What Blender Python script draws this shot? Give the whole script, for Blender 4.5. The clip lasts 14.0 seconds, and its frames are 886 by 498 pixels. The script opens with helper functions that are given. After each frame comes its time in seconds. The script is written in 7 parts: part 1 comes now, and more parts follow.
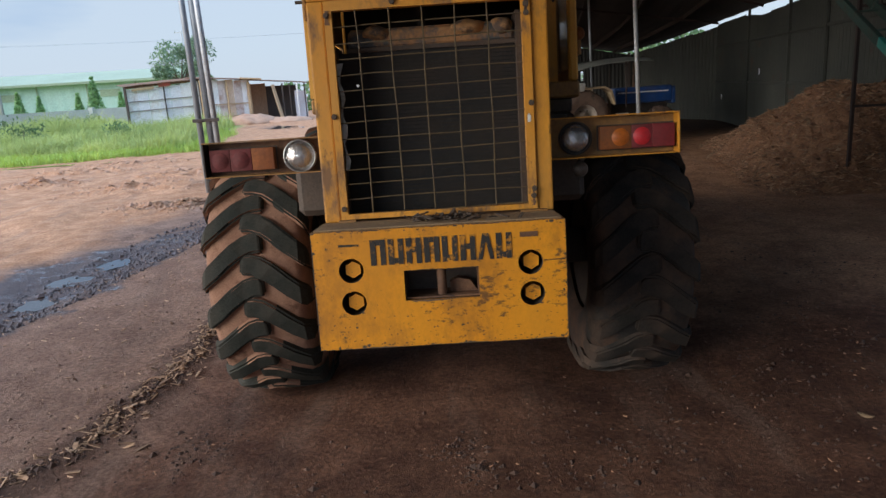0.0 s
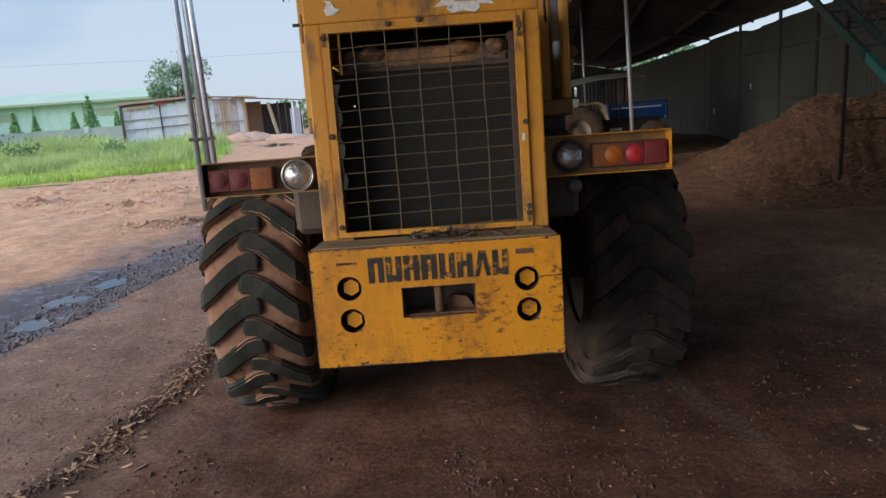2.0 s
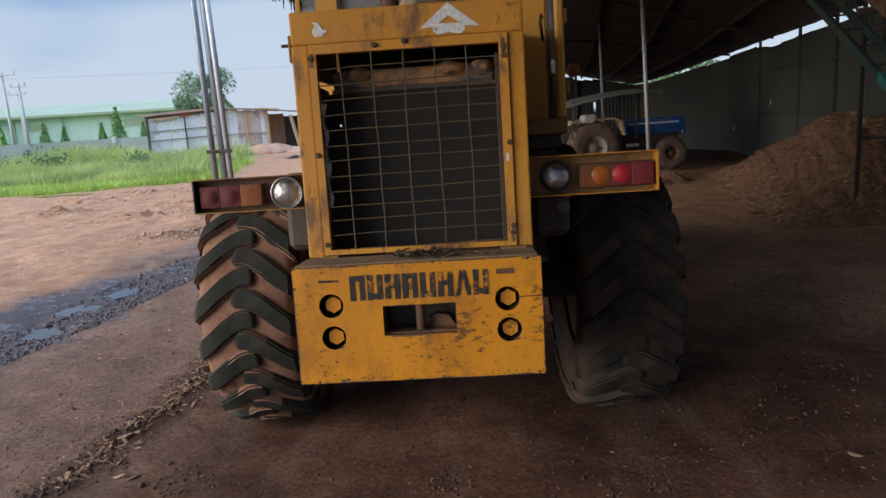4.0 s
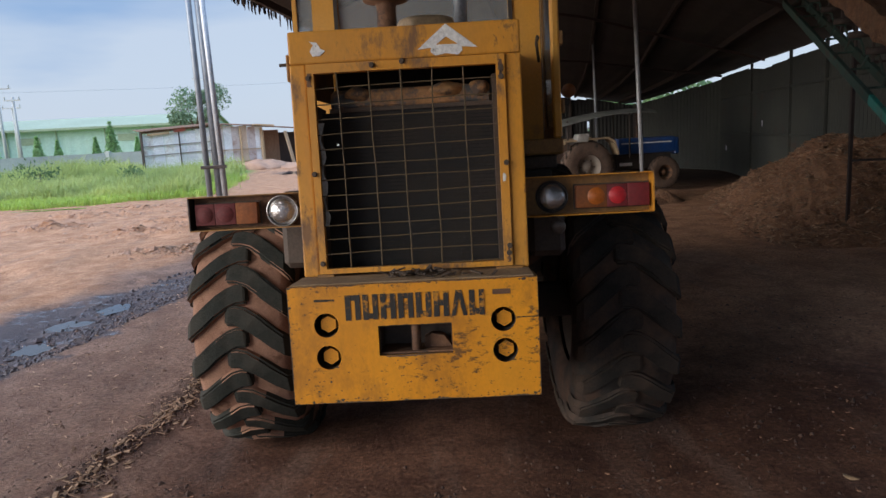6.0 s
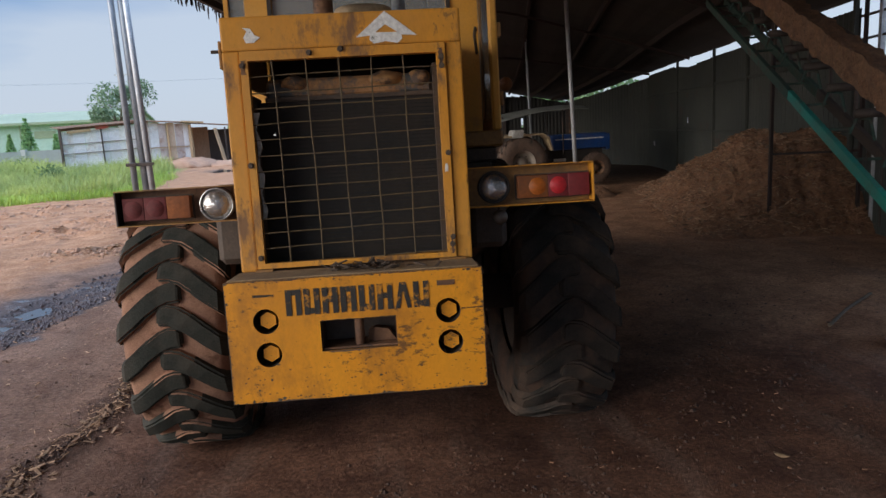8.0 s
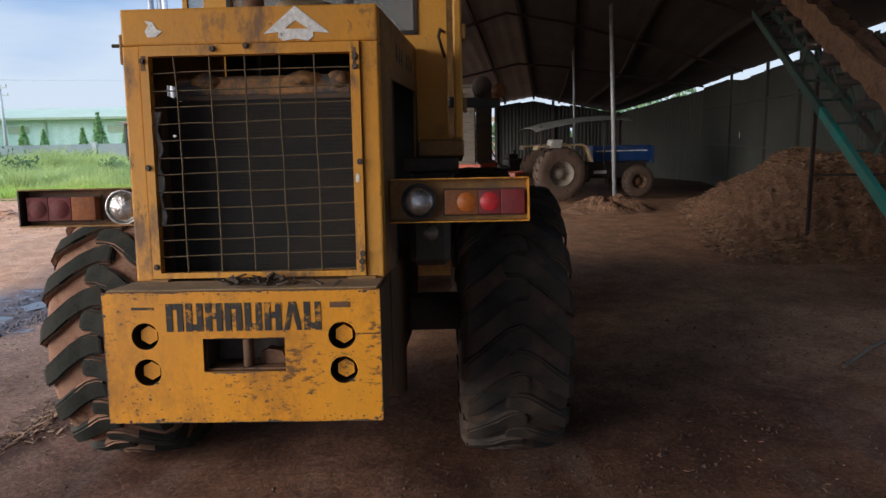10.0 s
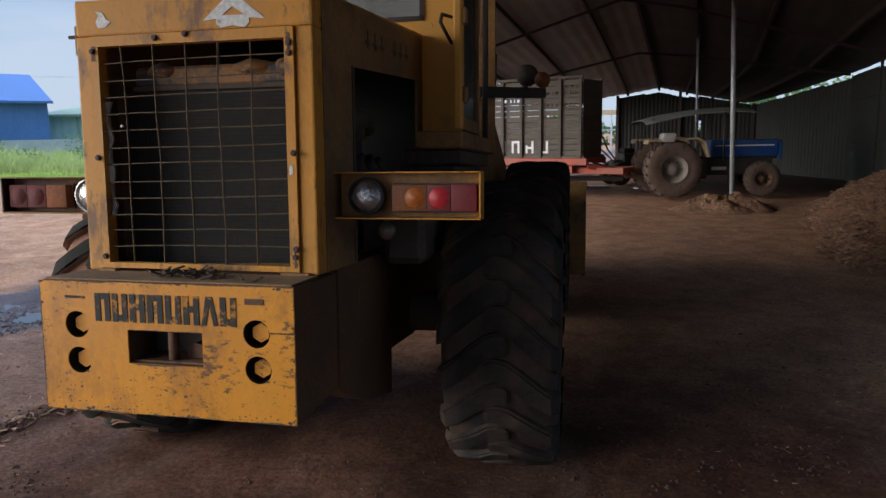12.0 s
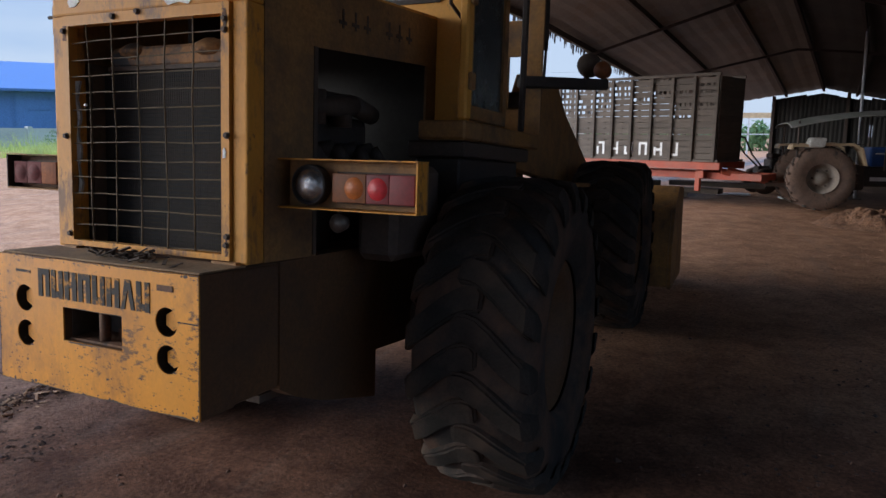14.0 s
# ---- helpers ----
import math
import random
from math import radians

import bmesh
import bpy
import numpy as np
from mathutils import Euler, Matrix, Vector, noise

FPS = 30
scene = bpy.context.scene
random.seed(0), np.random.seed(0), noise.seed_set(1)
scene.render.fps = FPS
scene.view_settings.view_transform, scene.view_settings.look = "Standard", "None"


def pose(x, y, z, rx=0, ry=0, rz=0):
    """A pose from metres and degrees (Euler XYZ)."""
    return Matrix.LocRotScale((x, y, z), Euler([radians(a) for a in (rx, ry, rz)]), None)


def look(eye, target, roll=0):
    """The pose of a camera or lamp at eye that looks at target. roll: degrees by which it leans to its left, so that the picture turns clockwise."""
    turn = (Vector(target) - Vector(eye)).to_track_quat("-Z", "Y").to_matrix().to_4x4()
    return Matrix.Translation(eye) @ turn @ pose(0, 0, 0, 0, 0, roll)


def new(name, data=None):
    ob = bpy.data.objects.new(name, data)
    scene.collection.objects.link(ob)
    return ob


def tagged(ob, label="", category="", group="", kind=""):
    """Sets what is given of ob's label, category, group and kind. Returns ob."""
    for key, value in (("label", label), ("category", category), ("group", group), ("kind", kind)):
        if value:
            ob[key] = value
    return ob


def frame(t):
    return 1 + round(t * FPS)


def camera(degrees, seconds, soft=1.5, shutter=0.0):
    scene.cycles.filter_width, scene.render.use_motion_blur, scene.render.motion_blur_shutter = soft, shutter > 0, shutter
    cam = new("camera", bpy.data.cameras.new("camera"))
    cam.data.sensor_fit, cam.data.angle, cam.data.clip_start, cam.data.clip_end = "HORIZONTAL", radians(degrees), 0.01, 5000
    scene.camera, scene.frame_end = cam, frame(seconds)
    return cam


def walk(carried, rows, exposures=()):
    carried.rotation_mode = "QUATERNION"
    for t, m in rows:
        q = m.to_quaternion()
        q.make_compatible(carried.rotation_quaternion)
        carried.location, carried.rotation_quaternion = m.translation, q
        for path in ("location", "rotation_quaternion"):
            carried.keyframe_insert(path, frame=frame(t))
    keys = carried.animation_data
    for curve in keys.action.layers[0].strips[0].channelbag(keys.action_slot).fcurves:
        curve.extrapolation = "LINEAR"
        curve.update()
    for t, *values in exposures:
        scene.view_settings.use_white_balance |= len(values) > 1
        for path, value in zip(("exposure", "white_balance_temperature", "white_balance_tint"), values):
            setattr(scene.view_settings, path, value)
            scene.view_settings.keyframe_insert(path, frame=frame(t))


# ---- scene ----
cam = camera(66.1, 14.0)
METRES, EYE, TILT, LEAN, TURN = 2.7, 1.55, -5.2, 0.0, 0.0
ROWS = [
    (0.0, 0.0, 0.0, 0.0, -0.53, -8.17, 3.66),
    (0.5, -0.002, -0.0044, -0.0004, -0.58, -8.05, 3.71),
    (1.0, -0.0029, -0.0062, 0.0002, -0.7, -7.72, 3.73),
    (1.5, -0.0029, -0.0079, 0.0024, -0.9, -7.25, 3.88),
    (2.0, -0.001, -0.0115, 0.0043, -0.92, -6.89, 4.12),
    (2.5, 0.0017, -0.0168, 0.0048, -0.63, -6.83, 4.26),
    (3.0, 0.034, -0.019, 0.007, -0.06, -6.62, 4.06),
    (5.5, 0.0641, -0.0118, 0.0146, 1.49, -4.46, 3.18),
    (6.0, 0.0534, -0.0144, 0.0153, 0.39, -4.33, 3.08),
    (6.5, 0.0457, -0.0108, 0.0144, -0.58, -4.16, 3.06),
    (7.0, 0.0361, -0.0141, 0.0124, -1.14, -4.29, 3.24),
    (7.5, 0.025, -0.0122, 0.0109, -3.07, -4.9, 3.68),
    (8.0, 0.0438, 0.0, 0.0054, -4.99, -4.84, 3.6),
    (8.5, 0.1183, 0.0039, 0.0111, -5.17, -4.14, 3.04),
    (11.0, 0.3782, 0.1366, 0.0074, 5.94, -4.4, 0.4),
    (11.5, 0.4677, 0.1454, 0.0099, 8.95, -4.69, 0.32),
    (12.0, 0.5168, 0.1862, 0.0086, 11.07, -4.56, 0.06),
    (12.5, 0.5652, 0.2565, 0.0109, 13.62, -4.48, -0.59),
    (13.0, 0.6374, 0.2824, 0.0106, 17.58, -4.63, -1.29),
    (13.5, 0.7177, 0.3, 0.0166, 21.19, -5.18, -1.7),
    (14.0, 0.7467, 0.3559, 0.0069, 23.5, -4.93, -2.49),
]
walk(cam, [(t, pose(0, 0, EYE, TILT, LEAN, TURN) @ pose(METRES * x, METRES * y, METRES * z, 90 + pitch, roll, yaw)) for t, x, y, z, yaw, pitch, roll in ROWS],
     [(0.0, 1.34, 6500, 10), (1.5, 1.34, 6500, 10), (3.0, 1.22, 6500, 11), (5.5, 1.28, 6500, 13), (6.5, 1.24, 6500, 13), (8.0, 1.2, 6600, 13),
      (8.5, 1.46, 6600, 14), (11.0, 1.40, 6400, 12), (12.5, 1.18, 6200, 12), (14.0, 1.28, 6050, 13)])

# ---- light and sky: a bright overcast day, the sun hidden behind high cloud ----
world = bpy.data.worlds.new("sky")
scene.world = world
world.use_nodes = True
wn, wl = world.node_tree.nodes, world.node_tree.links
wn.clear()
w_out = wn.new("ShaderNodeOutputWorld")
w_bg = wn.new("ShaderNodeBackground")
w_sky = wn.new("ShaderNodeTexSky")
w_sky.sky_type = "NISHITA"
w_sky.sun_disc = False
w_sky.sun_elevation = radians(18)
w_sky.sun_rotation = radians(240)
w_co = wn.new("ShaderNodeTexCoord")
w_map = wn.new("ShaderNodeMapping")
w_map.inputs["Scale"].default_value = (1.0, 1.0, 4.5)
w_noise = wn.new("ShaderNodeTexNoise")
w_noise.inputs["Scale"].default_value = 1.7
w_noise.inputs["Detail"].default_value = 5.0
w_noise.inputs["Roughness"].default_value = 0.5
w_ramp = wn.new("ShaderNodeValToRGB")
w_ramp.color_ramp.elements[0].position = 0.38
w_ramp.color_ramp.elements[0].color = (1.25, 2.1, 3.5, 1)
w_ramp.color_ramp.elements[1].position = 0.62
w_ramp.color_ramp.elements[1].color = (2.7, 3.25, 4.0, 1)
w_sep = wn.new("ShaderNodeSeparateXYZ")
w_hor = wn.new("ShaderNodeMapRange")
w_hor.inputs["From Min"].default_value = 0.02
w_hor.inputs["From Max"].default_value = 0.17
w_hor.inputs["To Min"].default_value = 0.24
w_hor.inputs["To Max"].default_value = -0.06
w_add = wn.new("ShaderNodeMath")
w_add.operation = "ADD"
w_mix = wn.new("ShaderNodeMix")
w_mix.data_type = "RGBA"
w_mix.inputs["Factor"].default_value = 0.9
wl.new(w_co.outputs["Generated"], w_map.inputs["Vector"])
wl.new(w_map.outputs["Vector"], w_noise.inputs["Vector"])
wl.new(w_co.outputs["Generated"], w_sep.inputs["Vector"])
wl.new(w_sep.outputs["Z"], w_hor.inputs["Value"])
wl.new(w_noise.outputs["Fac"], w_add.inputs[0])
wl.new(w_hor.outputs["Result"], w_add.inputs[1])
wl.new(w_add.outputs["Value"], w_ramp.inputs["Fac"])
wl.new(w_sky.outputs["Color"], w_mix.inputs["A"])
wl.new(w_ramp.outputs["Color"], w_mix.inputs["B"])
wl.new(w_mix.outputs["Result"], w_bg.inputs["Color"])
wl.new(w_bg.outputs["Background"], w_out.inputs["Surface"])
w_zen = wn.new("ShaderNodeMapRange")
w_zen.inputs["From Min"].default_value = 0.30
w_zen.inputs["From Max"].default_value = 0.95
w_zen.inputs["To Min"].default_value = 0.085
w_zen.inputs["To Max"].default_value = 0.37
wl.new(w_sep.outputs["Z"], w_zen.inputs["Value"])
wl.new(w_zen.outputs["Result"], w_bg.inputs["Strength"])

sun = new("sun", bpy.data.lights.new("sun", "SUN"))
sun.data.energy = 1.75
sun.data.angle = radians(45)
sun.data.color = (1.0, 0.96, 0.9)
sun.matrix_world = look((-8.6, -5.0, 3.2), (0, 0, 0))

SHED = 10.0

# ---- materials ----


def tex(nodes, links, kind, coord, **values):
    node = nodes.new(kind)
    for key, value in values.items():
        node.inputs[key].default_value = value
    links.new(coord, node.inputs["Vector"])
    return node


def surf(name, c1, c2, scale=6.0, rough=0.7, bump=0.2, metal=0.0, wear=None, wear_scale=3.0, wear_at=0.62, wear_soft=0.06,
         dust=None, dust_amount=0.35, fine=60.0, stretch=(1, 1, 1), bump_dist=0.01, vary=0.0, rough_var=0.12, grain_amount=0.28, scuff=None):
    """Two colours mixed by broad noise, fine grain, worn or dirty spots with edges of their own, relief."""
    m = bpy.data.materials.new(name)
    m.use_nodes = True
    n, k = m.node_tree.nodes, m.node_tree.links
    b = n["Principled BSDF"]
    co = n.new("ShaderNodeTexCoord")
    mp = n.new("ShaderNodeMapping")
    mp.inputs["Scale"].default_value = stretch
    k.new(co.outputs["Object"], mp.inputs["Vector"])
    v = mp.outputs["Vector"]
    broad = tex(n, k, "ShaderNodeTexNoise", v, Scale=scale, Detail=5.0, Roughness=0.6)
    grain = tex(n, k, "ShaderNodeTexNoise", v, Scale=fine, Detail=3.0, Roughness=0.65)
    ramp = n.new("ShaderNodeMapRange")
    ramp.inputs["From Min"].default_value, ramp.inputs["From Max"].default_value = 0.32, 0.68
    k.new(broad.outputs["Fac"], ramp.inputs["Value"])
    mix = n.new("ShaderNodeMix")
    mix.data_type = "RGBA"
    mix.inputs["A"].default_value, mix.inputs["B"].default_value = (*c1, 1), (*c2, 1)
    k.new(ramp.outputs["Result"], mix.inputs["Factor"])
    colour = mix.outputs["Result"]
    gm = n.new("ShaderNodeMapRange")
    gm.inputs["From Min"].default_value, gm.inputs["From Max"].default_value = 0.25, 0.75
    gm.inputs["To Min"].default_value, gm.inputs["To Max"].default_value = 1 - grain_amount, 1 + grain_amount
    k.new(grain.outputs["Fac"], gm.inputs["Value"])
    mul = n.new("ShaderNodeVectorMath")
    mul.operation = "SCALE"
    k.new(colour, mul.inputs[0])
    k.new(gm.outputs["Result"], mul.inputs["Scale"])
    colour = mul.outputs["Vector"]
    if dust:
        dn = tex(n, k, "ShaderNodeTexNoise", v, Scale=scale * 0.45 + 0.7, Detail=6.0, Roughness=0.7)
        dr = n.new("ShaderNodeMapRange")
        dr.inputs["From Min"].default_value, dr.inputs["From Max"].default_value = 0.42, 0.7
        dr.inputs["To Max"].default_value = dust_amount
        k.new(dn.outputs["Fac"], dr.inputs["Value"])
        dm = n.new("ShaderNodeMix")
        dm.data_type = "RGBA"
        dm.inputs["B"].default_value = (*dust, 1)
        k.new(dr.outputs["Result"], dm.inputs["Factor"])
        k.new(colour, dm.inputs["A"])
        colour = dm.outputs["Result"]
    if wear:
        sn = tex(n, k, "ShaderNodeTexNoise", v, Scale=wear_scale, Detail=9.0, Roughness=0.72)
        sr = n.new("ShaderNodeMapRange")
        sr.inputs["From Min"].default_value, sr.inputs["From Max"].default_value = wear_at, wear_at + wear_soft
        k.new(sn.outputs["Fac"], sr.inputs["Value"])
        sm = n.new("ShaderNodeMix")
        sm.data_type = "RGBA"
        sm.inputs["B"].default_value = (*wear, 1)
        k.new(sr.outputs["Result"], sm.inputs["Factor"])
        k.new(colour, sm.inputs["A"])
        colour = sm.outputs["Result"]
    if scuff:
        s_col, s_scale, s_at, s_soft, s_stretch = scuff
        s_map = n.new("ShaderNodeMapping")
        s_map.inputs["Scale"].default_value = s_stretch
        k.new(co.outputs["Object"], s_map.inputs["Vector"])
        s_fine = tex(n, k, "ShaderNodeTexNoise", s_map.outputs["Vector"], Scale=s_scale, Detail=8.0, Roughness=0.75)
        s_wide = tex(n, k, "ShaderNodeTexNoise", v, Scale=s_scale * 0.16, Detail=3.0, Roughness=0.5)
        s_sum = n.new("ShaderNodeMath")
        s_sum.operation = "MULTIPLY_ADD"
        s_sum.inputs[1].default_value = 0.55
        k.new(s_wide.outputs["Fac"], s_sum.inputs[0])
        k.new(s_fine.outputs["Fac"], s_sum.inputs[2])
        s_rng = n.new("ShaderNodeMapRange")
        s_rng.inputs["From Min"].default_value, s_rng.inputs["From Max"].default_value = s_at, s_at + s_soft
        s_rng.inputs["To Max"].default_value = 0.9
        k.new(s_sum.outputs["Value"], s_rng.inputs["Value"])
        s_mix = n.new("ShaderNodeMix")
        s_mix.data_type = "RGBA"
        s_mix.inputs["B"].default_value = (*s_col, 1)
        k.new(s_rng.outputs["Result"], s_mix.inputs["Factor"])
        k.new(colour, s_mix.inputs["A"])
        colour = s_mix.outputs["Result"]
    if vary:
        info = n.new("ShaderNodeObjectInfo")
        geo = n.new("ShaderNodeNewGeometry")
        av = n.new("ShaderNodeMath")
        av.operation = "ADD"
        k.new(info.outputs["Random"], av.inputs[0])
        k.new(geo.outputs["Random Per Island"], av.inputs[1])
        vr = n.new("ShaderNodeMapRange")
        vr.inputs["From Max"].default_value = 2.0
        vr.inputs["To Min"].default_value, vr.inputs["To Max"].default_value = 1 - vary, 1 + vary
        k.new(av.outputs["Value"], vr.inputs["Value"])
        vm = n.new("ShaderNodeVectorMath")
        vm.operation = "SCALE"
        k.new(colour, vm.inputs[0])
        k.new(vr.outputs["Result"], vm.inputs["Scale"])
        colour = vm.outputs["Vector"]
    k.new(colour, b.inputs["Base Color"])
    rr = n.new("ShaderNodeMapRange")
    rr.inputs["To Min"].default_value, rr.inputs["To Max"].default_value = max(0.03, rough - rough_var), min(1, rough + rough_var)
    k.new(broad.outputs["Fac"], rr.inputs["Value"])
    k.new(rr.outputs["Result"], b.inputs["Roughness"])
    b.inputs["Metallic"].default_value = metal
    if bump:
        hb = n.new("ShaderNodeMath")
        hb.operation = "MULTIPLY_ADD"
        hb.inputs[1].default_value = 0.5
        k.new(grain.outputs["Fac"], hb.inputs[0])
        k.new(broad.outputs["Fac"], hb.inputs[2])
        bp = n.new("ShaderNodeBump")
        bp.inputs["Strength"].default_value = bump
        bp.inputs["Distance"].default_value = bump_dist
        k.new(hb.outputs["Value"], bp.inputs["Height"])
        k.new(bp.outputs["Normal"], b.inputs["Normal"])
    return m


def plain(name, colour, rough=0.5, metal=0.0, transmission=0.0, alpha=1.0):
    m = bpy.data.materials.new(name)
    m.use_nodes = True
    b = m.node_tree.nodes["Principled BSDF"]
    b.inputs["Base Color"].default_value = (*colour, 1)
    b.inputs["Roughness"].default_value = rough
    b.inputs["Metallic"].default_value = metal
    b.inputs["Transmission Weight"].default_value = transmission
    b.inputs["Alpha"].default_value = alpha
    return m


YELLOW = surf("yellow_paint", (0.63, 0.24, 0.003), (0.75, 0.305, 0.005), 2.2, 0.52, 0.12, wear=(0.33, 0.13, 0.012), wear_scale=2.6,
              wear_at=0.51, wear_soft=0.14, dust=(0.42, 0.18, 0.018), dust_amount=0.4, fine=90, grain_amount=0.09, stretch=(1, 1, 0.6),
              scuff=((0.11, 0.05, 0.016), 34.0, 0.855, 0.07, (0.6, 1, 1.2)))
YELLOW_FADED = surf("faded_yellow_paint", (0.58, 0.238, 0.014), (0.65, 0.29, 0.024), 1.8, 0.62, 0.12, wear=(0.20, 0.10, 0.04), wear_scale=4.5,
                    wear_at=0.53, wear_soft=0.09, dust=(0.40, 0.22, 0.07), dust_amount=0.55, fine=70, grain_amount=0.1, stretch=(1, 1, 0.4),
                    scuff=((0.16, 0.08, 0.03), 22.0, 0.86, 0.08, (1.3, 1, 0.6)))
YELLOW_DIRTY = surf("grimy_yellow_paint", (0.30, 0.145, 0.035), (0.42, 0.205, 0.048), 3.0, 0.66, 0.2, wear=(0.12, 0.07, 0.036), wear_scale=3.0,
                    wear_at=0.44, wear_soft=0.22, dust=(0.15, 0.09, 0.05), dust_amount=0.6, fine=60, scuff=((0.26, 0.13, 0.03), 20.0, 0.98, 0.05, (1, 1, 0.5)))
# sides of the weight and frame, browner and darker than the yellow face
BROWN_DARK = surf("mottled_dark_brown", (0.085, 0.040, 0.016), (0.14, 0.066, 0.022), 2.0, 0.75, 0.25, wear=(0.045, 0.03, 0.022), wear_scale=2.2,
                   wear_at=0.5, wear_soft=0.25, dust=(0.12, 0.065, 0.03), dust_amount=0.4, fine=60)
# hood sides and arm towers, darker than the hood front
HOOD_DULL = surf("mottled_dark_yellow", (0.21, 0.108, 0.034), (0.34, 0.175, 0.05), 2.6, 0.68, 0.2, wear=(0.075, 0.05, 0.034), wear_scale=2.4,
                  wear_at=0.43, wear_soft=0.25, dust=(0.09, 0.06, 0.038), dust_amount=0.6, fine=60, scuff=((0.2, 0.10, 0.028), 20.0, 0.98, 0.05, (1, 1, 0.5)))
GRIME = surf("oily_grime", (0.045, 0.032, 0.025), (0.085, 0.06, 0.043), 5.0, 0.75, 0.5, dust=(0.12, 0.08, 0.055), dust_amount=0.4)
DEEP = surf("black_iron", (0.024, 0.019, 0.016), (0.048, 0.037, 0.030), 6.0, 0.7, 0.4)
RUST = surf("rusty_steel", (0.10, 0.05, 0.028), (0.20, 0.10, 0.05), 7.0, 0.8, 0.5, wear=(0.05, 0.03, 0.022), wear_scale=5, wear_at=0.56)
DUSTTOP = surf("dust_caked_steel", (0.20, 0.13, 0.075), (0.30, 0.20, 0.11), 5.0, 0.9, 0.5, wear=(0.36, 0.20, 0.04), wear_scale=4, wear_at=0.63)
RUBBER = surf("tyre_rubber", (0.024, 0.023, 0.022), (0.05, 0.045, 0.04), 5.0, 0.75, 0.35, dust=(0.17, 0.09, 0.055), dust_amount=0.75, fine=120)
RUBBER_LUG = surf("tyre_lug_rubber", (0.020, 0.022, 0.019), (0.034, 0.035, 0.030), 4.0, 0.88, 0.3, dust=(0.10, 0.075, 0.055), dust_amount=0.30, fine=160, grain_amount=0.5, scuff=((0.21, 0.125, 0.085), 30.0, 1.0, 0.06, (1, 1, 1)),
                  wear=(0.008, 0.008, 0.009), wear_scale=14, wear_at=0.64)
MUD_RUBBER = surf("clay_covered_rubber", (0.20, 0.105, 0.070), (0.31, 0.175, 0.118), 6.0, 0.92, 0.7, wear=(0.10, 0.05, 0.032), wear_scale=7, wear_at=0.55,
                  wear_soft=0.12, fine=150)
TRACTOR_TYRE = surf("dusty_tractor_rubber", (0.075, 0.048, 0.036), (0.15, 0.095, 0.066), 6, 0.92, 0.4, wear=(0.04, 0.03, 0.025), wear_scale=6, wear_at=0.55, wear_soft=0.12)
LUG_DUSTY = surf("dusty_worn_lug", (0.022, 0.021, 0.019), (0.042, 0.037, 0.032), 4.0, 0.92, 0.4, dust=(0.13, 0.08, 0.055), dust_amount=0.6, fine=110, scuff=((0.15, 0.09, 0.06), 12.0, 0.88, 0.16, (1, 1, 1)))
RED_LENS = surf("red_lens", (0.13, 0.010, 0.014), (0.19, 0.014, 0.019), 14, 0.6, 0.08, dust=(0.11, 0.035, 0.03), dust_amount=0.85)
# the dome reds and oranges hold the light that the lenses throw back
RED_DOME = surf("red_lens_glint", (0.48, 0.016, 0.024), (0.56, 0.022, 0.03), 12, 0.45, 0.05, dust=(0.4, 0.05, 0.05), dust_amount=0.3)
DARKRED_LENS = surf("dark_red_lens", (0.15, 0.010, 0.014), (0.23, 0.016, 0.02), 9, 0.6, 0.05, dust=(0.10, 0.03, 0.025), dust_amount=0.35)
ORANGE_LENS = surf("orange_lens", (0.19, 0.055, 0.010), (0.27, 0.078, 0.012), 14, 0.6, 0.08, dust=(0.12, 0.055, 0.025), dust_amount=0.9)
ORANGE_DOME = surf("orange_lens_glint", (0.42, 0.105, 0.010), (0.50, 0.135, 0.014), 12, 0.5, 0.05, dust=(0.3, 0.1, 0.03), dust_amount=0.5)
DUSTY_RED = surf("dusty_red_lens", (0.10, 0.014, 0.017), (0.14, 0.022, 0.024), 8, 0.8, 0.1, dust=(0.095, 0.05, 0.04), dust_amount=0.4)
DUSTY_ORANGE = surf("dusty_orange_lens", (0.17, 0.050, 0.014), (0.27, 0.085, 0.022), 8, 0.8, 0.1, dust=(0.16, 0.08, 0.05), dust_amount=0.4)
LAMP_GLASS = surf("lamp_glass", (0.38, 0.37, 0.36), (0.58, 0.57, 0.56), 26, 0.14, 0.8, metal=0.8, dust=(0.24, 0.17, 0.12), dust_amount=0.4, fine=40)
LAMP_DULL = surf("dusty_lamp_metal", (0.16, 0.14, 0.12), (0.24, 0.21, 0.18), 14, 0.45, 0.1, metal=0.6, dust=(0.14, 0.10, 0.07), dust_amount=0.6)
CHROME = surf("worn_chrome", (0.5, 0.49, 0.47), (0.65, 0.64, 0.62), 12, 0.3, 0.05, metal=0.9, dust=(0.3, 0.22, 0.16), dust_amount=0.4)
BLACK_INK = surf("worn_black_paint", (0.014, 0.013, 0.012), (0.03, 0.026, 0.022), 9, 0.75, 0.1, wear=(0.46, 0.19, 0.012), wear_scale=22, wear_at=0.55, wear_soft=0.06)
WHITE_INK = surf("worn_white_paint", (0.62, 0.62, 0.60), (0.74, 0.74, 0.72), 6, 0.6, 0.05, wear=(0.16, 0.15, 0.13), wear_scale=12, wear_at=0.6)
FINS = surf("radiator_fins", (0.011, 0.011, 0.013), (0.019, 0.018, 0.018), 7, 0.85, 0.3, dust=(0.045, 0.029, 0.019), dust_amount=0.6)
CORE_DUST = surf("dusty_core_tubes", (0.013, 0.012, 0.011), (0.032, 0.025, 0.017), 6, 0.9, 0.2, wear=(0.012, 0.012, 0.012), wear_scale=5, wear_at=0.5, wear_soft=0.1)
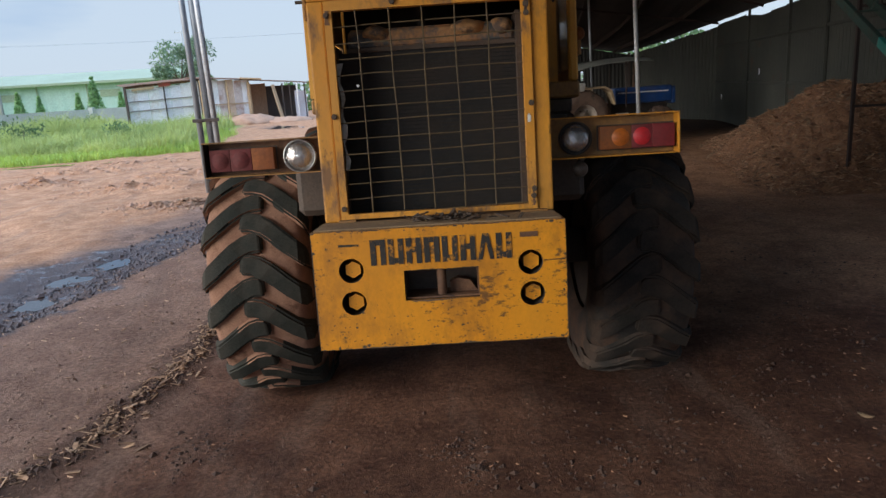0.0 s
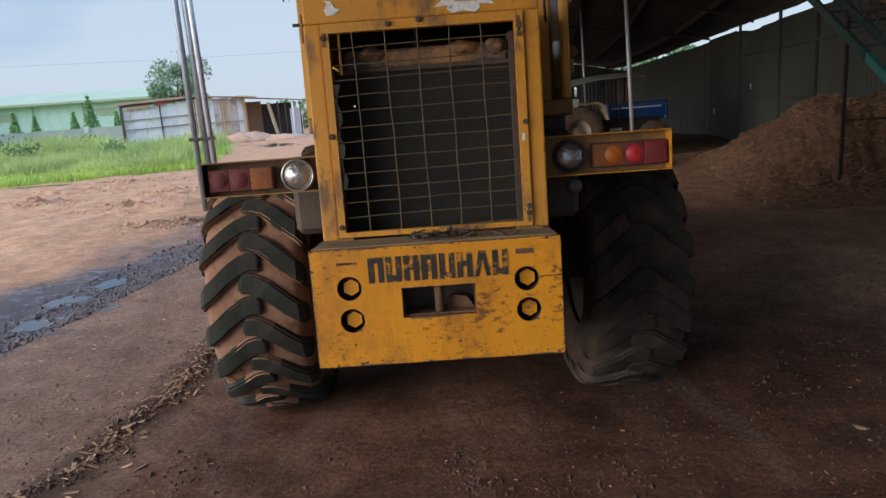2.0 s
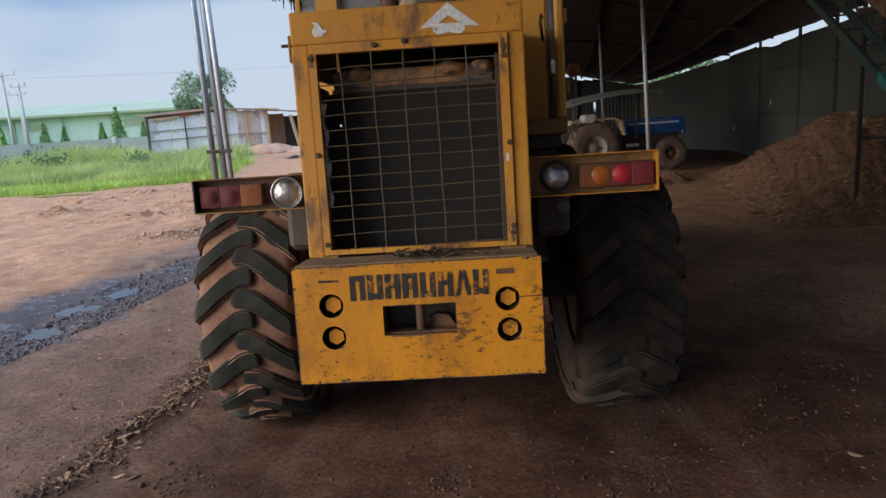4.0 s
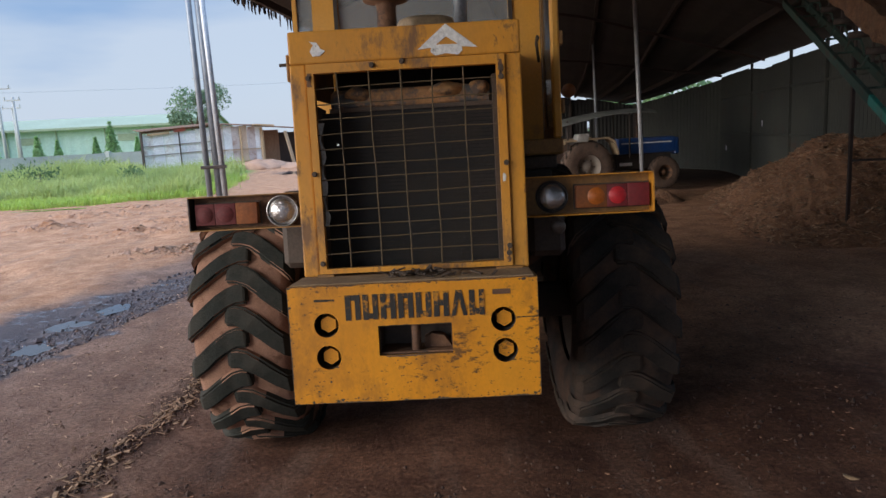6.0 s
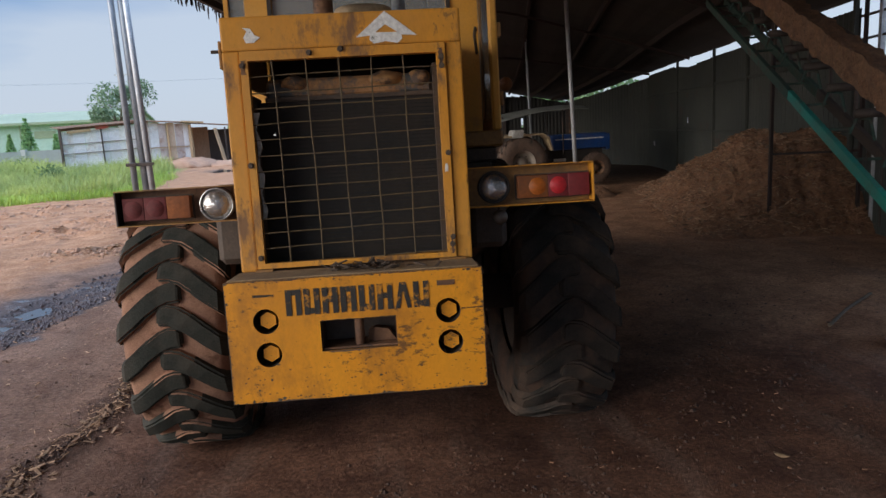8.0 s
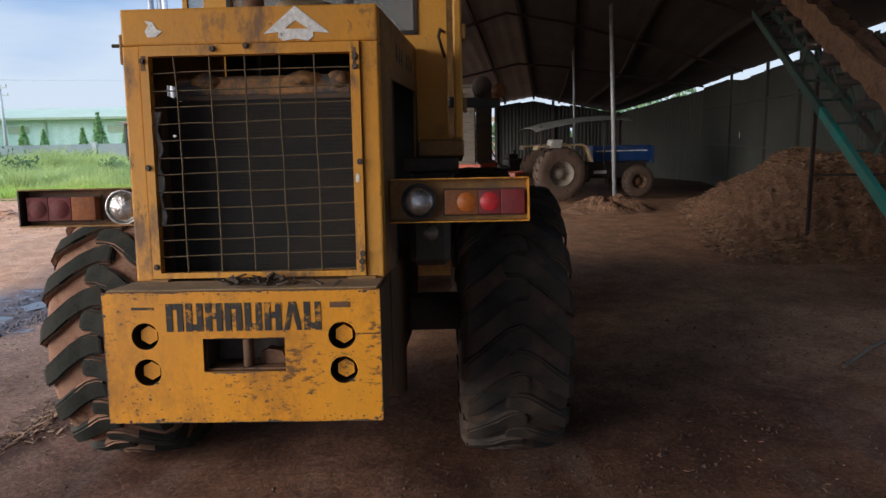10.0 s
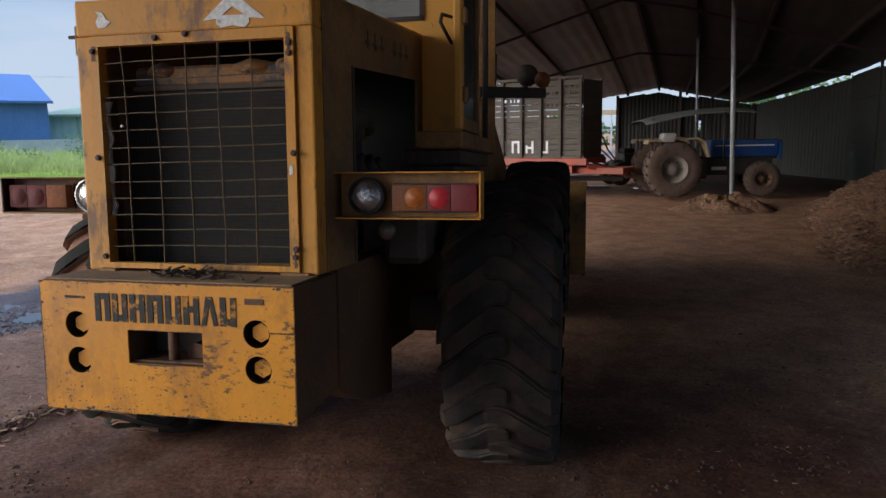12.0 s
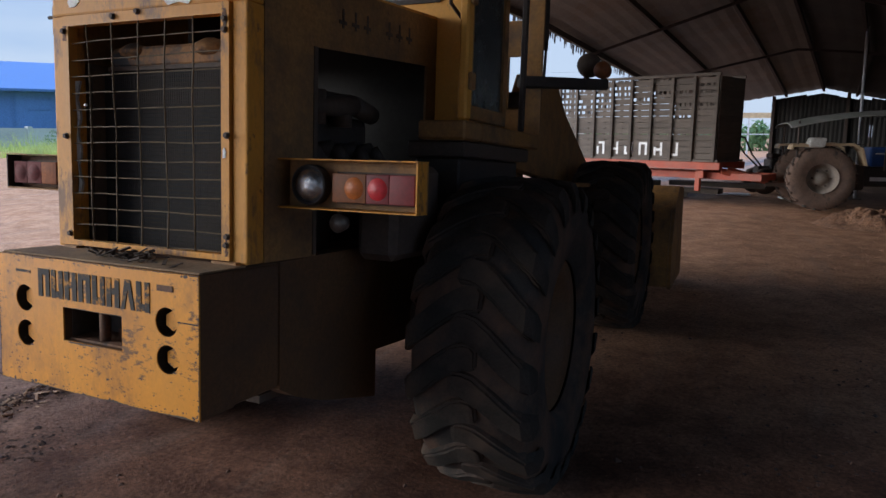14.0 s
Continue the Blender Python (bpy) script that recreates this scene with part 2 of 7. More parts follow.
TANK = surf("rusty_radiator_tank", (0.20, 0.10, 0.045), (0.38, 0.19, 0.075), 7, 0.8, 0.6, wear=(0.07, 0.07, 0.068), wear_scale=5, wear_at=0.47, wear_soft=0.1)
TANK_ORANGE = surf("orange_rust_tank", (0.26, 0.13, 0.05), (0.40, 0.21, 0.08), 14, 0.85, 0.7, wear=(0.09, 0.06, 0.045), wear_scale=12, wear_at=0.48, wear_soft=0.1)
WIRE = surf("dusty_wire", (0.065, 0.046, 0.022), (0.12, 0.08, 0.034), 12, 0.75, 0.2, wear=(0.10, 0.07, 0.045), wear_scale=7, wear_at=0.56)
GALV = surf("galvanised_steel", (0.42, 0.44, 0.46), (0.54, 0.56, 0.58), 8, 0.5, 0.08, metal=0.35, dust=(0.3, 0.26, 0.22), dust_amount=0.3, fine=40)
GREYPIPE = surf("grey_painted_pipe", (0.20, 0.22, 0.24), (0.28, 0.30, 0.32), 6, 0.45, 0.08, metal=0.3)
# so dark that wall-side roof beams and rafters carry their shade in colour
NEAR_BLACK_STEEL = surf("near_black_brown_steel", (0.015, 0.009, 0.008), (0.032, 0.017, 0.013), 9, 0.9, 0.4)
DARKSTEEL = surf("dark_rusty_steel", (0.035, 0.026, 0.022), (0.065, 0.045, 0.035), 8, 0.75, 0.3)
TEAL = surf("teal_paint", (0.006, 0.20, 0.16), (0.01, 0.27, 0.22), 4, 0.5, 0.1, wear=(0.06, 0.06, 0.05), wear_scale=6, wear_at=0.6, dust=(0.12, 0.1, 0.07), dust_amount=0.4)
BLUE = surf("blue_tractor_paint", (0.009, 0.055, 0.20), (0.013, 0.075, 0.27), 4, 0.4, 0.08, dust=(0.16, 0.12, 0.09), dust_amount=0.35)
CREAM = surf("cream_paint", (0.30, 0.22, 0.13), (0.42, 0.32, 0.19), 4, 0.55, 0.1, dust=(0.3, 0.2, 0.13), dust_amount=0.5)
CANOPY = surf("weathered_canopy_sheet", (0.16, 0.16, 0.15), (0.24, 0.24, 0.225), 3, 0.7, 0.2, dust=(0.12, 0.17, 0.12), dust_amount=0.4)
ORANGE = surf("orange_red_paint", (0.32, 0.05, 0.022), (0.42, 0.075, 0.032), 3, 0.6, 0.15, dust=(0.20, 0.11, 0.075), dust_amount=0.6)
OLDWOOD = surf("weathered_boards", (0.066, 0.053, 0.042), (0.112, 0.092, 0.073), 3, 0.85, 0.4, stretch=(1, 1, 6), dust=(0.125, 0.10, 0.08), dust_amount=0.4, vary=0.25)
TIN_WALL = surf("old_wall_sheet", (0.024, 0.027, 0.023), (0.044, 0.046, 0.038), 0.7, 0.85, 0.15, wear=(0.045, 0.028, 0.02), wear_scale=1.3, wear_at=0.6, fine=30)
# near-black, so the end wall keeps its shade in the colour
TIN_DARK = surf("shade_dark_sheet", (0.014, 0.014, 0.013), (0.026, 0.025, 0.022), 1.2, 0.85, 0.1, fine=30)
# same sheet as the yard side, its shade put into a near-black colour
TIN_ROOF_SHADED = surf("shaded_roof_sheet", (0.012, 0.010, 0.009), (0.034, 0.027, 0.023), 0.9, 0.95, 0.2, wear=(0.034, 0.025, 0.02), wear_scale=1.6, wear_at=0.56, wear_soft=0.1, fine=25, grain_amount=0.4)
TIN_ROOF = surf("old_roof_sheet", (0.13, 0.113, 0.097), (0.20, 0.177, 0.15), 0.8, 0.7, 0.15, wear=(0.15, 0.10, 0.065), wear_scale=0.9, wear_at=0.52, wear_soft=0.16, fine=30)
DUSTY_STEEL = surf("dusty_pale_steel", (0.21, 0.18, 0.15), (0.30, 0.265, 0.225), 5, 0.75, 0.2, dust=(0.22, 0.14, 0.09), dust_amount=0.6)
GREEN_TIN = surf("mint_green_cladding", (0.40, 0.53, 0.45), (0.46, 0.59, 0.51), 0.2, 0.7, 0.0, dust=(0.42, 0.5, 0.44), dust_amount=0.3, fine=8)
GREEN_ROOF = surf("pale_green_roof", (0.29, 0.33, 0.23), (0.34, 0.38, 0.27), 0.2, 0.95, 0.0, fine=8)
BLUE_TIN = surf("blue_cladding", (0.05, 0.125, 0.31), (0.07, 0.155, 0.37), 0.2, 0.5, 0.0, fine=8)
CONCRETE = surf("stained_concrete", (0.36, 0.36, 0.34), (0.46, 0.46, 0.43), 0.5, 0.85, 0.2, wear=(0.20, 0.20, 0.18), wear_scale=0.5, wear_at=0.6, wear_soft=0.15, fine=20)
WHITE_TIN = surf("whitewashed_sheet", (0.72, 0.69, 0.66), (0.84, 0.81, 0.78), 0.9, 0.8, 0.1, wear=(0.40, 0.22, 0.14), wear_scale=0.6, wear_at=0.55, wear_soft=0.2, fine=20)
PINK_TIN = surf("rust_streaked_sheet", (0.50, 0.40, 0.36), (0.66, 0.56, 0.50), 1.4, 0.8, 0.1, wear=(0.33, 0.16, 0.09), wear_scale=1.1, wear_at=0.52, wear_soft=0.15, fine=20)
LILAC_TIN = surf("pale_lilac_sheet", (0.66, 0.63, 0.64), (0.78, 0.75, 0.75), 0.9, 0.75, 0.1, wear=(0.42, 0.32, 0.28), wear_scale=0.9, wear_at=0.6, wear_soft=0.2, fine=20)
TAN_SHEET = surf("tan_rusted_sheet", (0.52, 0.36, 0.24), (0.66, 0.50, 0.36), 1.3, 0.8, 0.1, wear=(0.34, 0.17, 0.09), wear_scale=1.4, wear_at=0.55, wear_soft=0.15, fine=20)
BROWN_BOARD = surf("brown_boards", (0.30, 0.18, 0.11), (0.42, 0.26, 0.16), 1.6, 0.85, 0.2, stretch=(1, 1, 0.3), fine=20)
# brighter than the hood yellow, standing in for light falling on the cab
YELLOW_CAB_BRIGHT = surf("brightened_cab_yellow", (0.66, 0.30, 0.028), (0.74, 0.36, 0.045), 1.4, 0.6, 0.1, wear=(0.42, 0.20, 0.05), wear_scale=3.0,
                  wear_at=0.6, wear_soft=0.15, dust=(0.55, 0.33, 0.12), dust_amount=0.4, fine=70, grain_amount=0.08, scuff=((0.2, 0.1, 0.03), 24.0, 0.93, 0.08, (1.3, 1, 0.6)))
TAN_WALL = surf("tan_board", (0.42, 0.28, 0.16), (0.50, 0.34, 0.20), 1.2, 0.8, 0.1, fine=20)
LEAF = surf("leaves", (0.10, 0.17, 0.07), (0.15, 0.23, 0.09), 0.6, 0.7, 0.0, vary=0.4, fine=4)
LEAF_PALE = surf("young_leaves", (0.26, 0.44, 0.18), (0.36, 0.54, 0.23), 0.6, 0.7, 0.0, vary=0.35, fine=4)
BARK = surf("bark", (0.09, 0.065, 0.045), (0.14, 0.10, 0.07), 6, 0.9, 0.5, stretch=(1, 1, 0.3))
# distance haze put into a paler, greyer leaf colour
LEAF_HAZY = surf("hazy_leaves", (0.15, 0.22, 0.13), (0.21, 0.29, 0.17), 0.6, 0.8, 0.0, vary=0.35, fine=4)
GRASS = surf("tall_grass", (0.24, 0.30, 0.10), (0.50, 0.54, 0.17), 0.35, 0.7, 0.0, vary=0.3, fine=3)
GRASS_PALE = surf("edge_grass", (0.30, 0.42, 0.07), (0.44, 0.54, 0.11), 0.4, 0.6, 0.0, vary=0.3, fine=3)


def let_light_through(m, share):
    """Thin leaves pass part of the light."""
    n, k = m.node_tree.nodes, m.node_tree.links
    b = n["Principled BSDF"]
    t = n.new("ShaderNodeBsdfTranslucent")
    mix = n.new("ShaderNodeMixShader")
    mix.inputs["Fac"].default_value = share
    k.new(b.inputs["Base Color"].links[0].from_socket, t.inputs["Color"])
    k.new(b.outputs["BSDF"], mix.inputs[1])
    k.new(t.outputs["BSDF"], mix.inputs[2])
    k.new(mix.outputs["Shader"], n["Material Output"].inputs["Surface"])


for rubber in (RUBBER, RUBBER_LUG, LUG_DUSTY, MUD_RUBBER):
    rubber.node_tree.nodes["Principled BSDF"].inputs["Specular IOR Level"].default_value = 0.15
for leafy in (LEAF, LEAF_HAZY, LEAF_PALE, GRASS, GRASS_PALE):
    let_light_through(leafy, 0.4)
CHIP_PILE = surf("chip_pile_bark", (0.12, 0.056, 0.03), (0.27, 0.135, 0.07), 11, 0.95, 1.0, fine=45, bump_dist=0.05, dust=(0.30, 0.17, 0.095), dust_amount=0.5, grain_amount=0.5)
TEAL_DULL = surf("dust_dulled_teal_paint", (0.018, 0.045, 0.035), (0.035, 0.07, 0.055), 5, 0.85, 0.4, wear=(0.05, 0.034, 0.025), wear_scale=5, wear_at=0.52, wear_soft=0.12)
CHIP_YARD = surf("clay_dusted_bark", (0.24, 0.115, 0.06), (0.42, 0.215, 0.125), 9, 0.9, 0.2, vary=0.6)
CHIP_RED = surf("bark_chips", (0.15, 0.07, 0.038), (0.34, 0.18, 0.10), 9, 0.9, 0.2, vary=0.6)
CLOD = surf("soil_clods", (0.05, 0.027, 0.019), (0.095, 0.052, 0.036), 9, 0.95, 0.3, vary=0.4)
CLOD_BROWN = surf("lane_crumbs", (0.12, 0.07, 0.05), (0.22, 0.135, 0.095), 9, 0.95, 0.3, vary=0.4)
MUD_WET = surf("wet_mud_lumps", (0.05, 0.034, 0.032), (0.09, 0.064, 0.06), 9, 0.4, 0.4, vary=0.5)
CHIP_SWEPT = surf("swept_pale_chips", (0.26, 0.15, 0.09), (0.52, 0.34, 0.21), 9, 0.9, 0.2, vary=0.8)
CLAYHEAP = surf("clay_heap", (0.34, 0.18, 0.11), (0.46, 0.27, 0.17), 2, 0.9, 0.5)
WHITE_PLASTIC = plain("white_plastic", (0.75, 0.75, 0.74), 0.5)
RAG = surf("grey_rag", (0.28, 0.27, 0.25), (0.4, 0.39, 0.36), 15, 0.9, 0.3)
BAG_BLUE = surf("printed_sack", (0.03, 0.06, 0.25), (0.05, 0.10, 0.34), 8, 0.5, 0.3, wear=(0.55, 0.6, 0.62), wear_scale=7, wear_at=0.53, wear_soft=0.03)
BAG_YELLOW = plain("yellow_print", (0.55, 0.40, 0.05), 0.5)

GLASS = plain("cab_glass", (0.85, 0.9, 0.9), 0.03, 0.0, 1.0)
GLASS.node_tree.nodes["Principled BSDF"].inputs["IOR"].default_value = 1.05
GLASS.node_tree.nodes["Principled BSDF"].inputs["Base Color"].default_value = (0.62, 0.68, 0.68, 1)
PALE_PANE = plain("pale_grey_pane", (0.34, 0.36, 0.36), 0.35, alpha=0.4)
DIRTY_GLASS = surf("dirty_dark_glass", (0.035, 0.042, 0.042), (0.06, 0.068, 0.066), 5, 0.22, 0.03, dust=(0.12, 0.11, 0.09), dust_amount=0.4)
WATER = plain("muddy_water", (0.05, 0.045, 0.045), 0.06)


def ground_material():
    """Trodden soil: darker with wood dust under the roof, red clay in the yard, wet along the drip line."""
    m = bpy.data.materials.new("trodden_soil")
    m.use_nodes = True
    n, k = m.node_tree.nodes, m.node_tree.links
    b = n["Principled BSDF"]
    b.inputs["Specular IOR Level"].default_value = 0.2
    co = n.new("ShaderNodeTexCoord")
    rot = n.new("ShaderNodeMapping")
    rot.inputs["Rotation"].default_value = (0, 0, radians(SHED))
    k.new(co.outputs["Object"], rot.inputs["Vector"])
    v = co.outputs["Object"]
    sep = n.new("ShaderNodeSeparateXYZ")
    k.new(rot.outputs["Vector"], sep.inputs["Vector"])
    warp = tex(n, k, "ShaderNodeTexNoise", v, Scale=0.9, Detail=5.0, Roughness=0.6)

    def span(value, a, bb, lo=0.0, hi=1.0):
        r = n.new("ShaderNodeMapRange")
        r.interpolation_type = "SMOOTHSTEP"
        r.inputs["From Min"].default_value, r.inputs["From Max"].default_value = a, bb
        r.inputs["To Min"].default_value, r.inputs["To Max"].default_value = lo, hi
        k.new(value, r.inputs["Value"])
        return r.outputs["Result"]

    def math2(op, a, bb):
        q = n.new("ShaderNodeMath")
        q.operation = op
        for i, x in enumerate((a, bb)):
            if isinstance(x, (int, float)):
                q.inputs[i].default_value = x
            else:
                k.new(x, q.inputs[i])
        return q.outputs["Value"]

    def blend(fac, a, bb):
        q = n.new("ShaderNodeMix")
        q.data_type = "RGBA"
        k.new(fac, q.inputs["Factor"])
        for key, x in (("A", a), ("B", bb)):
            if isinstance(x, tuple):
                q.inputs[key].default_value = (*x, 1)
            else:
                k.new(x, q.inputs[key])
        return q.outputs["Result"]

    side = math2("ADD", sep.outputs["X"], math2("MULTIPLY", math2("SUBTRACT", warp.outputs["Fac"], 0.5), 1.6))
    mid = tex(n, k, "ShaderNodeTexNoise", v, Scale=2.7, Detail=10.0, Roughness=0.72, Distortion=0.25)
    fine = tex(n, k, "ShaderNodeTexNoise", v, Scale=38.0, Detail=8.0, Roughness=0.8)
    lane_noise = tex(n, k, "ShaderNodeTexNoise", v, Scale=2.4, Detail=6.0, Roughness=0.7)
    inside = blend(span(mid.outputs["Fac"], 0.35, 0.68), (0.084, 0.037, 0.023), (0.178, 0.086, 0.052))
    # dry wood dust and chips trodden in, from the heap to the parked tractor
    # the paler tone also stands in for light on the deep floor
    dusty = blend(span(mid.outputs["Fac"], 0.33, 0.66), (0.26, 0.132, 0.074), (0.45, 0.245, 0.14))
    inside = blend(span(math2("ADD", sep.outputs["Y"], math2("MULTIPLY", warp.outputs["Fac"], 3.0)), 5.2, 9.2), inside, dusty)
    # darker again past the tractor, at the shed's far end
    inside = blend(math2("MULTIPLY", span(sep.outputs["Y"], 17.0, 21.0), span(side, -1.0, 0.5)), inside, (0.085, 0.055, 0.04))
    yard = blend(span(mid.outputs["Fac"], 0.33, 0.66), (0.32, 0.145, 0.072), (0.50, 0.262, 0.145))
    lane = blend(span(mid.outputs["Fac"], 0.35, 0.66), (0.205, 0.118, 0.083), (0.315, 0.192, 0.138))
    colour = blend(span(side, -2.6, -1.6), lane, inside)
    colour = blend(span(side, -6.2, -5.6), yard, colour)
    ragged = math2("ADD", side, math2("MULTIPLY", math2("SUBTRACT", lane_noise.outputs["Fac"], 0.5), 1.1))
    skew = math2("ADD", ragged, span(sep.outputs["Y"], 5.6, 8.8, 0.12, -0.6))
    wet = math2("MULTIPLY", span(skew, -5.85, -5.55), span(ragged, -4.28, -4.5))
    colour = blend(math2("MULTIPLY", wet, 0.9), colour, (0.075, 0.056, 0.056))
    far = span(sep.outputs["Y"], 21, 27)
    green = math2("MULTIPLY", far, span(math2("ADD", side, math2("MULTIPLY", math2("SUBTRACT", sep.outputs["Y"], 21.0), 0.38)), -11.3, -12.6))
    colour = blend(green, colour, (0.22, 0.30, 0.07))
    # pale dry streaks and wheel marks
    sm = n.new("ShaderNodeMapping")
    sm.inputs["Rotation"].default_value = (0, 0, radians(SHED))
    sm.inputs["Scale"].default_value = (2.2, 0.35, 1)
    k.new(v, sm.inputs["Vector"])
    streak = tex(n, k, "ShaderNodeTexNoise", sm.outputs["Vector"], Scale=1.6, Detail=4.0, Roughness=0.6)
    colour = blend(math2("MULTIPLY", span(streak.outputs["Fac"], 0.52, 0.7), 0.35), colour, (0.24, 0.16, 0.12))
    sc = n.new("ShaderNodeVectorMath")
    sc.operation = "SCALE"
    k.new(colour, sc.inputs[0])
    k.new(span(fine.outputs["Fac"], 0.3, 0.7, 0.52, 1.48), sc.inputs["Scale"])
    # dark loose soil along the swept line
    swept = math2("ADD", sep.outputs["X"], math2("MULTIPLY", math2("SUBTRACT", lane_noise.outputs["Fac"], 0.5), 0.5))
    swept = math2("MULTIPLY", span(math2("ADD", swept, math2("MULTIPLY", span(sep.outputs["Y"], 3.0, 5.5), 0.25)), -2.68, -2.54), span(swept, -2.26, -2.42))
    colour = blend(math2("MULTIPLY", swept, 0.7), sc.outputs["Vector"], (0.075, 0.042, 0.03))
    # small dark damp crumbs and red specks
    crumbs = tex(n, k, "ShaderNodeTexNoise", v, Scale=17.0, Detail=6.0, Roughness=0.75)
    colour = blend(math2("MULTIPLY", span(crumbs.outputs["Fac"], 0.56, 0.68), 0.6), colour, (0.055, 0.032, 0.024))
    colour = blend(math2("MULTIPLY", span(crumbs.outputs["Fac"], 0.42, 0.34), 0.4), colour, (0.27, 0.14, 0.09))
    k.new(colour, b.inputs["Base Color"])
    # a broken film of water lies on the wet soil
    fm = n.new("ShaderNodeMapping")
    fm.inputs["Scale"].default_value = (1.0, 1.6, 1.0)
    k.new(v, fm.inputs["Vector"])
    film_noise = tex(n, k, "ShaderNodeTexNoise", fm.outputs["Vector"], Scale=5.0, Detail=10.0, Roughness=0.8)
    film = math2("MULTIPLY", wet, span(film_noise.outputs["Fac"], 0.535, 0.59))
    k.new(math2("SUBTRACT", math2("SUBTRACT", 0.92, math2("MULTIPLY", wet, 0.3)), math2("MULTIPLY", film, 0.5)), b.inputs["Roughness"])
    k.new(math2("ADD", math2("ADD", 0.2, math2("MULTIPLY", wet, 0.02)), math2("MULTIPLY", film, 0.5)), b.inputs["Specular IOR Level"])
    bp = n.new("ShaderNodeBump")
    k.new(math2("SUBTRACT", 0.8, math2("MULTIPLY", film, 0.72)), bp.inputs["Strength"])
    bp.inputs["Distance"].default_value = 0.02
    lumps = tex(n, k, "ShaderNodeTexNoise", v, Scale=13.0, Detail=8.0, Roughness=0.74, Distortion=0.15)
    ribs = math2("MULTIPLY", lumps.outputs["Fac"], 0.9)
    k.new(math2("ADD", ribs, math2("ADD", mid.outputs["Fac"], math2("MULTIPLY", fine.outputs["Fac"], 0.4))), bp.inputs["Height"])
    k.new(bp.outputs["Normal"], b.inputs["Normal"])
    return m


# ---- building helpers ----

SHED_M = pose(0, 0, 0, 0, 0, -SHED)
LOADER = pose(0, 2.6, 0, -3.5, 0, -1.2)
I4 = Matrix.Identity(4)


def part(name, bm, material, parent=None, label="", m=I4, smooth=False):
    """One mesh object from a bmesh, under a thing or a part."""
    if m is not I4:
        bm.transform(m)
    me = bpy.data.meshes.new(name)
    bm.to_mesh(me)
    bm.free()
    for x in (material if isinstance(material, (list, tuple)) else [material]):
        me.materials.append(x)
    if smooth:
        me.polygons.foreach_set("use_smooth", [True] * len(me.polygons))
    ob = new(name, me)
    if parent is not None:
        ob.parent = parent
        ob.matrix_parent_inverse = parent.matrix_basis.inverted()
    return tagged(ob, label)


def empty(name, label, category, at=(0, 0, 0), group="", kind=""):
    ob = new(name)
    ob.matrix_basis = Matrix.Translation(at)
    ob.empty_display_size = 0.1
    return tagged(ob, label, category, group, kind)


def box(x0, x1, y0, y1, z0, z1, bevel=0.0, bm=None, segs=1, m=None):
    own = bmesh.new()
    bmesh.ops.create_cube(own, size=1, matrix=Matrix.LocRotScale(((x0 + x1) / 2, (y0 + y1) / 2, (z0 + z1) / 2), None, (x1 - x0, y1 - y0, z1 - z0)))
    if bevel:
        bmesh.ops.bevel(own, geom=own.edges[:], offset=bevel, segments=segs, profile=0.6, affect="EDGES")
    if m is not None:
        own.transform(m)
    return join(bm, own)


def join(bm, own):
    if bm is None:
        return own
    me = bpy.data.meshes.new("tmp")
    own.to_mesh(me)
    own.free()
    bm.from_mesh(me)
    bpy.data.meshes.remove(me)
    return bm


def rod(a, b, r, bm=None, sides=10, r2=None):
    a, b = Vector(a), Vector(b)
    own = bmesh.new()
    d = b - a
    bmesh.ops.create_cone(own, cap_ends=True, segments=sides, radius1=r, radius2=r if r2 is None else r2, depth=d.length,
                          matrix=Matrix.Translation((a + b) / 2) @ d.to_track_quat("Z", "Y").to_matrix().to_4x4())
    return join(bm, own)


def beam(a, b, w, h, bm=None, bevel=0.0):
    """A bar of width w and height h from a to b."""
    a, b = Vector(a), Vector(b)
    d = b - a
    turn = d.to_track_quat("Y", "Z").to_matrix().to_4x4()
    return box(-w / 2, w / 2, -d.length / 2, d.length / 2, -h / 2, h / 2, bevel, bm, m=Matrix.Translation((a + b) / 2) @ turn)


def lathe(profile, sides=48, axis="X", bm=None, at=(0, 0, 0)):
    """Turn a list of (radius, along) round an axis."""
    own = bmesh.new()
    rings = []
    for r, s in profile:
        ring = []
        for i in range(sides):
            a = 2 * math.pi * i / sides
            p = {"X": (s, r * math.cos(a), r * math.sin(a)), "Y": (r * math.cos(a), s, r * math.sin(a)), "Z": (r * math.cos(a), r * math.sin(a), s)}[axis]
            ring.append(own.verts.new(Vector(p) + Vector(at)))
        rings.append(ring)
    for p, q in zip(rings, rings[1:]):
        for i in range(sides):
            own.faces.new((p[i], p[(i + 1) % sides], q[(i + 1) % sides], q[i]))
    bmesh.ops.recalc_face_normals(own, faces=own.faces[:])
    return join(bm, own)


def prism(outline, y0, y1, bm=None, axis="Y", bevel=0.0):
    """Extrude an outline of (a, b) pairs along an axis: Y gives (x, z), X gives (y, z), Z gives (x, y)."""
    own = bmesh.new()

    def at(a, b, s):
        return {"Y": (a, s, b), "X": (s, a, b), "Z": (a, b, s)}[axis]
    f, g = [own.verts.new(at(a, b, y0)) for a, b in outline], [own.verts.new(at(a, b, y1)) for a, b in outline]
    own.faces.new(f)
    own.faces.new(g[::-1])
    for i in range(len(f)):
        j = (i + 1) % len(f)
        own.faces.new((f[j], f[i], g[i], g[j]))
    bmesh.ops.recalc_face_normals(own, faces=own.faces[:])
    if bevel:
        bmesh.ops.bevel(own, geom=own.edges[:], offset=bevel, segments=1, affect="EDGES")
    return join(bm, own)


def tube(points, r, bm=None, sides=8):
    for a, b in zip(points, points[1:]):
        bm = rod(a, b, r, bm, sides)
    return bm


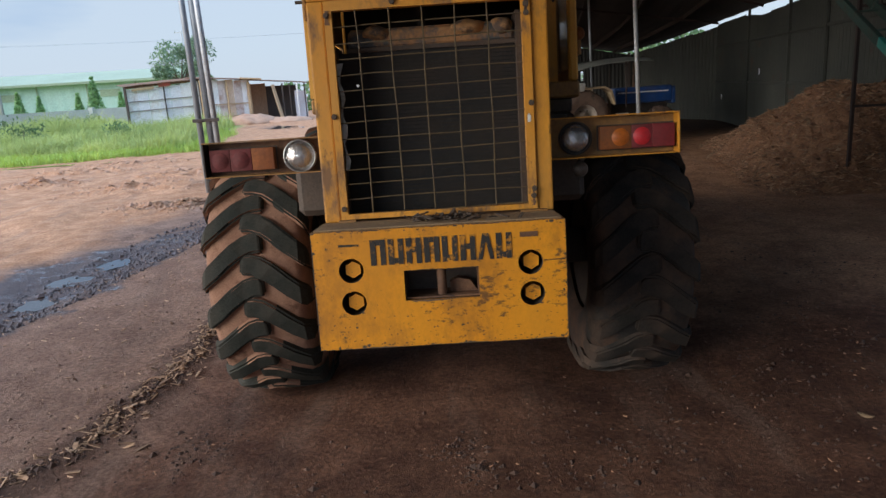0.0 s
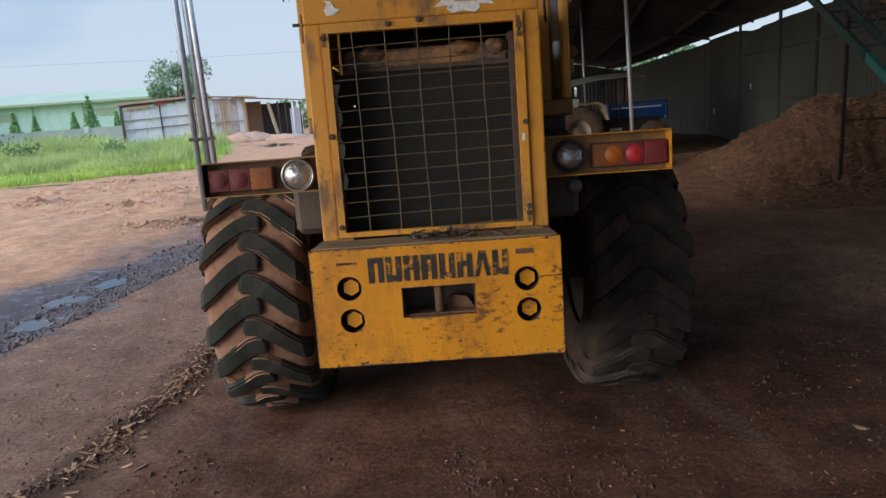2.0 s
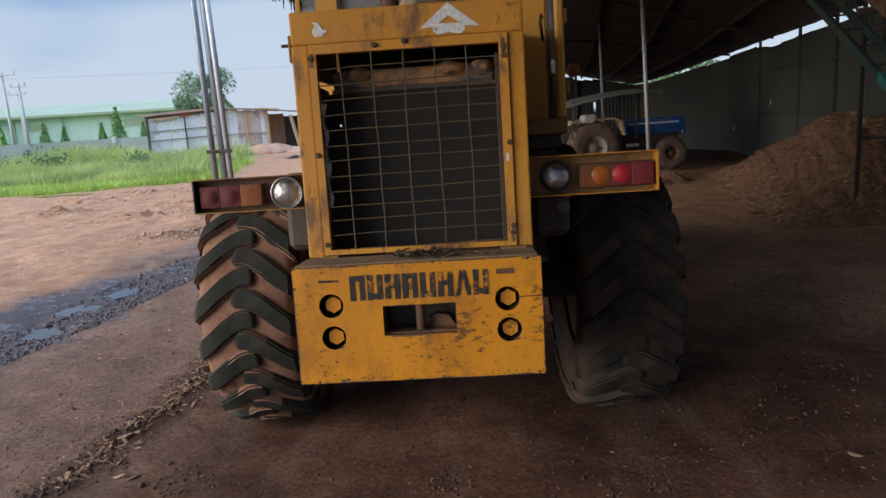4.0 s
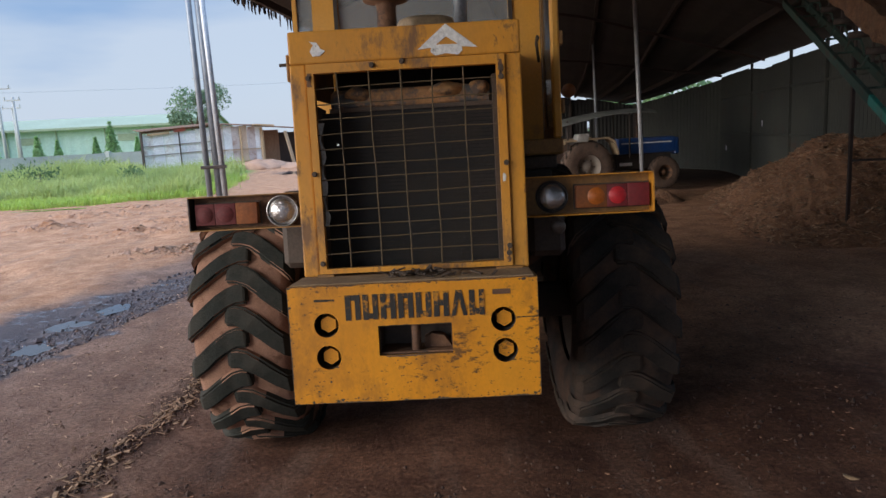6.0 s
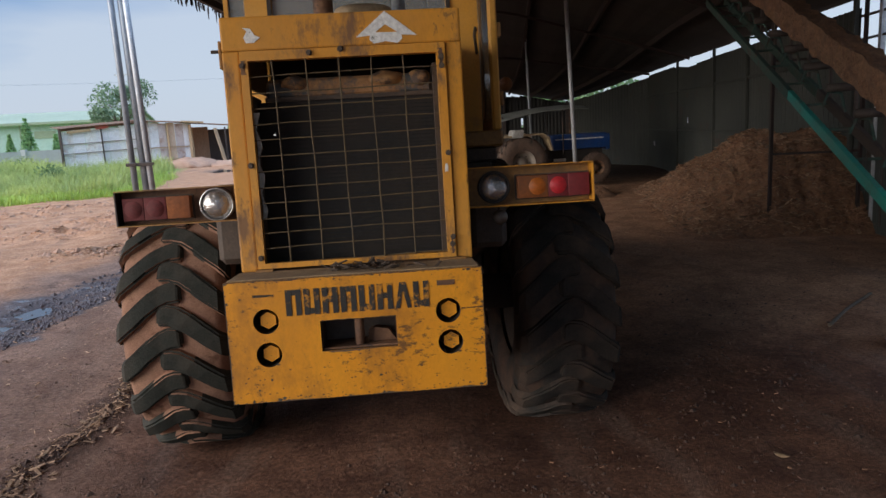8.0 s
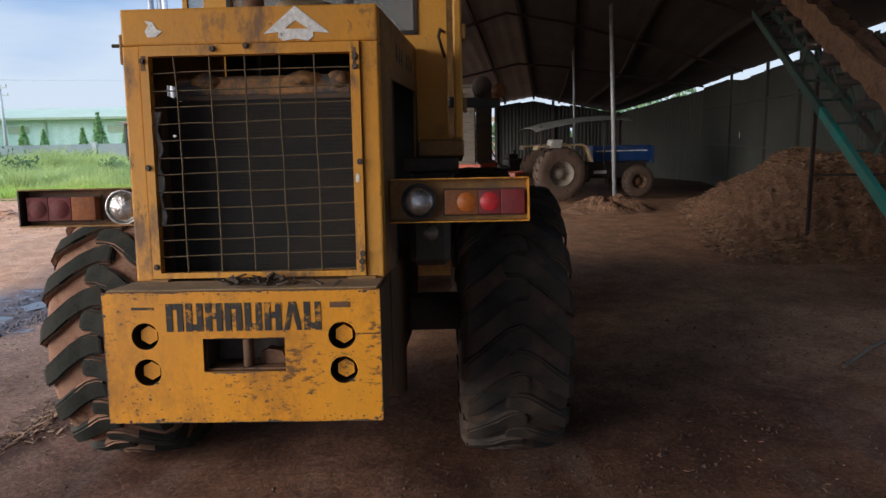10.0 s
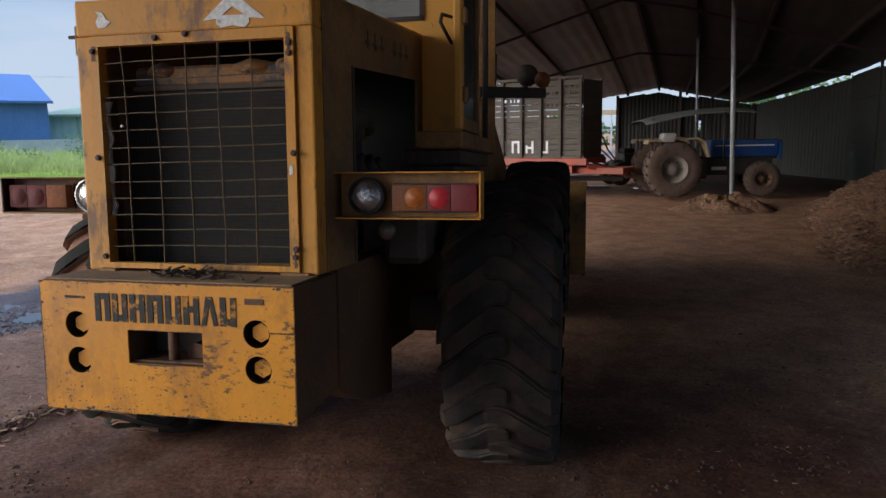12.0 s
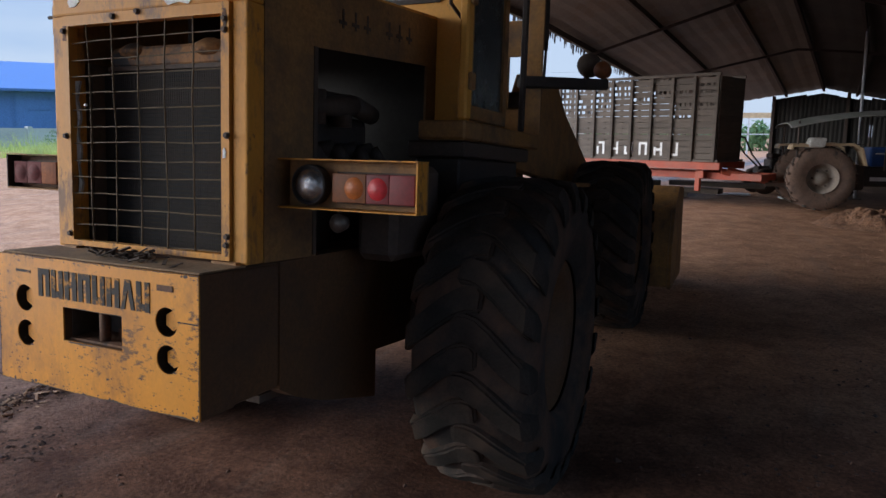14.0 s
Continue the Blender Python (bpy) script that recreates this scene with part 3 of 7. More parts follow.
def rough_up(bm, amount, scale, seed=0.0):
    for v in bm.verts:
        d = noise.noise_vector(v.co * scale + Vector((seed, seed * 2, 0)))
        v.co += d * amount
    return bm


def sheet(p0, pu, pv, waves, depth, rows=1):
    """A corrugated sheet: p0 corner, pu across the waves, pv along them."""
    bm = bmesh.new()
    p0, pu, pv = Vector(p0), Vector(pu), Vector(pv)
    nrm = pu.cross(pv).normalized()
    cols = waves * 4
    grid = []
    for j in range(rows + 1):
        grid.append([bm.verts.new(p0 + pu * (i / cols) + pv * (j / rows) + nrm * depth * math.sin(i * math.pi / 2)) for i in range(cols + 1)])
    for j in range(rows):
        for i in range(cols):
            bm.faces.new((grid[j][i], grid[j][i + 1], grid[j + 1][i + 1], grid[j + 1][i]))
    return bm


GROUND = ground_material()

# ---- ground ----


POOLS = ((-3.83, 6.90, 0.17, 0.25, -24, 1), (-3.71, 7.52, 0.13, 0.22, -14, 2), (-3.80, 6.02, 0.15, 0.16, -12, 3), (-11.4, 19.9, 0.9, 0.16, 4, 7), (-9.6, 20.1, 0.5, 0.10, 14, 9), (-8.9, 37.4, 2.4, 0.8, -55, 8))


HUMMOCKS = ((-8.7, 14.9, 0.9, 0.35, 0.16), (-8.8, 17.2, 1.3, 0.45, 0.16), (-6.0, 13.4, 1.1, 0.45, 0.17), (-4.35, 11.0, 0.75, 0.3, 0.13), (-8.4, 19.0, 1.6, 0.5, 0.12), (-5.6, 15.4, 1.2, 0.5, 0.13), (-10.6, 13.6, 0.8, 0.3, 0.12))


def swept_line(u):
    return -2.45 - 0.13 * max(0.0, u - 3.5) - 0.42 * max(0.0, 2.8 - u) + 0.03 * math.sin(5.1 * u)


def dry_height(x, y):
    p = SHED_M.inverted() @ Vector((x, y, 0))
    near = max(0.0, 1 - max(0.0, math.hypot(x, y - 6) - 16) / 14)
    z = 0.030 * noise.noise(Vector((x * 0.5, y * 0.5, 1.7))) + 0.016 * noise.noise(Vector((x * 2.1, y * 2.1, 5.1)))
    z *= near
    z -= 0.15 if y < 4 else 0.15 * max(0.0, 1 - (y - 4) / 13)
    if -6.5 < p.x < -2.0:
        z -= 0.035 * math.exp(-((p.x + 5.0) / 0.5) ** 2) * near
        z += 0.03 * math.exp(-((p.x - swept_line(p.y)) / 0.14) ** 2) * near * max(0.0, 0.4 + noise.noise(Vector((x * 1.3, y * 1.3, 9))))
    for tx in (-0.995, 1.055):
        z -= 0.07 * math.exp(-((x - tx) / 0.5) ** 2 - ((y - 4.0) / 0.7) ** 2)
    if p.x < -5.5:
        z += 0.10 * max(0.0, noise.noise(Vector((x * 0.9, y * 0.9, 4)))) * near * min(1, (-5.5 - p.x) / 1.5)
    if x < -3.2 and 9 < y < 22:
        for hx, hy, a, b, h in HUMMOCKS:
            e = ((x - hx) / a) ** 2 + ((y - hy) / b) ** 2
            if e < 6:
                z += h * math.exp(-e) * (0.65 + 0.9 * noise.noise(Vector((x * 4.0, y * 4.0, 3))))
    return z


def pool_level(cx, cy):
    return dry_height(cx, cy) + (0.02 if cy > 15 else -0.004)


def ground_height(x, y):
    z = dry_height(x, y)
    for cx, cy, a, b, turn, seed in POOLS:
        if abs(x - cx) > 5 or abs(y - cy) > 5:
            continue
        c, q = math.cos(radians(turn)), math.sin(radians(turn))
        e = math.hypot(((x - cx) * c + (y - cy) * q) / a, (-(x - cx) * q + (y - cy) * c) / b)
        e *= 1 + 0.7 * noise.noise(Vector((x * 3.1, y * 3.1, seed))) + 0.8 * noise.noise(Vector((x * 7.3, y * 4.1, seed)))
        lev = pool_level(cx, cy)
        if e < 1:
            z = lev - 0.014
        elif e < 1.3:
            z = lev - 0.014 + 0.022 * (e - 1) / 0.3
        elif e < 2.2:
            f = (e - 1.3) / 0.9
            z = (1 - f) * (lev + 0.008) + f * max(z, lev + 0.004)
    return z


def spaced(lo, hi, a, b, fine, far):
    vals = list(np.arange(a, b + 1e-6, fine))
    s, v = fine, a
    left = []
    while v > lo:
        s = min(s * 1.16, far)
        v -= s
        left.append(v)
    s, v = fine, b
    right = []
    while v < hi:
        s = min(s * 1.16, far)
        v += s
        right.append(v)
    return left[::-1] + vals + right


def make_ground():
    xs, ys = spaced(-900, 900, -9.5, 5.5, 0.075, 90), spaced(-600, 1300, 0.9, 18, 0.075, 90)
    verts = [(x, y, ground_height(x, y) if -40 < x < 40 and -30 < y < 60 else 0.0) for y in ys for x in xs]
    w = len(xs)
    faces = [(j * w + i, j * w + i + 1, (j + 1) * w + i + 1, (j + 1) * w + i) for j in range(len(ys) - 1) for i in range(w - 1)]
    me = bpy.data.meshes.new("ground")
    me.from_pydata(verts, [], faces)
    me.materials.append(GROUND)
    me.polygons.foreach_set("use_smooth", [True] * len(faces))
    tagged(new("ground", me), "trodden brown soil, darker under the roof, red clay in the yard", "ground", kind="structure")


make_ground()


def puddle(cx, cy, a, b, turn):
    bm = bmesh.new()
    bm.faces.new([bm.verts.new((a * math.cos(t) * (1 + 0.3 * noise.noise(Vector((cx, 3 * t, 1)))), b * math.sin(t) * (1 + 0.5 * noise.noise(Vector((cy, 4 * t, 2)))), 0)) for t in np.linspace(0, 2 * math.pi, 41)[:-1]])
    tagged(part("puddle", bm, WATER, m=pose(cx, cy, pool_level(cx, cy), 0, 0, turn)), "shallow muddy puddle reflecting the sky on wet soil", "puddle", "puddles along the drip line", "structure")


for cx, cy, a, b, turn, seed in POOLS:
    puddle(cx, cy, a * 1.4, b * 1.4, turn)

# ---- the open shed ----
EAVE_V, RIDGE_V, WALL_V, BEND_U, BACK_U, CORNER_V, BAY_V = -4.9, -0.45, 5.0, 23.2, 27.0, 2.78, -1.87


def edge_v(u):
    """Where the closed side runs: straight along the shed, then slanting in to the back corner."""
    return WALL_V if u < BEND_U else WALL_V + (CORNER_V - WALL_V) * (u - BEND_U) / (BACK_U - BEND_U)


def roof_z(v, u):
    """The old roof sinks towards its far end."""
    eave = np.interp(u, (10.9, 15.6, 18.3, 21.5, 27.0), (3.93, 3.72, 3.40, 3.15, 2.35))
    ridge = np.interp(u, (10.0, 15.0, 21.0, 27.0), (5.35, 5.15, 4.15, 3.03))
    right = np.interp(u, (20.0, BEND_U, BACK_U), (3.02, 2.99, 2.38))
    if v < RIDGE_V:
        return float(eave + (ridge - eave) * (v - EAVE_V) / (RIDGE_V - EAVE_V))
    return float(ridge + (right - ridge) * (v - RIDGE_V) / (edge_v(u) - RIDGE_V))


def make_roof():
    nu, nv = 66, 56
    # the roof's unseen near end is set by how much light it blocks
    us = [-7.0 + 34.7 * j / nu for j in range(nu + 1)]
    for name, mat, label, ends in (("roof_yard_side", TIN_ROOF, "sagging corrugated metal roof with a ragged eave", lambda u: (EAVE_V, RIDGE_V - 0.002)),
                                   ("roof_wall_side", TIN_ROOF_SHADED, "shade-darkened corrugated metal roof over the closed side", lambda u: (RIDGE_V + 0.002, edge_v(u) + 0.06))):
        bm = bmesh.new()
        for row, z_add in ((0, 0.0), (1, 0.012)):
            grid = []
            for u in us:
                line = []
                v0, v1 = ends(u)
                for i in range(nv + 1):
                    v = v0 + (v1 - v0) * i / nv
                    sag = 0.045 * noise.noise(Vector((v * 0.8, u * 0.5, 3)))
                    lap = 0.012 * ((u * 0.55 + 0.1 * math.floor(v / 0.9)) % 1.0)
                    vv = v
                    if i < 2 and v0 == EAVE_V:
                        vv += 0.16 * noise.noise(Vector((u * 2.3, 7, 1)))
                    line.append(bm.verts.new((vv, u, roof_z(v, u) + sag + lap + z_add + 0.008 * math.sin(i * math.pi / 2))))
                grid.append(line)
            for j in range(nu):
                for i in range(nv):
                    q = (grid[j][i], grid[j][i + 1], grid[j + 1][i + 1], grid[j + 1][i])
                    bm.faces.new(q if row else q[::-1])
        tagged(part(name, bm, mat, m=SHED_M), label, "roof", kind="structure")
    for v in (-4.65, -3.05, -1.5, -0.42, 0.9, 2.4, 3.8):
        bm = bmesh.new()
        pts = [(v if v < 0 else v * edge_v(u) / WALL_V, u, roof_z(v if v < 0 else v * edge_v(u) / WALL_V, u) - 0.10) for u in np.linspace(-7.0, 26.9, 15)]
        for a, b in zip(pts, pts[1:]):
            beam(a, b, 0.07, 0.12, bm)
        # beams past the ridge get the darker copy, to look shaded
        tagged(part("roof_beam", bm, DARKSTEEL if v < -0.5 else NEAR_BLACK_STEEL, m=SHED_M), "dark steel beam under the shed roof", "beam", "roof beams", "structure")
    for u in (-6.5, -3.5, 2.0, 7.5, 12.5, 17.5, 22.0):
        bm = bmesh.new()
        pts = [(v, u, roof_z(v, u) - 0.19) for v in np.linspace(EAVE_V + 0.1, edge_v(u) - 0.25, 8)]
        for a, b in zip(pts, pts[1:]):
            beam(a, b, 0.05, 0.06, bm)
        tagged(part("roof_rafter", bm, NEAR_BLACK_STEEL, m=SHED_M), "dark steel rafter under the shed roof", "rafter", "roof rafters", "structure")
    # torn tarpaulin strips along the eave
    bm = bmesh.new()
    for i in range(300):
        u = 8 + 19 * random.random() ** 1.3
        z = roof_z(EAVE_V, u)
        w, d = random.uniform(0.02, 0.09), random.uniform(0.04, 0.22)
        x = EAVE_V + random.uniform(-0.06, 0.1)
        prism([(u, z + 0.03), (u + w, z + 0.03), (u + w * random.uniform(0.3, 1.1), z - d), (u + w * random.uniform(-0.2, 0.4), z - d * 0.8)], x, x + 0.008, bm, "X")
    tagged(part("torn_eave_edge", bm, DARKSTEEL, m=SHED_M), "ragged torn strips hanging from the eave", "tarpaulin", kind="stuff")


make_roof()


def wall_run(wall, p, q, top, mat, rnd, holes=(), z0=-0.2, step=1.1):
    """Corrugated sheets side by side from p to q (across, along the shed), each to its own height; holes: (distance along, height, half width, half height)."""
    p, q = Vector((*p, 0)), Vector((*q, 0))
    full = (q - p).length
    way = (q - p) / full
    n = max(1, round(full / step))
    for i in range(n):
        s0, s1 = full * i / n, full * (i + 1) / n
        a = p + way * s0 + Vector((-way.y, way.x, 0)) * rnd.uniform(0, 0.02)
        mid = p + way * (s0 + s1) / 2
        h = top(mid.x, mid.y) + rnd.uniform(-0.05, 0.03)
        mine = [(c - s0, z, hw, hh) for c, z, hw, hh in holes if s0 <= c < s1]
        bm = sheet(a + Vector((0, 0, z0)), way * (s1 - s0 + 0.02), (0, 0, h - z0), 7, 0.012, 40 if mine else 1)
        for vert in bm.verts:
            at = p + way * (s0 + (vert.co - a).dot(way))
            vert.co.z = z0 + (vert.co.z - z0) * (top(at.x, at.y) + h - top(mid.x, mid.y) - z0) / (h - z0)
        gone = []
        for f in bm.faces:
            c = f.calc_center_median()
            d = (c - a).dot(way)
            for x, z, hw, hh in mine:
                if abs(d - x) < hw and abs(c.z - z) < hh:
                    gone.append(f)
        bmesh.ops.delete(bm, geom=gone, context="FACES")
        ob = part("wall_sheet", bm, mat, wall, m=SHED_M)
        so = ob.modifiers.new("thickness", "SOLIDIFY")
        so.thickness = 0.006


def make_walls():
    rnd = random.Random(41)
    # side wall of old sheets on steel studs, a ragged gap under the roof, a barred opening in it
    wall = empty("wall_side", "dark old metal sheet wall with pinholes and gaps", "wall", kind="structure")

    def side_top(v, u):
        return roof_z(edge_v(u), u) - float(np.interp(u, (9, 11, 18.5, 19.5, 22, 24, 27), (0.13, 0.15, 0.21, 0.12, 0.12, 0.13, 0.11)))

    holes = [(12.93, 1.64, 0.05, 0.2), (12.46, 0.72, 0.07, 0.06), (8.55, 1.44, 0.045, 0.06), (4.43, 1.87, 0.03, 0.2), (9.5, 2.82, 0.04, 0.14)]
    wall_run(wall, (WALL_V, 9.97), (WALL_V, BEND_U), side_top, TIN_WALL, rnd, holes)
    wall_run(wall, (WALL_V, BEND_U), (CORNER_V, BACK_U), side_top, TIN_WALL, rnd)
    # unseen near stretch, and the gap up to 6.2, placed to shape the light
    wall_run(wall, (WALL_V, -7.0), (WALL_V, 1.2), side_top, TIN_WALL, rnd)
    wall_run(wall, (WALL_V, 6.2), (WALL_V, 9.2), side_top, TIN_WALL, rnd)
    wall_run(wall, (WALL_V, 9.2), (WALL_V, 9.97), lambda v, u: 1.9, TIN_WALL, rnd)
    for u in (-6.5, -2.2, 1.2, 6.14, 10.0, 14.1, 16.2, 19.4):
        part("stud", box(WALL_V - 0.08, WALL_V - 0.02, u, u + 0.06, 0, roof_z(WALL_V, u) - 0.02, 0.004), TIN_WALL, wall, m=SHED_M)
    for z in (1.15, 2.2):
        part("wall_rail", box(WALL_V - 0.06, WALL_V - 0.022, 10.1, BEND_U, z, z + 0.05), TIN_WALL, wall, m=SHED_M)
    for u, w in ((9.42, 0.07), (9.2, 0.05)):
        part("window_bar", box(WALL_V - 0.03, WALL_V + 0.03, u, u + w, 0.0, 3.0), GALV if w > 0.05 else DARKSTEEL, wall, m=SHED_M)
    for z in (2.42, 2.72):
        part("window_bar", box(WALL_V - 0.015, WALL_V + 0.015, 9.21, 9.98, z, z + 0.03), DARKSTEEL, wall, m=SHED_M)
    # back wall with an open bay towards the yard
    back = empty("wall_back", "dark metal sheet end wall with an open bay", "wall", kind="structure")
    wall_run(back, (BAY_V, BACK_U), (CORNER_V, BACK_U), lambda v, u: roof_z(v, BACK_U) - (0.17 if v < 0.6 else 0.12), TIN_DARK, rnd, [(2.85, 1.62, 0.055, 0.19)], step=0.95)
    for v in (BAY_V, 0.3, 2.7):
        part("stud", box(v - 0.05, v + 0.05, BACK_U - 0.12, BACK_U - 0.03, 0, roof_z(v, BACK_U) - 0.05, 0.004), DARKSTEEL, back, m=SHED_M)
    part("bay_post", rod((-4.75, BACK_U, 0), (-4.75, BACK_U, 2.33), 0.05), DARKSTEEL, back, m=SHED_M)


make_walls()


def roof_pole(x, y, r, top_dx, label):
    p = SHED_M.inverted() @ Vector((x, y, 0))
    h = roof_z(p.x, p.y) - 0.02
    th = empty("roof_pole", label, "pole", (x, y, 0), "roof poles")
    part("shaft", rod((x, y, -0.05), (x + top_dx, y, h), r, sides=16), GALV, th, smooth=True)
    part("base_plate", box(x - 0.13, x + 0.13, y - 0.13, y + 0.13, ground_height(x, y) - 0.06, ground_height(x, y) + 0.015, 0.004), DARKSTEEL, th)


roof_pole(4.46, 15.0, 0.046, -0.16, "silver galvanised pole standing in a mound of chips")
roof_pole(4.5, 19.6, 0.034, -0.10, "thin galvanised pole under the roof")


def pipe_bundle():
    th = empty("pipe_post", "three tall grey steel pipes clamped together at the shed's open side", "post", (-4.05, 12.4, 0))
    for dx, dy, lean, r, mt in ((-0.14, 0.0, -0.02, 0.052, GREYPIPE), (0.02, 0.06, -0.04, 0.058, GREYPIPE), (0.16, -0.02, -0.10, 0.05, GALV)):
        x, y = -4.05 + dx, 12.4 + dy
        part("pipe", rod((x, y, -0.15), (x + lean, y, 6.4), r, sides=16), mt, th, smooth=True)
    for z in (1.24,):
        part("clamp", box(-4.28, -3.81, 12.31, 12.34, z - 0.03, z + 0.03, 0.006), DARKSTEEL, th)
        part("clamp_bolt", rod((-4.12, 12.28, z), (-4.12, 12.36, z), 0.02, sides=6), DARKSTEEL, th)


pipe_bundle()

# ---- the wheel loader ----
loader = empty("wheel_loader", "worn yellow articulated wheel loader parked on the soil", "wheel loader", (0, 3.5, 0))


def lp(name, bm, mat, label="", parent=None, smooth=False):
    return part(name, bm, mat, parent or loader, label, LOADER, smooth)


def plate_with_holes(x0, x1, z0, z1, y0, y1, rects, discs, step=0.02):
    """A thick plate facing -y with rectangular and round openings, cut from a grid with snapped hole edges."""
    bm = bmesh.new()
    outline = [(x0, z0), (x1, z0), (x1, z1), (x0, z1)]
    loops = [outline]
    for a, b, c, d in rects:
        loops.append([(a, c), (b, c), (b, d), (a, d)])
    for cx, cz, r in discs:
        loops.append([(cx + r * math.cos(2 * math.pi * i / 28), cz + r * math.sin(2 * math.pi * i / 28)) for i in range(28)])
    edges = []
    for lo in loops:
        vs = [bm.verts.new((x, y0, z)) for x, z in lo]
        edges += [bm.edges.new((vs[i], vs[(i + 1) % len(vs)])) for i in range(len(vs))]
    bmesh.ops.triangle_fill(bm, use_beauty=True, use_dissolve=False, edges=edges)
    ret = bmesh.ops.extrude_face_region(bm, geom=bm.faces[:])
    bmesh.ops.translate(bm, verts=[v for v in ret["geom"] if isinstance(v, bmesh.types.BMVert)], vec=(0, y1 - y0, 0))
    bmesh.ops.recalc_face_normals(bm, faces=bm.faces[:])
    return bm


def rear_bumper():
    x0, x1, z0, z1 = -0.512, 0.478, 0.552, 1.028
    holes = [(-0.363, 0.870), (-0.361, 0.739), (0.339, 0.864), (0.342, 0.739)]
    cuts = [(-0.158, 0.135, 0.738, 0.858)], [(x, z, 0.049) for x, z in holes]
    bumper = lp("counterweight", plate_with_holes(x0, x1, z0, z1, -0.084, -0.078, *cuts), YELLOW, "chipped yellow counterweight face")
    lp("weight_block", plate_with_holes(x0 + 0.001, x1 - 0.001, z0 + 0.001, z1 - 0.001, -0.0775, 0.0745, *cuts), BROWN_DARK, "mottled dark brown sides of the counterweight", bumper)
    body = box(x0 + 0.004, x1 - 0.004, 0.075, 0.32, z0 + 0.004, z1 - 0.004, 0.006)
    lp("weight_body", body, BROWN_DARK, parent=bumper)
    lp("dusty_top", rough_up(box(x0 + 0.012, x1 - 0.012, -0.068, 0.15, z1 - 0.001, z1 + 0.006, 0.002), 0.002, 9), DUSTTOP, "dust-caked top face", bumper)
    for x, z in holes:
        lp("bolt_head", rod((x + 0.004, -0.060, z), (x + 0.004, 0.0748, z), 0.034, sides=6), YELLOW, "yellow hexagonal bolt head", bumper)
        lp("hole_lining", lathe([(0.0482, -0.080), (0.0482, 0.0744)], 28, "Y", at=(x, 0, z)), DEEP, "", bumper)
    lp("tow_pin", rod((-0.012, -0.03, 0.70), (-0.012, -0.03, 0.90), 0.019, sides=14), RUST, "steel tow pin", bumper, True)
    lp("tow_pocket", box(-0.157, 0.134, -0.06, 0.0742, 0.7385, 0.745), RUST, "", bumper)
    lp("pocket_back", box(-0.1575, 0.1345, 0.0715, 0.0743, 0.746, 0.857), GRIME, "", bumper)
    lp("pocket_side", box(-0.1575, -0.154, -0.05, 0.0712, 0.746, 0.857), GRIME, "", bumper)
    lp("pocket_side", box(0.131, 0.1345, -0.05, 0.0712, 0.746, 0.857), RUST, "", bumper)
    lp("pin_lug", prism([(0.02, 0.745), (0.13, 0.745), (0.10, 0.79), (0.05, 0.80), (0.02, 0.785)], 0.0, 0.05), RUST, "", bumper)
    # maker's plate as plain bars in worn black
    n = 8
    w = (0.272 + 0.288) / n
    for i in range(n):
        a = -0.288 + i * w
        if i in (6,):
            shape = [(a + 0.004, 0.886), (a + 0.02, 0.886), (a + w / 2, 0.955), (a + w - 0.02, 0.886), (a + w - 0.004, 0.886), (a + w / 2 + 0.012, 0.988), (a + w / 2 - 0.012, 0.988)]
            bm = prism(shape, -0.0865, -0.0835)
        else:
            bm = box(a + 0.005, a + 0.027, -0.0865, -0.0835, 0.886, 0.987)
            box(a + w - 0.026, a + w - 0.005, -0.0865, -0.0835, 0.886, 0.987, 0, bm)
            box(a + 0.0275, a + w - 0.0265, -0.0865, -0.0835, (0.965, 0.89, 0.93)[i % 3], (0.987, 0.912, 0.952)[i % 3], 0, bm)
        lp("maker_mark", bm, BLACK_INK, "worn black painted mark", bumper)
    lp("scratch", box(-0.425, -0.345, -0.0862, -0.0835, 0.958, 0.967, m=Matrix.Rotation(0.02, 4, "Y")), BLACK_INK, "", bumper)
    lp("scratch", box(0.30, 0.37, -0.0862, -0.0835, 0.965, 0.985), RUST, "worn plate mark", bumper)
    lp("scratch", box(0.39, 0.475, -0.0862, -0.0835, 0.868, 0.872), BLACK_INK, "", bumper)
    rng = random.Random(3)
    bm = bmesh.new()
    for i in range(260):
        # chips of paint gone along the edges and over the face
        if rng.random() < 0.62:
            e = rng.random()
            if e < 0.4:
                x, z = rng.uniform(x0, x1), z0 + abs(rng.gauss(0, 0.012))
            elif e < 0.62:
                x, z = rng.uniform(x0, x1), z1 - abs(rng.gauss(0, 0.008))
            else:
                x, z = (x0 + abs(rng.gauss(0, 0.006)), rng.uniform(z0, z1)) if e < 0.8 else (x1 - abs(rng.gauss(0, 0.006)), rng.uniform(z0, z1))
        else:
            x, z = rng.uniform(x0 + 0.03, x1 - 0.03), rng.uniform(z0 + 0.02, 0.73)
        r = rng.uniform(0.001, 0.0035) * (2.2 if rng.random() < 0.12 else 1)
        pts = [(min(x1, max(x0, x + r * rng.uniform(0.6, 2.0) * math.cos(t))), min(z1, max(z0, z + r * rng.uniform(0.5, 1.2) * math.sin(t)))) for t in np.linspace(0, 2 * math.pi, 7)[:-1]]
        f = bm.faces.new([bm.verts.new((a, -0.0848, b)) for a, b in pts])
    lp("paint_chips", bm, GRIME, "small chips where the paint is gone", bumper)["kind"] = "stuff"
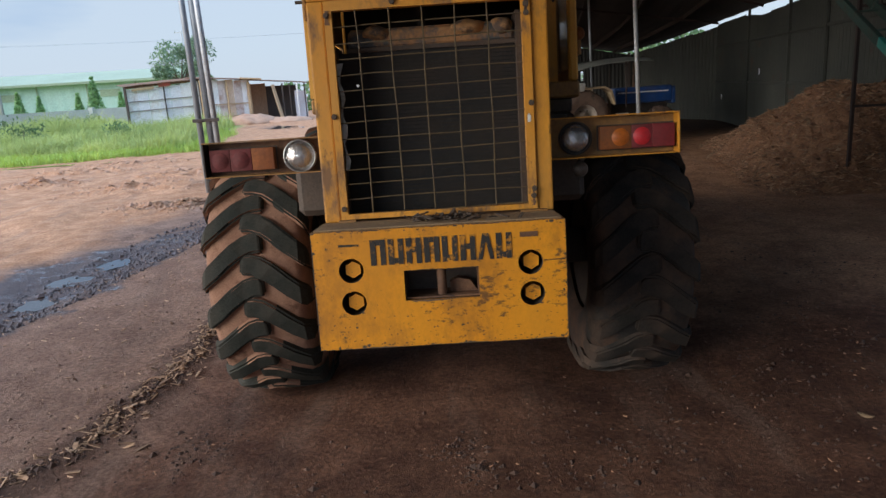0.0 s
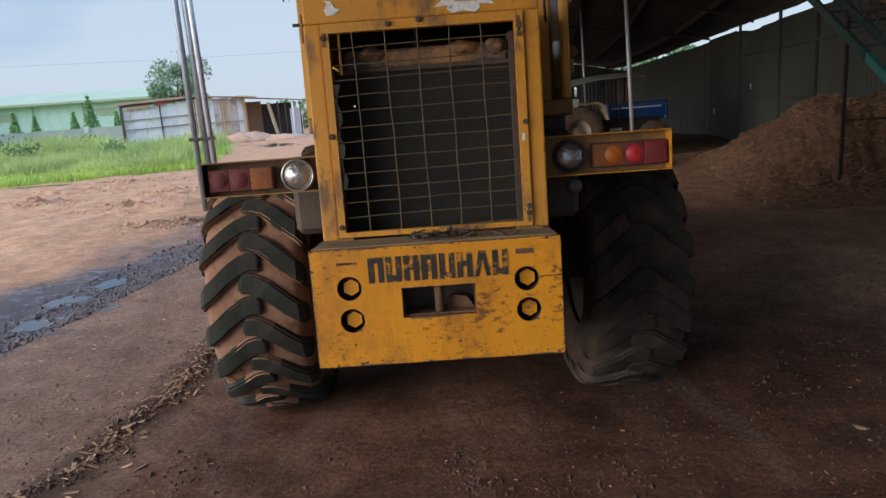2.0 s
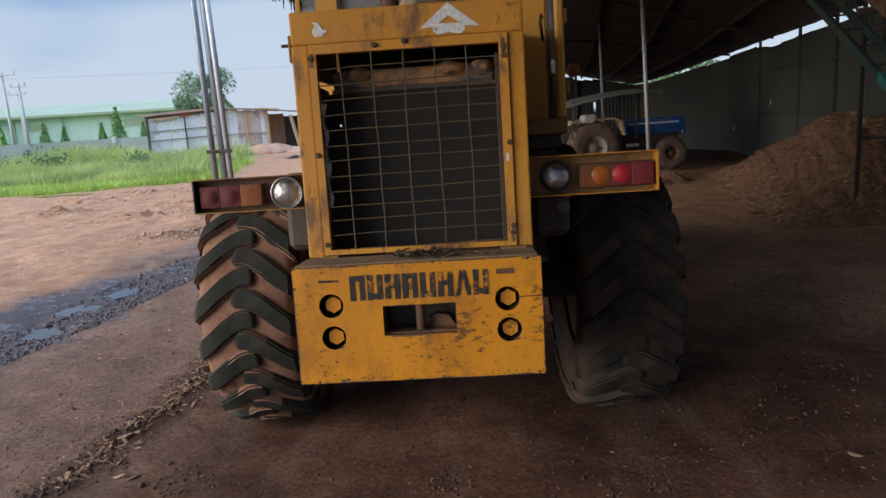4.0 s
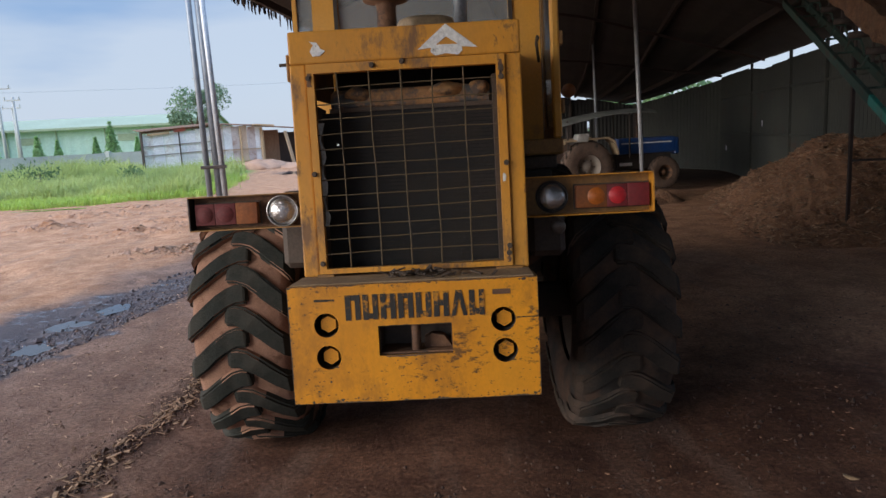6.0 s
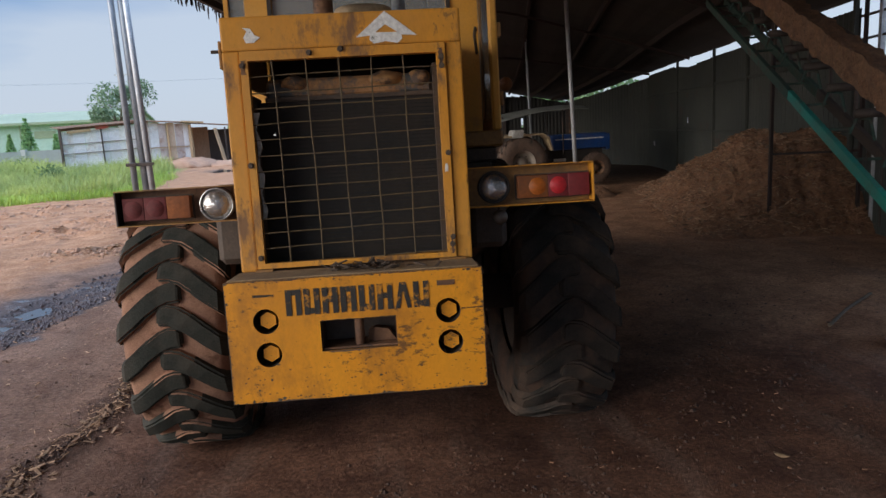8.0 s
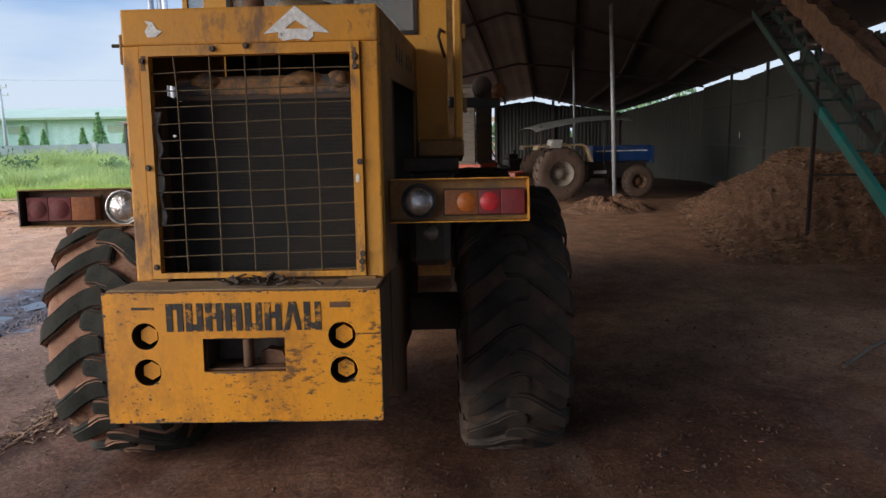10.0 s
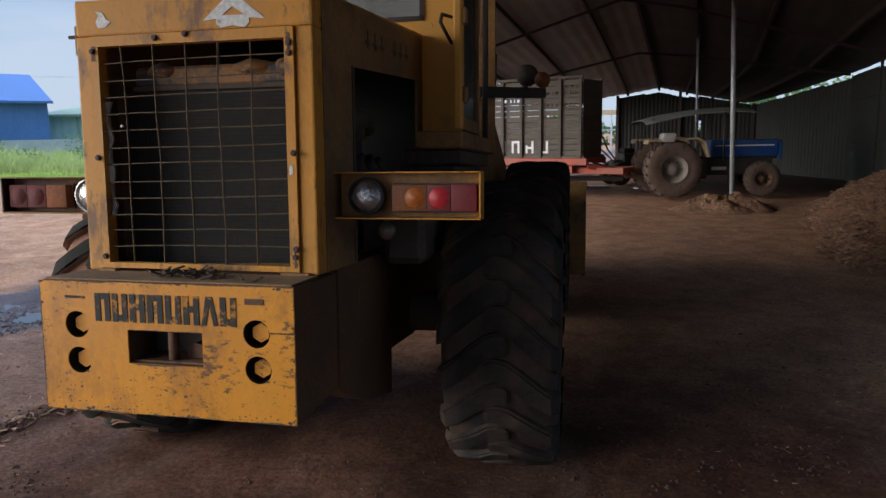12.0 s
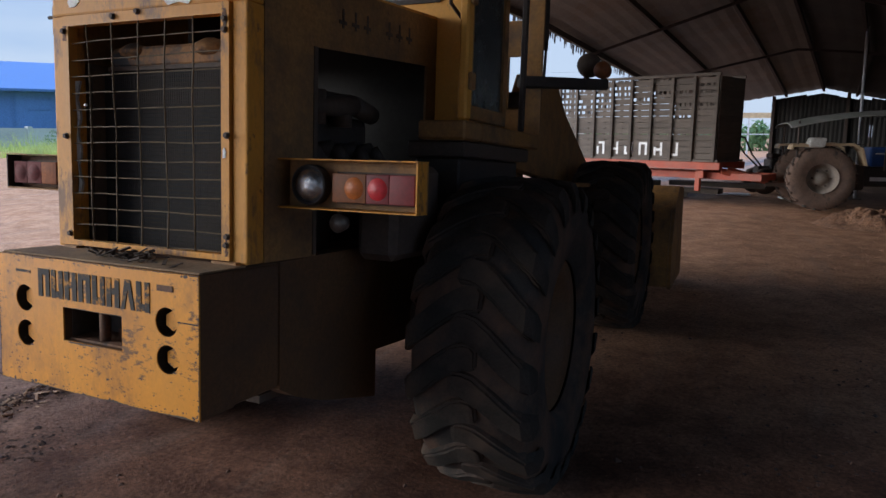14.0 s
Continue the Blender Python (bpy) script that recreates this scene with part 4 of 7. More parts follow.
    # bare worn edges of the plate
    for horizontal, fixed, a, b, inward, wmax in ((True, z0, x0, x1, 1, 0.007), (True, z1, x0, x1, -1, 0.005), (False, x0, z0, z1, 1, 0.005), (False, x1, z0, z1, -1, 0.006), (True, 0.738, -0.158, 0.135, -1, 0.008), (True, 0.858, -0.158, 0.135, 1, 0.004)):
        n = int((b - a) / 0.008)
        ts = np.linspace(a, b, n)
        w = [max(0.0006, wmax * (0.25 + noise.noise(Vector((t * 9, fixed * 5, 2))) + 0.6 * rng.random() ** 3)) for t in ts]
        outer = [(t, fixed) if horizontal else (fixed, t) for t in ts]
        inner = [(t, fixed + inward * q) if horizontal else (fixed + inward * q, t) for t, q in zip(ts, w)]
        eb = bmesh.new()
        vo, vi = [eb.verts.new((p, -0.0846, q)) for p, q in outer], [eb.verts.new((p, -0.0846, q)) for p, q in inner]
        for k in range(n - 1):
            eb.faces.new((vo[k], vo[k + 1], vi[k + 1], vi[k]))
        lp("worn_edge", eb, GRIME, "bare dark worn edge", bumper)
    # dry leaves and twigs lying on the ledge
    bm = bmesh.new()
    for i in range(46):
        x, y = rng.gauss(0.02, 0.09), rng.uniform(-0.02, 0.13)
        l, t = rng.uniform(0.02, 0.07), rng.uniform(0, 3.14)
        box(-l / 2, l / 2, -0.006, 0.006, 0, 0.004, 0, bm, m=pose(x, y, z1 + 0.008 + rng.uniform(0, 0.018), rng.uniform(-30, 30), rng.uniform(-30, 30), math.degrees(t)))
    litter = part("leaf_litter", bm, GRIME, None, "", LOADER)
    tagged(litter, "dark dry twigs and leaves lying on the counterweight", "litter", kind="stuff")


rear_bumper()


def splay(bm, s):
    """The hood widens towards the cab."""
    for v in bm.verts:
        side = s or (1 if v.co.x > 0 else -1)
        v.co.x += side * 0.058 * (v.co.y - 0.24)
    return bm


def engine_hood():
    g = 0.148
    hood = lp("hood_front", box(-0.492, 0.470, g + 0.004, 0.24, 1.9255, 2.06, 0.010, segs=2), YELLOW_FADED, "faded yellow rear hood frame")
    for xa, xb in ((-0.492, -0.424), (0.404, 0.470)):
        lp("hood_column", box(xa, xb, g + 0.004, 0.24, 1.034, 1.925, 0.008, segs=2), YELLOW_FADED, "", hood)
    # bolted grille panel
    frame_bm = plate_with_holes(-0.421, 0.401, 1.045, 1.922, g - 0.008, g + 0.03, [(-0.39, 0.366, 1.066, 1.884)], [])
    gframe = lp("grille_frame", frame_bm, YELLOW_FADED, "bolted yellow grille frame", hood)
    lp("grille_foot", box(-0.43, -0.36, g - 0.02, g + 0.02, 1.034, 1.043), YELLOW_DIRTY, "", hood)
    lp("grille_foot", box(0.33, 0.44, g - 0.02, g + 0.02, 1.034, 1.043), YELLOW_DIRTY, "", hood)
    for x, z in ((-0.412, 1.866), (0.384, 1.866), (-0.413, 1.47), (0.392, 1.478), (-0.405, 1.09), (0.388, 1.10), (-0.02, 1.914), (-0.145, 1.905), (0.384, 1.83), (0.392, 1.13)):
        b = rod((x, g - 0.020, z), (x, g - 0.006, z), 0.009, sides=6)
        rod((x, g - 0.012, z), (x, g - 0.007, z), 0.012, b, 12)
        lp("bolt", b, GRIME, "rusty bolt", gframe)
    lp("paint_fleck", prism([(0.374, 1.40), (0.386, 1.402), (0.388, 1.425), (0.381, 1.437), (0.375, 1.43)], g - 0.0105, g - 0.0082), WHITE_INK, "white paint fleck", gframe)
    prng = random.Random(9)
    for x, za, zb, w in ((0.384, 1.835, 1.90, 0.012), (-0.408, 1.83, 1.885, 0.011), (0.388, 1.06, 1.12, 0.008)):
        zs = np.linspace(za, zb, 9)
        left = [(x - w * prng.uniform(0.3, 1.2), z) for z in zs]
        right = [(x + w * prng.uniform(0.3, 1.2), z) for z in zs]
        lp("rust_patch", prism(left + right[::-1], g - 0.0092, g - 0.0081), RUST, "", gframe)
    rng = random.Random(5)
    for i, x in enumerate((-0.29, -0.157, -0.028, 0.102, 0.231)):
        pts = [(x + 0.010 * (1.5 - z) * (1 if i < 3 else 0.6) + rng.uniform(-0.003, 0.003), g + 0.001 + 0.004 * math.sin(z * 9 + i), z) for z in np.linspace(1.066, 1.886, 7)]
        lp("grille_wire", tube(pts, 0.0031, None, 6), WIRE, "", gframe)
    for j in range(13):
        z = 1.826 - 0.0632 * j
        sag = rng.uniform(-0.006, 0.006)
        pts = [(x, g + 0.006 + 0.003 * math.sin(x * 11 + j), z + sag * math.cos(x * 3) + 0.012 * x + rng.uniform(-0.002, 0.002)) for x in np.linspace(-0.39, 0.366, 6)]
        lp("grille_wire", tube(pts, 0.0026, None, 6), WIRE, "", gframe)
    # white dot added as a painted point of light on the wire
    lp("glint_dot", rod((-0.307, g - 0.008, 1.588), (-0.307, g + 0.002, 1.588), 0.005, sides=8), WHITE_PLASTIC, "small white dot painted as a glint on the wire", gframe)
    # reflecting triangle and a worn patch
    tri = bmesh.new()
    for p, q in (((0.166, 2.056), (0.047, 1.958)), ((0.166, 2.056), (0.293, 1.956))):
        d = 1 if q[0] > p[0] else -1
        prism([p, (p[0] - d * 0.0, p[1] - 0.052), (q[0] - d * 0.062, q[1] + 0.005), q], g + 0.0010, g + 0.0036, tri)
    prism([(0.104, 1.974), (0.228, 1.972), (0.232, 1.945), (0.212, 1.928), (0.165, 1.938), (0.118, 1.93), (0.1, 1.945)], g + 0.0008, g + 0.0034, tri)
    lp("triangle_mark", tri, WHITE_INK, "worn white triangle sticker", hood)
    lp("sticker", prism([(-0.40, 1.975), (-0.385, 2.0), (-0.40, 2.015), (-0.37, 2.01), (-0.355, 1.985), (-0.335, 1.975), (-0.36, 1.955), (-0.39, 1.955)], g + 0.001, g + 0.0036), WHITE_INK, "torn white sticker", hood)
    lp("hood_latch", box(-0.505, -0.4925, 0.16, 0.20, 1.86, 1.97, 0.003), YELLOW_DIRTY, "", hood)
    lp("latch_pin", rod((-0.535, 0.17, 1.93), (-0.49, 0.17, 1.93), 0.007), GRIME, "", hood)
    # radiator behind the grille
    rad = lp("radiator", box(-0.398, 0.35, 0.305, 0.40, 1.04, 1.735), FINS, "dusty dark radiator core")
    fins = bmesh.new()
    x = -0.392
    while x < 0.345:
        box(x, x + 0.0095, 0.3030, 0.3047, 1.05, 1.725, 0, fins)
        x += 0.0115
    lp("core_face", fins, FINS, "", rad)["kind"] = "stuff"
    rows = bmesh.new()
    z = 1.055
    while z < 1.72:
        box(-0.392, 0.345, 0.3008, 0.3028, z, z + 0.0045, 0, rows)
        z += 0.0165
    lp("core_tubes", rows, CORE_DUST, "rows of dusty tubes across the core", rad)["kind"] = "stuff"
    lp("top_tank", rough_up(box(-0.36, 0.355, 0.29, 0.42, 1.735, 1.835, 0.042, segs=3), 0.012, 11), TANK, "rust-stained radiator top tank", rad)
    for bx, bw in ((-0.235, 0.065), (0.16, 0.085), (0.30, 0.05)):
        bulge = bmesh.new()
        bmesh.ops.create_uvsphere(bulge, u_segments=16, v_segments=10, radius=1)
        for v in bulge.verts:
            v.co = Vector((bx + v.co.x * bw, 0.315 + v.co.y * 0.05, 1.81 + v.co.z * 0.035))
        lp("tank_bulge", rough_up(bulge, 0.014, 17), TANK_ORANGE, "orange-rust swelling on the tank", rad, True)
    lp("tank_seam", box(-0.36, 0.355, 0.29, 0.30, 1.735, 1.752), GRIME, "", rad)
    lp("side_shroud", box(-0.44, -0.4, 0.25, 0.42, 1.04, 1.76), GRIME, "", rad)
    lp("side_shroud", box(0.352, 0.39, 0.25, 0.42, 1.04, 1.86), GRIME, "", rad)
    left = [(-0.388 + 0.006 * math.sin(i), 1.25 + i * 0.036) for i in range(13)]
    right = [(-0.374 + 0.010 * math.sin(i * 1.7), 1.25 + i * 0.036) for i in range(13)]
    lp("rag", prism(left + right[::-1], 0.165, 0.175), RAG, "pale rag stuffed behind the grille", rad)
    # hood sides and top
    top = lambda y: 2.058 + 0.052 * (y - 0.15)
    for s, xa in ((1, 0.458), (-1, -0.482)):
        outer = [(0.2405, 1.034), (0.53, 1.034), (0.53, 1.835), (1.37, 1.89), (1.37, 1.034), (1.462, 1.034), (1.462, top(1.46)), (0.2405, top(0.24))]
        side = lp("hood_side", splay(prism(outer, xa, xa + 0.012, axis="X"), s), HOOD_DULL, "mottled dark yellow side panel")
        lp("panel_edge", splay(box(xa + (0.0125 if s > 0 else -0.004), xa + (0.016 if s > 0 else -0.0005), 0.505, 0.528, 1.04, 1.835), s), GRIME, "", side)
        for i in range(7):
            y = 0.66 + 0.085 * i
            if i in (3,):
                continue
            xx = xa + 0.0125 if s > 0 else xa - 0.003
            bm = box(xx, xx + 0.002, y, y + 0.05, top(y) - 0.135, top(y) - 0.12)
            box(xx, xx + 0.002, y + 0.02, y + 0.032, top(y) - 0.15, top(y) - 0.075, 0, bm)
            lp("painted_mark", splay(bm, s), GRIME, "faint dark painted mark", side)
    lp("hood_top", splay(prism([(0.2405, top(0.24) + 0.001), (1.462, top(1.46) + 0.001), (1.462, top(1.46) + 0.014), (0.2405, top(0.24) + 0.004)], -0.488, 0.468, axis="X"), 0), YELLOW_FADED, "yellow hood top")
    # the engine, dark, in the open side
    eng = lp("engine", box(-0.30, 0.28, 0.5, 1.25, 1.0, 1.62, 0.04, segs=2), DEEP, "oily black engine block")
    lp("rocker_cover", box(-0.18, 0.20, 0.6, 1.22, 1.625, 1.74, 0.03), GRIME, "", eng)
    for y in (0.62, 0.80, 0.98, 1.12):
        lp("manifold_pipe", tube([(0.27, y, 1.45), (0.37, y + 0.02, 1.47), (0.40, y + 0.06, 1.40)], 0.035, None, 10), DEEP, "", eng, True)
    lp("air_pipe", tube([(0.36, 0.58, 1.62), (0.38, 0.95, 1.66), (0.30, 1.24, 1.64)], 0.045, None, 12), GRIME, "", eng, True)
    for y in (0.70, 0.90):
        lp("filter_can", rod((0.36, y, 1.56), (0.36, y, 1.70), 0.042, sides=14), GRIME, "dirty filter can", eng, True)
    lp("inner_wall", box(-0.06, -0.045, 0.42, 1.28, 1.75, 2.05), DEEP, "", eng)
    # near-black plate added so the open engine bay stays dark
    lp("bay_dark_plate", box(-0.52, 0.52, 1.425, 1.44, 0.95, 2.11), TIN_DARK, "black plate added behind the engine", eng)
    # pre-cleaner bowl and exhaust above the hood
    bowl = lp("air_precleaner", lathe([(0.0, 2.41), (0.07, 2.405), (0.086, 2.37), (0.086, 2.312), (0.107, 2.297), (0.107, 2.275), (0.06, 2.262), (0.046, 2.25), (0.046, 2.13), (0.054, 2.125), (0.054, 2.08)], 28, "Z", at=(-0.115, 0.60, 0)), RUST, "rusty mushroom air pre-cleaner", None, True)
    lp("precleaner_clip", rod((-0.16, 0.56, 2.13), (-0.07, 0.56, 2.13), 0.008), GRIME, "", bowl)
    lp("air_filter_drum", lathe([(0.0, 2.075), (0.145, 2.075), (0.15, 2.09), (0.15, 2.205), (0.14, 2.225), (0.0, 2.23)], 32, "Z", at=(0.06, 0.85, 0)), CREAM, "cream air filter drum", None, True)
    lp("exhaust_pipe", rod((0.24, 0.95, 2.08), (0.24, 0.95, 2.75), 0.035, sides=16), GREYPIPE, "upright grey exhaust pipe", None, True)


engine_hood()


def light_box(sign):
    xa, xb = (0.482, 1.045) if sign > 0 else (-1.03, -0.504)
    z0, z1 = (1.232, 1.410) if sign > 0 else (1.243, 1.398)
    skin = YELLOW_DIRTY
    back = lp("light_box", box(xa, xb, 0.370, 0.380, z0 + 0.006, z1 - 0.006), skin, "open yellow sheet-metal box of rear lamps" if sign > 0 else "open dusty sheet-metal box of rear lamps")
    lip = YELLOW_FADED if sign > 0 else YELLOW_DIRTY
    lp("lip", box(xa, xb, 0.298, 0.380, z1 - 0.0055, z1, 0.001), lip, "", back)
    lp("lip", box(xa, xb, 0.298, 0.380, z0, z0 + 0.0055, 0.001), lip, "", back)
    e = xb if sign > 0 else xa
    lp("lip", box(min(e, e - sign * 0.006), max(e, e - sign * 0.006), 0.298, 0.3698, z0 + 0.006, z1 - 0.006), lip if sign > 0 else DEEP, "", back)
    if sign < 0:
        lp("back_lining", box(xa + 0.008, xb, 0.362, 0.3697, z0 + 0.008, z1 - 0.008), RUST, "", back)
    cx = 0.6 if sign > 0 else -0.611
    cz = 1.318
    lamp = lp("round_lamp", lathe([(0.0, 0.300), (0.025, 0.302), (0.045, 0.309), (0.060, 0.323), (0.066, 0.337)], 32, "Y", at=(cx, 0, cz)), LAMP_GLASS, "round glass reversing lamp", back, True)
    lp("lamp_ring", lathe([(0.066, 0.337), (0.066, 0.320), (0.071, 0.317), (0.073, 0.330), (0.071, 0.3615)], 32, "Y", at=(cx, 0, cz)), DEEP if sign > 0 else CHROME, "", lamp, True)
    if sign > 0:
        segs = ((0.705, 0.8405, ORANGE_LENS, "orange indicator lens"), (0.841, 0.931, RED_LENS, "red tail lens"), (0.9315, 1.028, DARKRED_LENS, "dark red stop lens"))
        za, zb = 1.262, 1.362
    else:
        segs = ((-1.005, -0.9155, DUSTY_RED, "dusty red stop lens"), (-0.915, -0.8205, DUSTY_RED, "dusty red tail lens"), (-0.82, -0.722, DUSTY_ORANGE, "dusty orange indicator lens"))
        za, zb = 1.268, 1.364
    for i, (a, b, mt, lab) in enumerate(segs):
        lp("lens", box(a, b, 0.314, 0.356, za, zb, 0.003, segs=2), mt, lab, back, True)
        if mt in (RED_LENS, ORANGE_LENS, DUSTY_RED):
            # right-hand domes have that reflected brightness put into their colour
            lp("lens_dome", lathe([(0.0, 0.304), (0.025, 0.306), (0.040, 0.315)], 24, "Y", at=((a + b) / 2 + (0.02 if mt is ORANGE_LENS else 0), 0, (za + zb) / 2)), {RED_LENS: RED_DOME, ORANGE_LENS: ORANGE_DOME}.get(mt, mt), lab, back, True)
    lp("lens_base", box(segs[0][0] - 0.006, segs[-1][1] + 0.006, 0.354, 0.3615, za - 0.006, zb + 0.006), GRIME, "", back)
    lp("bracket", box(min(0.46 * sign, xa if sign > 0 else xb), max(0.46 * sign, xa if sign > 0 else xb), 0.3805, 0.45, 1.26, 1.38), skin, "", back)
    # a small lamp hanging under the box
    if sign > 0:
        lp("work_lamp", lathe([(0.0, 0.43), (0.026, 0.433), (0.036, 0.45), (0.028, 0.49), (0.0, 0.5)], 20, "Y", at=(0.64, 0, 1.175)), LAMP_DULL, "small chrome work lamp", back, True)
        lp("lamp_bracket", rod((0.64, 0.46, 1.2), (0.64, 0.46, 1.235), 0.01), GRIME, "", back)


light_box(1)
light_box(-1)


def chassis():
    out = [(0.3205, 0.545), (0.42, 0.49), (0.60, 0.42), (1.03, 0.315), (1.03, 0.54), (1.46, 0.52), (1.9, 0.55), (2.2, 0.62), (2.2, 1.05), (0.3205, 1.03)]
    lp("frame_rail", prism(out, 0.40, 0.479, axis="X"), BROWN_DARK, "mottled dark brown frame side")
    lp("frame_rail", prism(out, -0.505, -0.415, axis="X"), BROWN_DARK, "mottled dark brown frame side")
    lp("belly_plate", box(-0.40, 0.375, 0.33, 1.06, 0.47, 0.50), GRIME)
    lp("fuel_tank", box(0.53, 0.72, 0.75, 1.18, 1.0, 1.4, 0.03), GRIME, "dark tank beside the frame")
    lp("fuel_tank", box(-0.74, -0.55, 0.75, 1.18, 1.0, 1.4, 0.03), GRIME, "dark tank beside the frame")
    lp("front_frame", box(-0.38, 0.36, 2.35, 3.9, 0.62, 1.15, 0.03), GRIME, "front half of the frame")
    lp("valve_block", box(-0.36, 0.34, 2.46, 3.1, 1.153, 1.75, 0.03), DEEP, "dark hydraulic block between the arms")
    lp("pivot", rod((0, 2.28, 0.5), (0, 2.28, 1.3), 0.09, sides=20), GRIME, "articulation joint", None, True)
    part("axle", rod((-0.9, 4.11, 0.55), (1.0, 4.11, 0.55), 0.11, sides=18), GRIME, loader, "rear axle", smooth=True)
    part("axle", rod((-0.9, 6.66, 0.58), (1.0, 6.66, 0.58), 0.11, sides=18), GRIME, loader, "front axle", smooth=True)
    part("axle_housing", lathe([(0.0, 3.86), (0.13, 3.88), (0.2, 3.98), (0.22, 4.11), (0.2, 4.24), (0.0, 4.36)], 24, "Y", at=(0.03, 0, 0.55)), GRIME, loader, "differential", smooth=True)


chassis()


LUG_MESH = {}


def tyre(cx, cy, side, w=0.53, r=0.69, muddy=False):
    prof = [(0.335, -0.40), (0.36, -0.47), (0.44, -0.50), (0.52, -0.505), (0.59, -0.49), (0.625, -0.46), (0.642, -0.40), (0.65, -0.2), (0.652, 0.0)]
    k = r / 0.69
    worn = 1.010 if muddy else 1.018             # the clean tyre has lower, worn lugs
    prof = [(a * k * (worn if a > 0.63 else 1.0), b * w) for a, b in prof]
    prof += [(a, -b) for a, b in prof[-2::-1]]
    ct = (cx, cy, 0.525 if cy < 5 else 0.575)
    body = lathe(prof, 72, "X", at=ct)
    carcass = part("tyre", body, MUD_RUBBER if muddy else RUBBER, loader, "worn lugged tyre caked with red clay" if muddy else "worn black lugged tyre", smooth=True)
    n, half = 20, w / 2
    if (1, r, muddy) not in LUG_MESH:
        for s in (-1, 1):
            lug, rings = bmesh.new(), []
            #         across, drop round the wheel, half-width, outer radius, foot radius
            for q, drop, hw, ro, ri in ((-0.060, 0.010, 0.050, r - 0.008, r - 0.045), (-0.040, 0.000, 0.070, r - 0.001, r - 0.045), (0.0, 0.000, 0.075, r, r - 0.045), (0.05, 0.025, 0.078, r, r - 0.045), (0.11, 0.085, 0.080, r, r - 0.045), (0.17, 0.155, 0.080, r - 0.004, r - 0.05),
                                        (half - 0.022, 0.235, 0.078, r - 0.016, r - 0.065), (half + 0.008, 0.270, 0.072, r - 0.055, r - 0.10), (half + 0.014, 0.300, 0.052, r - 0.125, r - 0.15)):
                ring = []
                for da, rad in ((-hw * 1.15, ri), (-hw, ro), (hw, ro), (hw * 1.15, ri)):
                    t = da - drop
                    ring.append(lug.verts.new((s * q, -rad * math.cos(t), rad * math.sin(t))))
                rings.append(ring)
            for p, q in zip(rings, rings[1:]):
                for j in range(3):
                    lug.faces.new((p[j], p[j + 1], q[j + 1], q[j]))
            lug.faces.new(rings[0])
            lug.faces.new(rings[-1][::-1])
            bmesh.ops.recalc_face_normals(lug, faces=lug.faces[:])
            bmesh.ops.bevel(lug, geom=[e for e in lug.edges if e.is_manifold and e.calc_face_angle(0) > 0.9], offset=0.011, segments=2, affect="EDGES")
            rough_up(lug, 0.007, 11, s)
            me = bpy.data.meshes.new("lug")
            lug.to_mesh(me)
            lug.free()
            me.materials.append(RUBBER_LUG if muddy else LUG_DUSTY)
            me.materials.append(MUD_RUBBER if muddy else RUBBER)
            for f in me.polygons:
                out = Vector((0, f.center.y, f.center.z)).normalized()
                f.material_index = 0 if f.normal.dot(out) > 0.30 or abs(f.normal.x) > 0.62 else 1
            LUG_MESH[s, r, muddy] = me
    for i in range(n):
        for s in (-1, 1):
            a0 = 2 * math.pi * (i + (0.36 if s < 0 else 0.866)) / n
            ob = new("lug", LUG_MESH[s, r, muddy])
            ob.parent = carcass
            ob.matrix_basis = Matrix.Translation(ct) @ Matrix.Rotation(-a0, 4, "X")
    rim = lathe([(0.0, 0.10), (0.10, 0.10), (0.11, 0.06), (0.20, 0.05), (0.25, 0.10), (0.30, 0.17), (0.335 * k, 0.20), (0.34 * k, 0.19)], 40, "X")
    if side < 0:
        rim.transform(Matrix.Scale(-1, 4, (1, 0, 0)))
        bmesh.ops.reverse_faces(rim, faces=rim.faces[:])
    for i in range(10):
        a = 2 * math.pi * i / 10
        y, z = 0.15 * math.cos(a), 0.15 * math.sin(a)
        rod((side * 0.05, y, z), (side * 0.09, y, z), 0.014, rim, 6)
    part("rim", rim, BROWN_DARK, carcass, "brown grimy steel rim", Matrix.Translation(ct), True)
    inner = lathe([(0.0, -side * 0.06), (0.2, -side * 0.06), (0.335 * k, -side * 0.19)], 32, "X")
    part("rim_back", inner, GRIME, carcass, "", Matrix.Translation(ct), True)


tyre(-0.995, 4.11, -1, r=0.735, muddy=True)
tyre(1.055, 4.08, 1, r=0.75)
tyre(-0.96, 6.66, -1, muddy=True)
tyre(1.055, 6.66, 1)


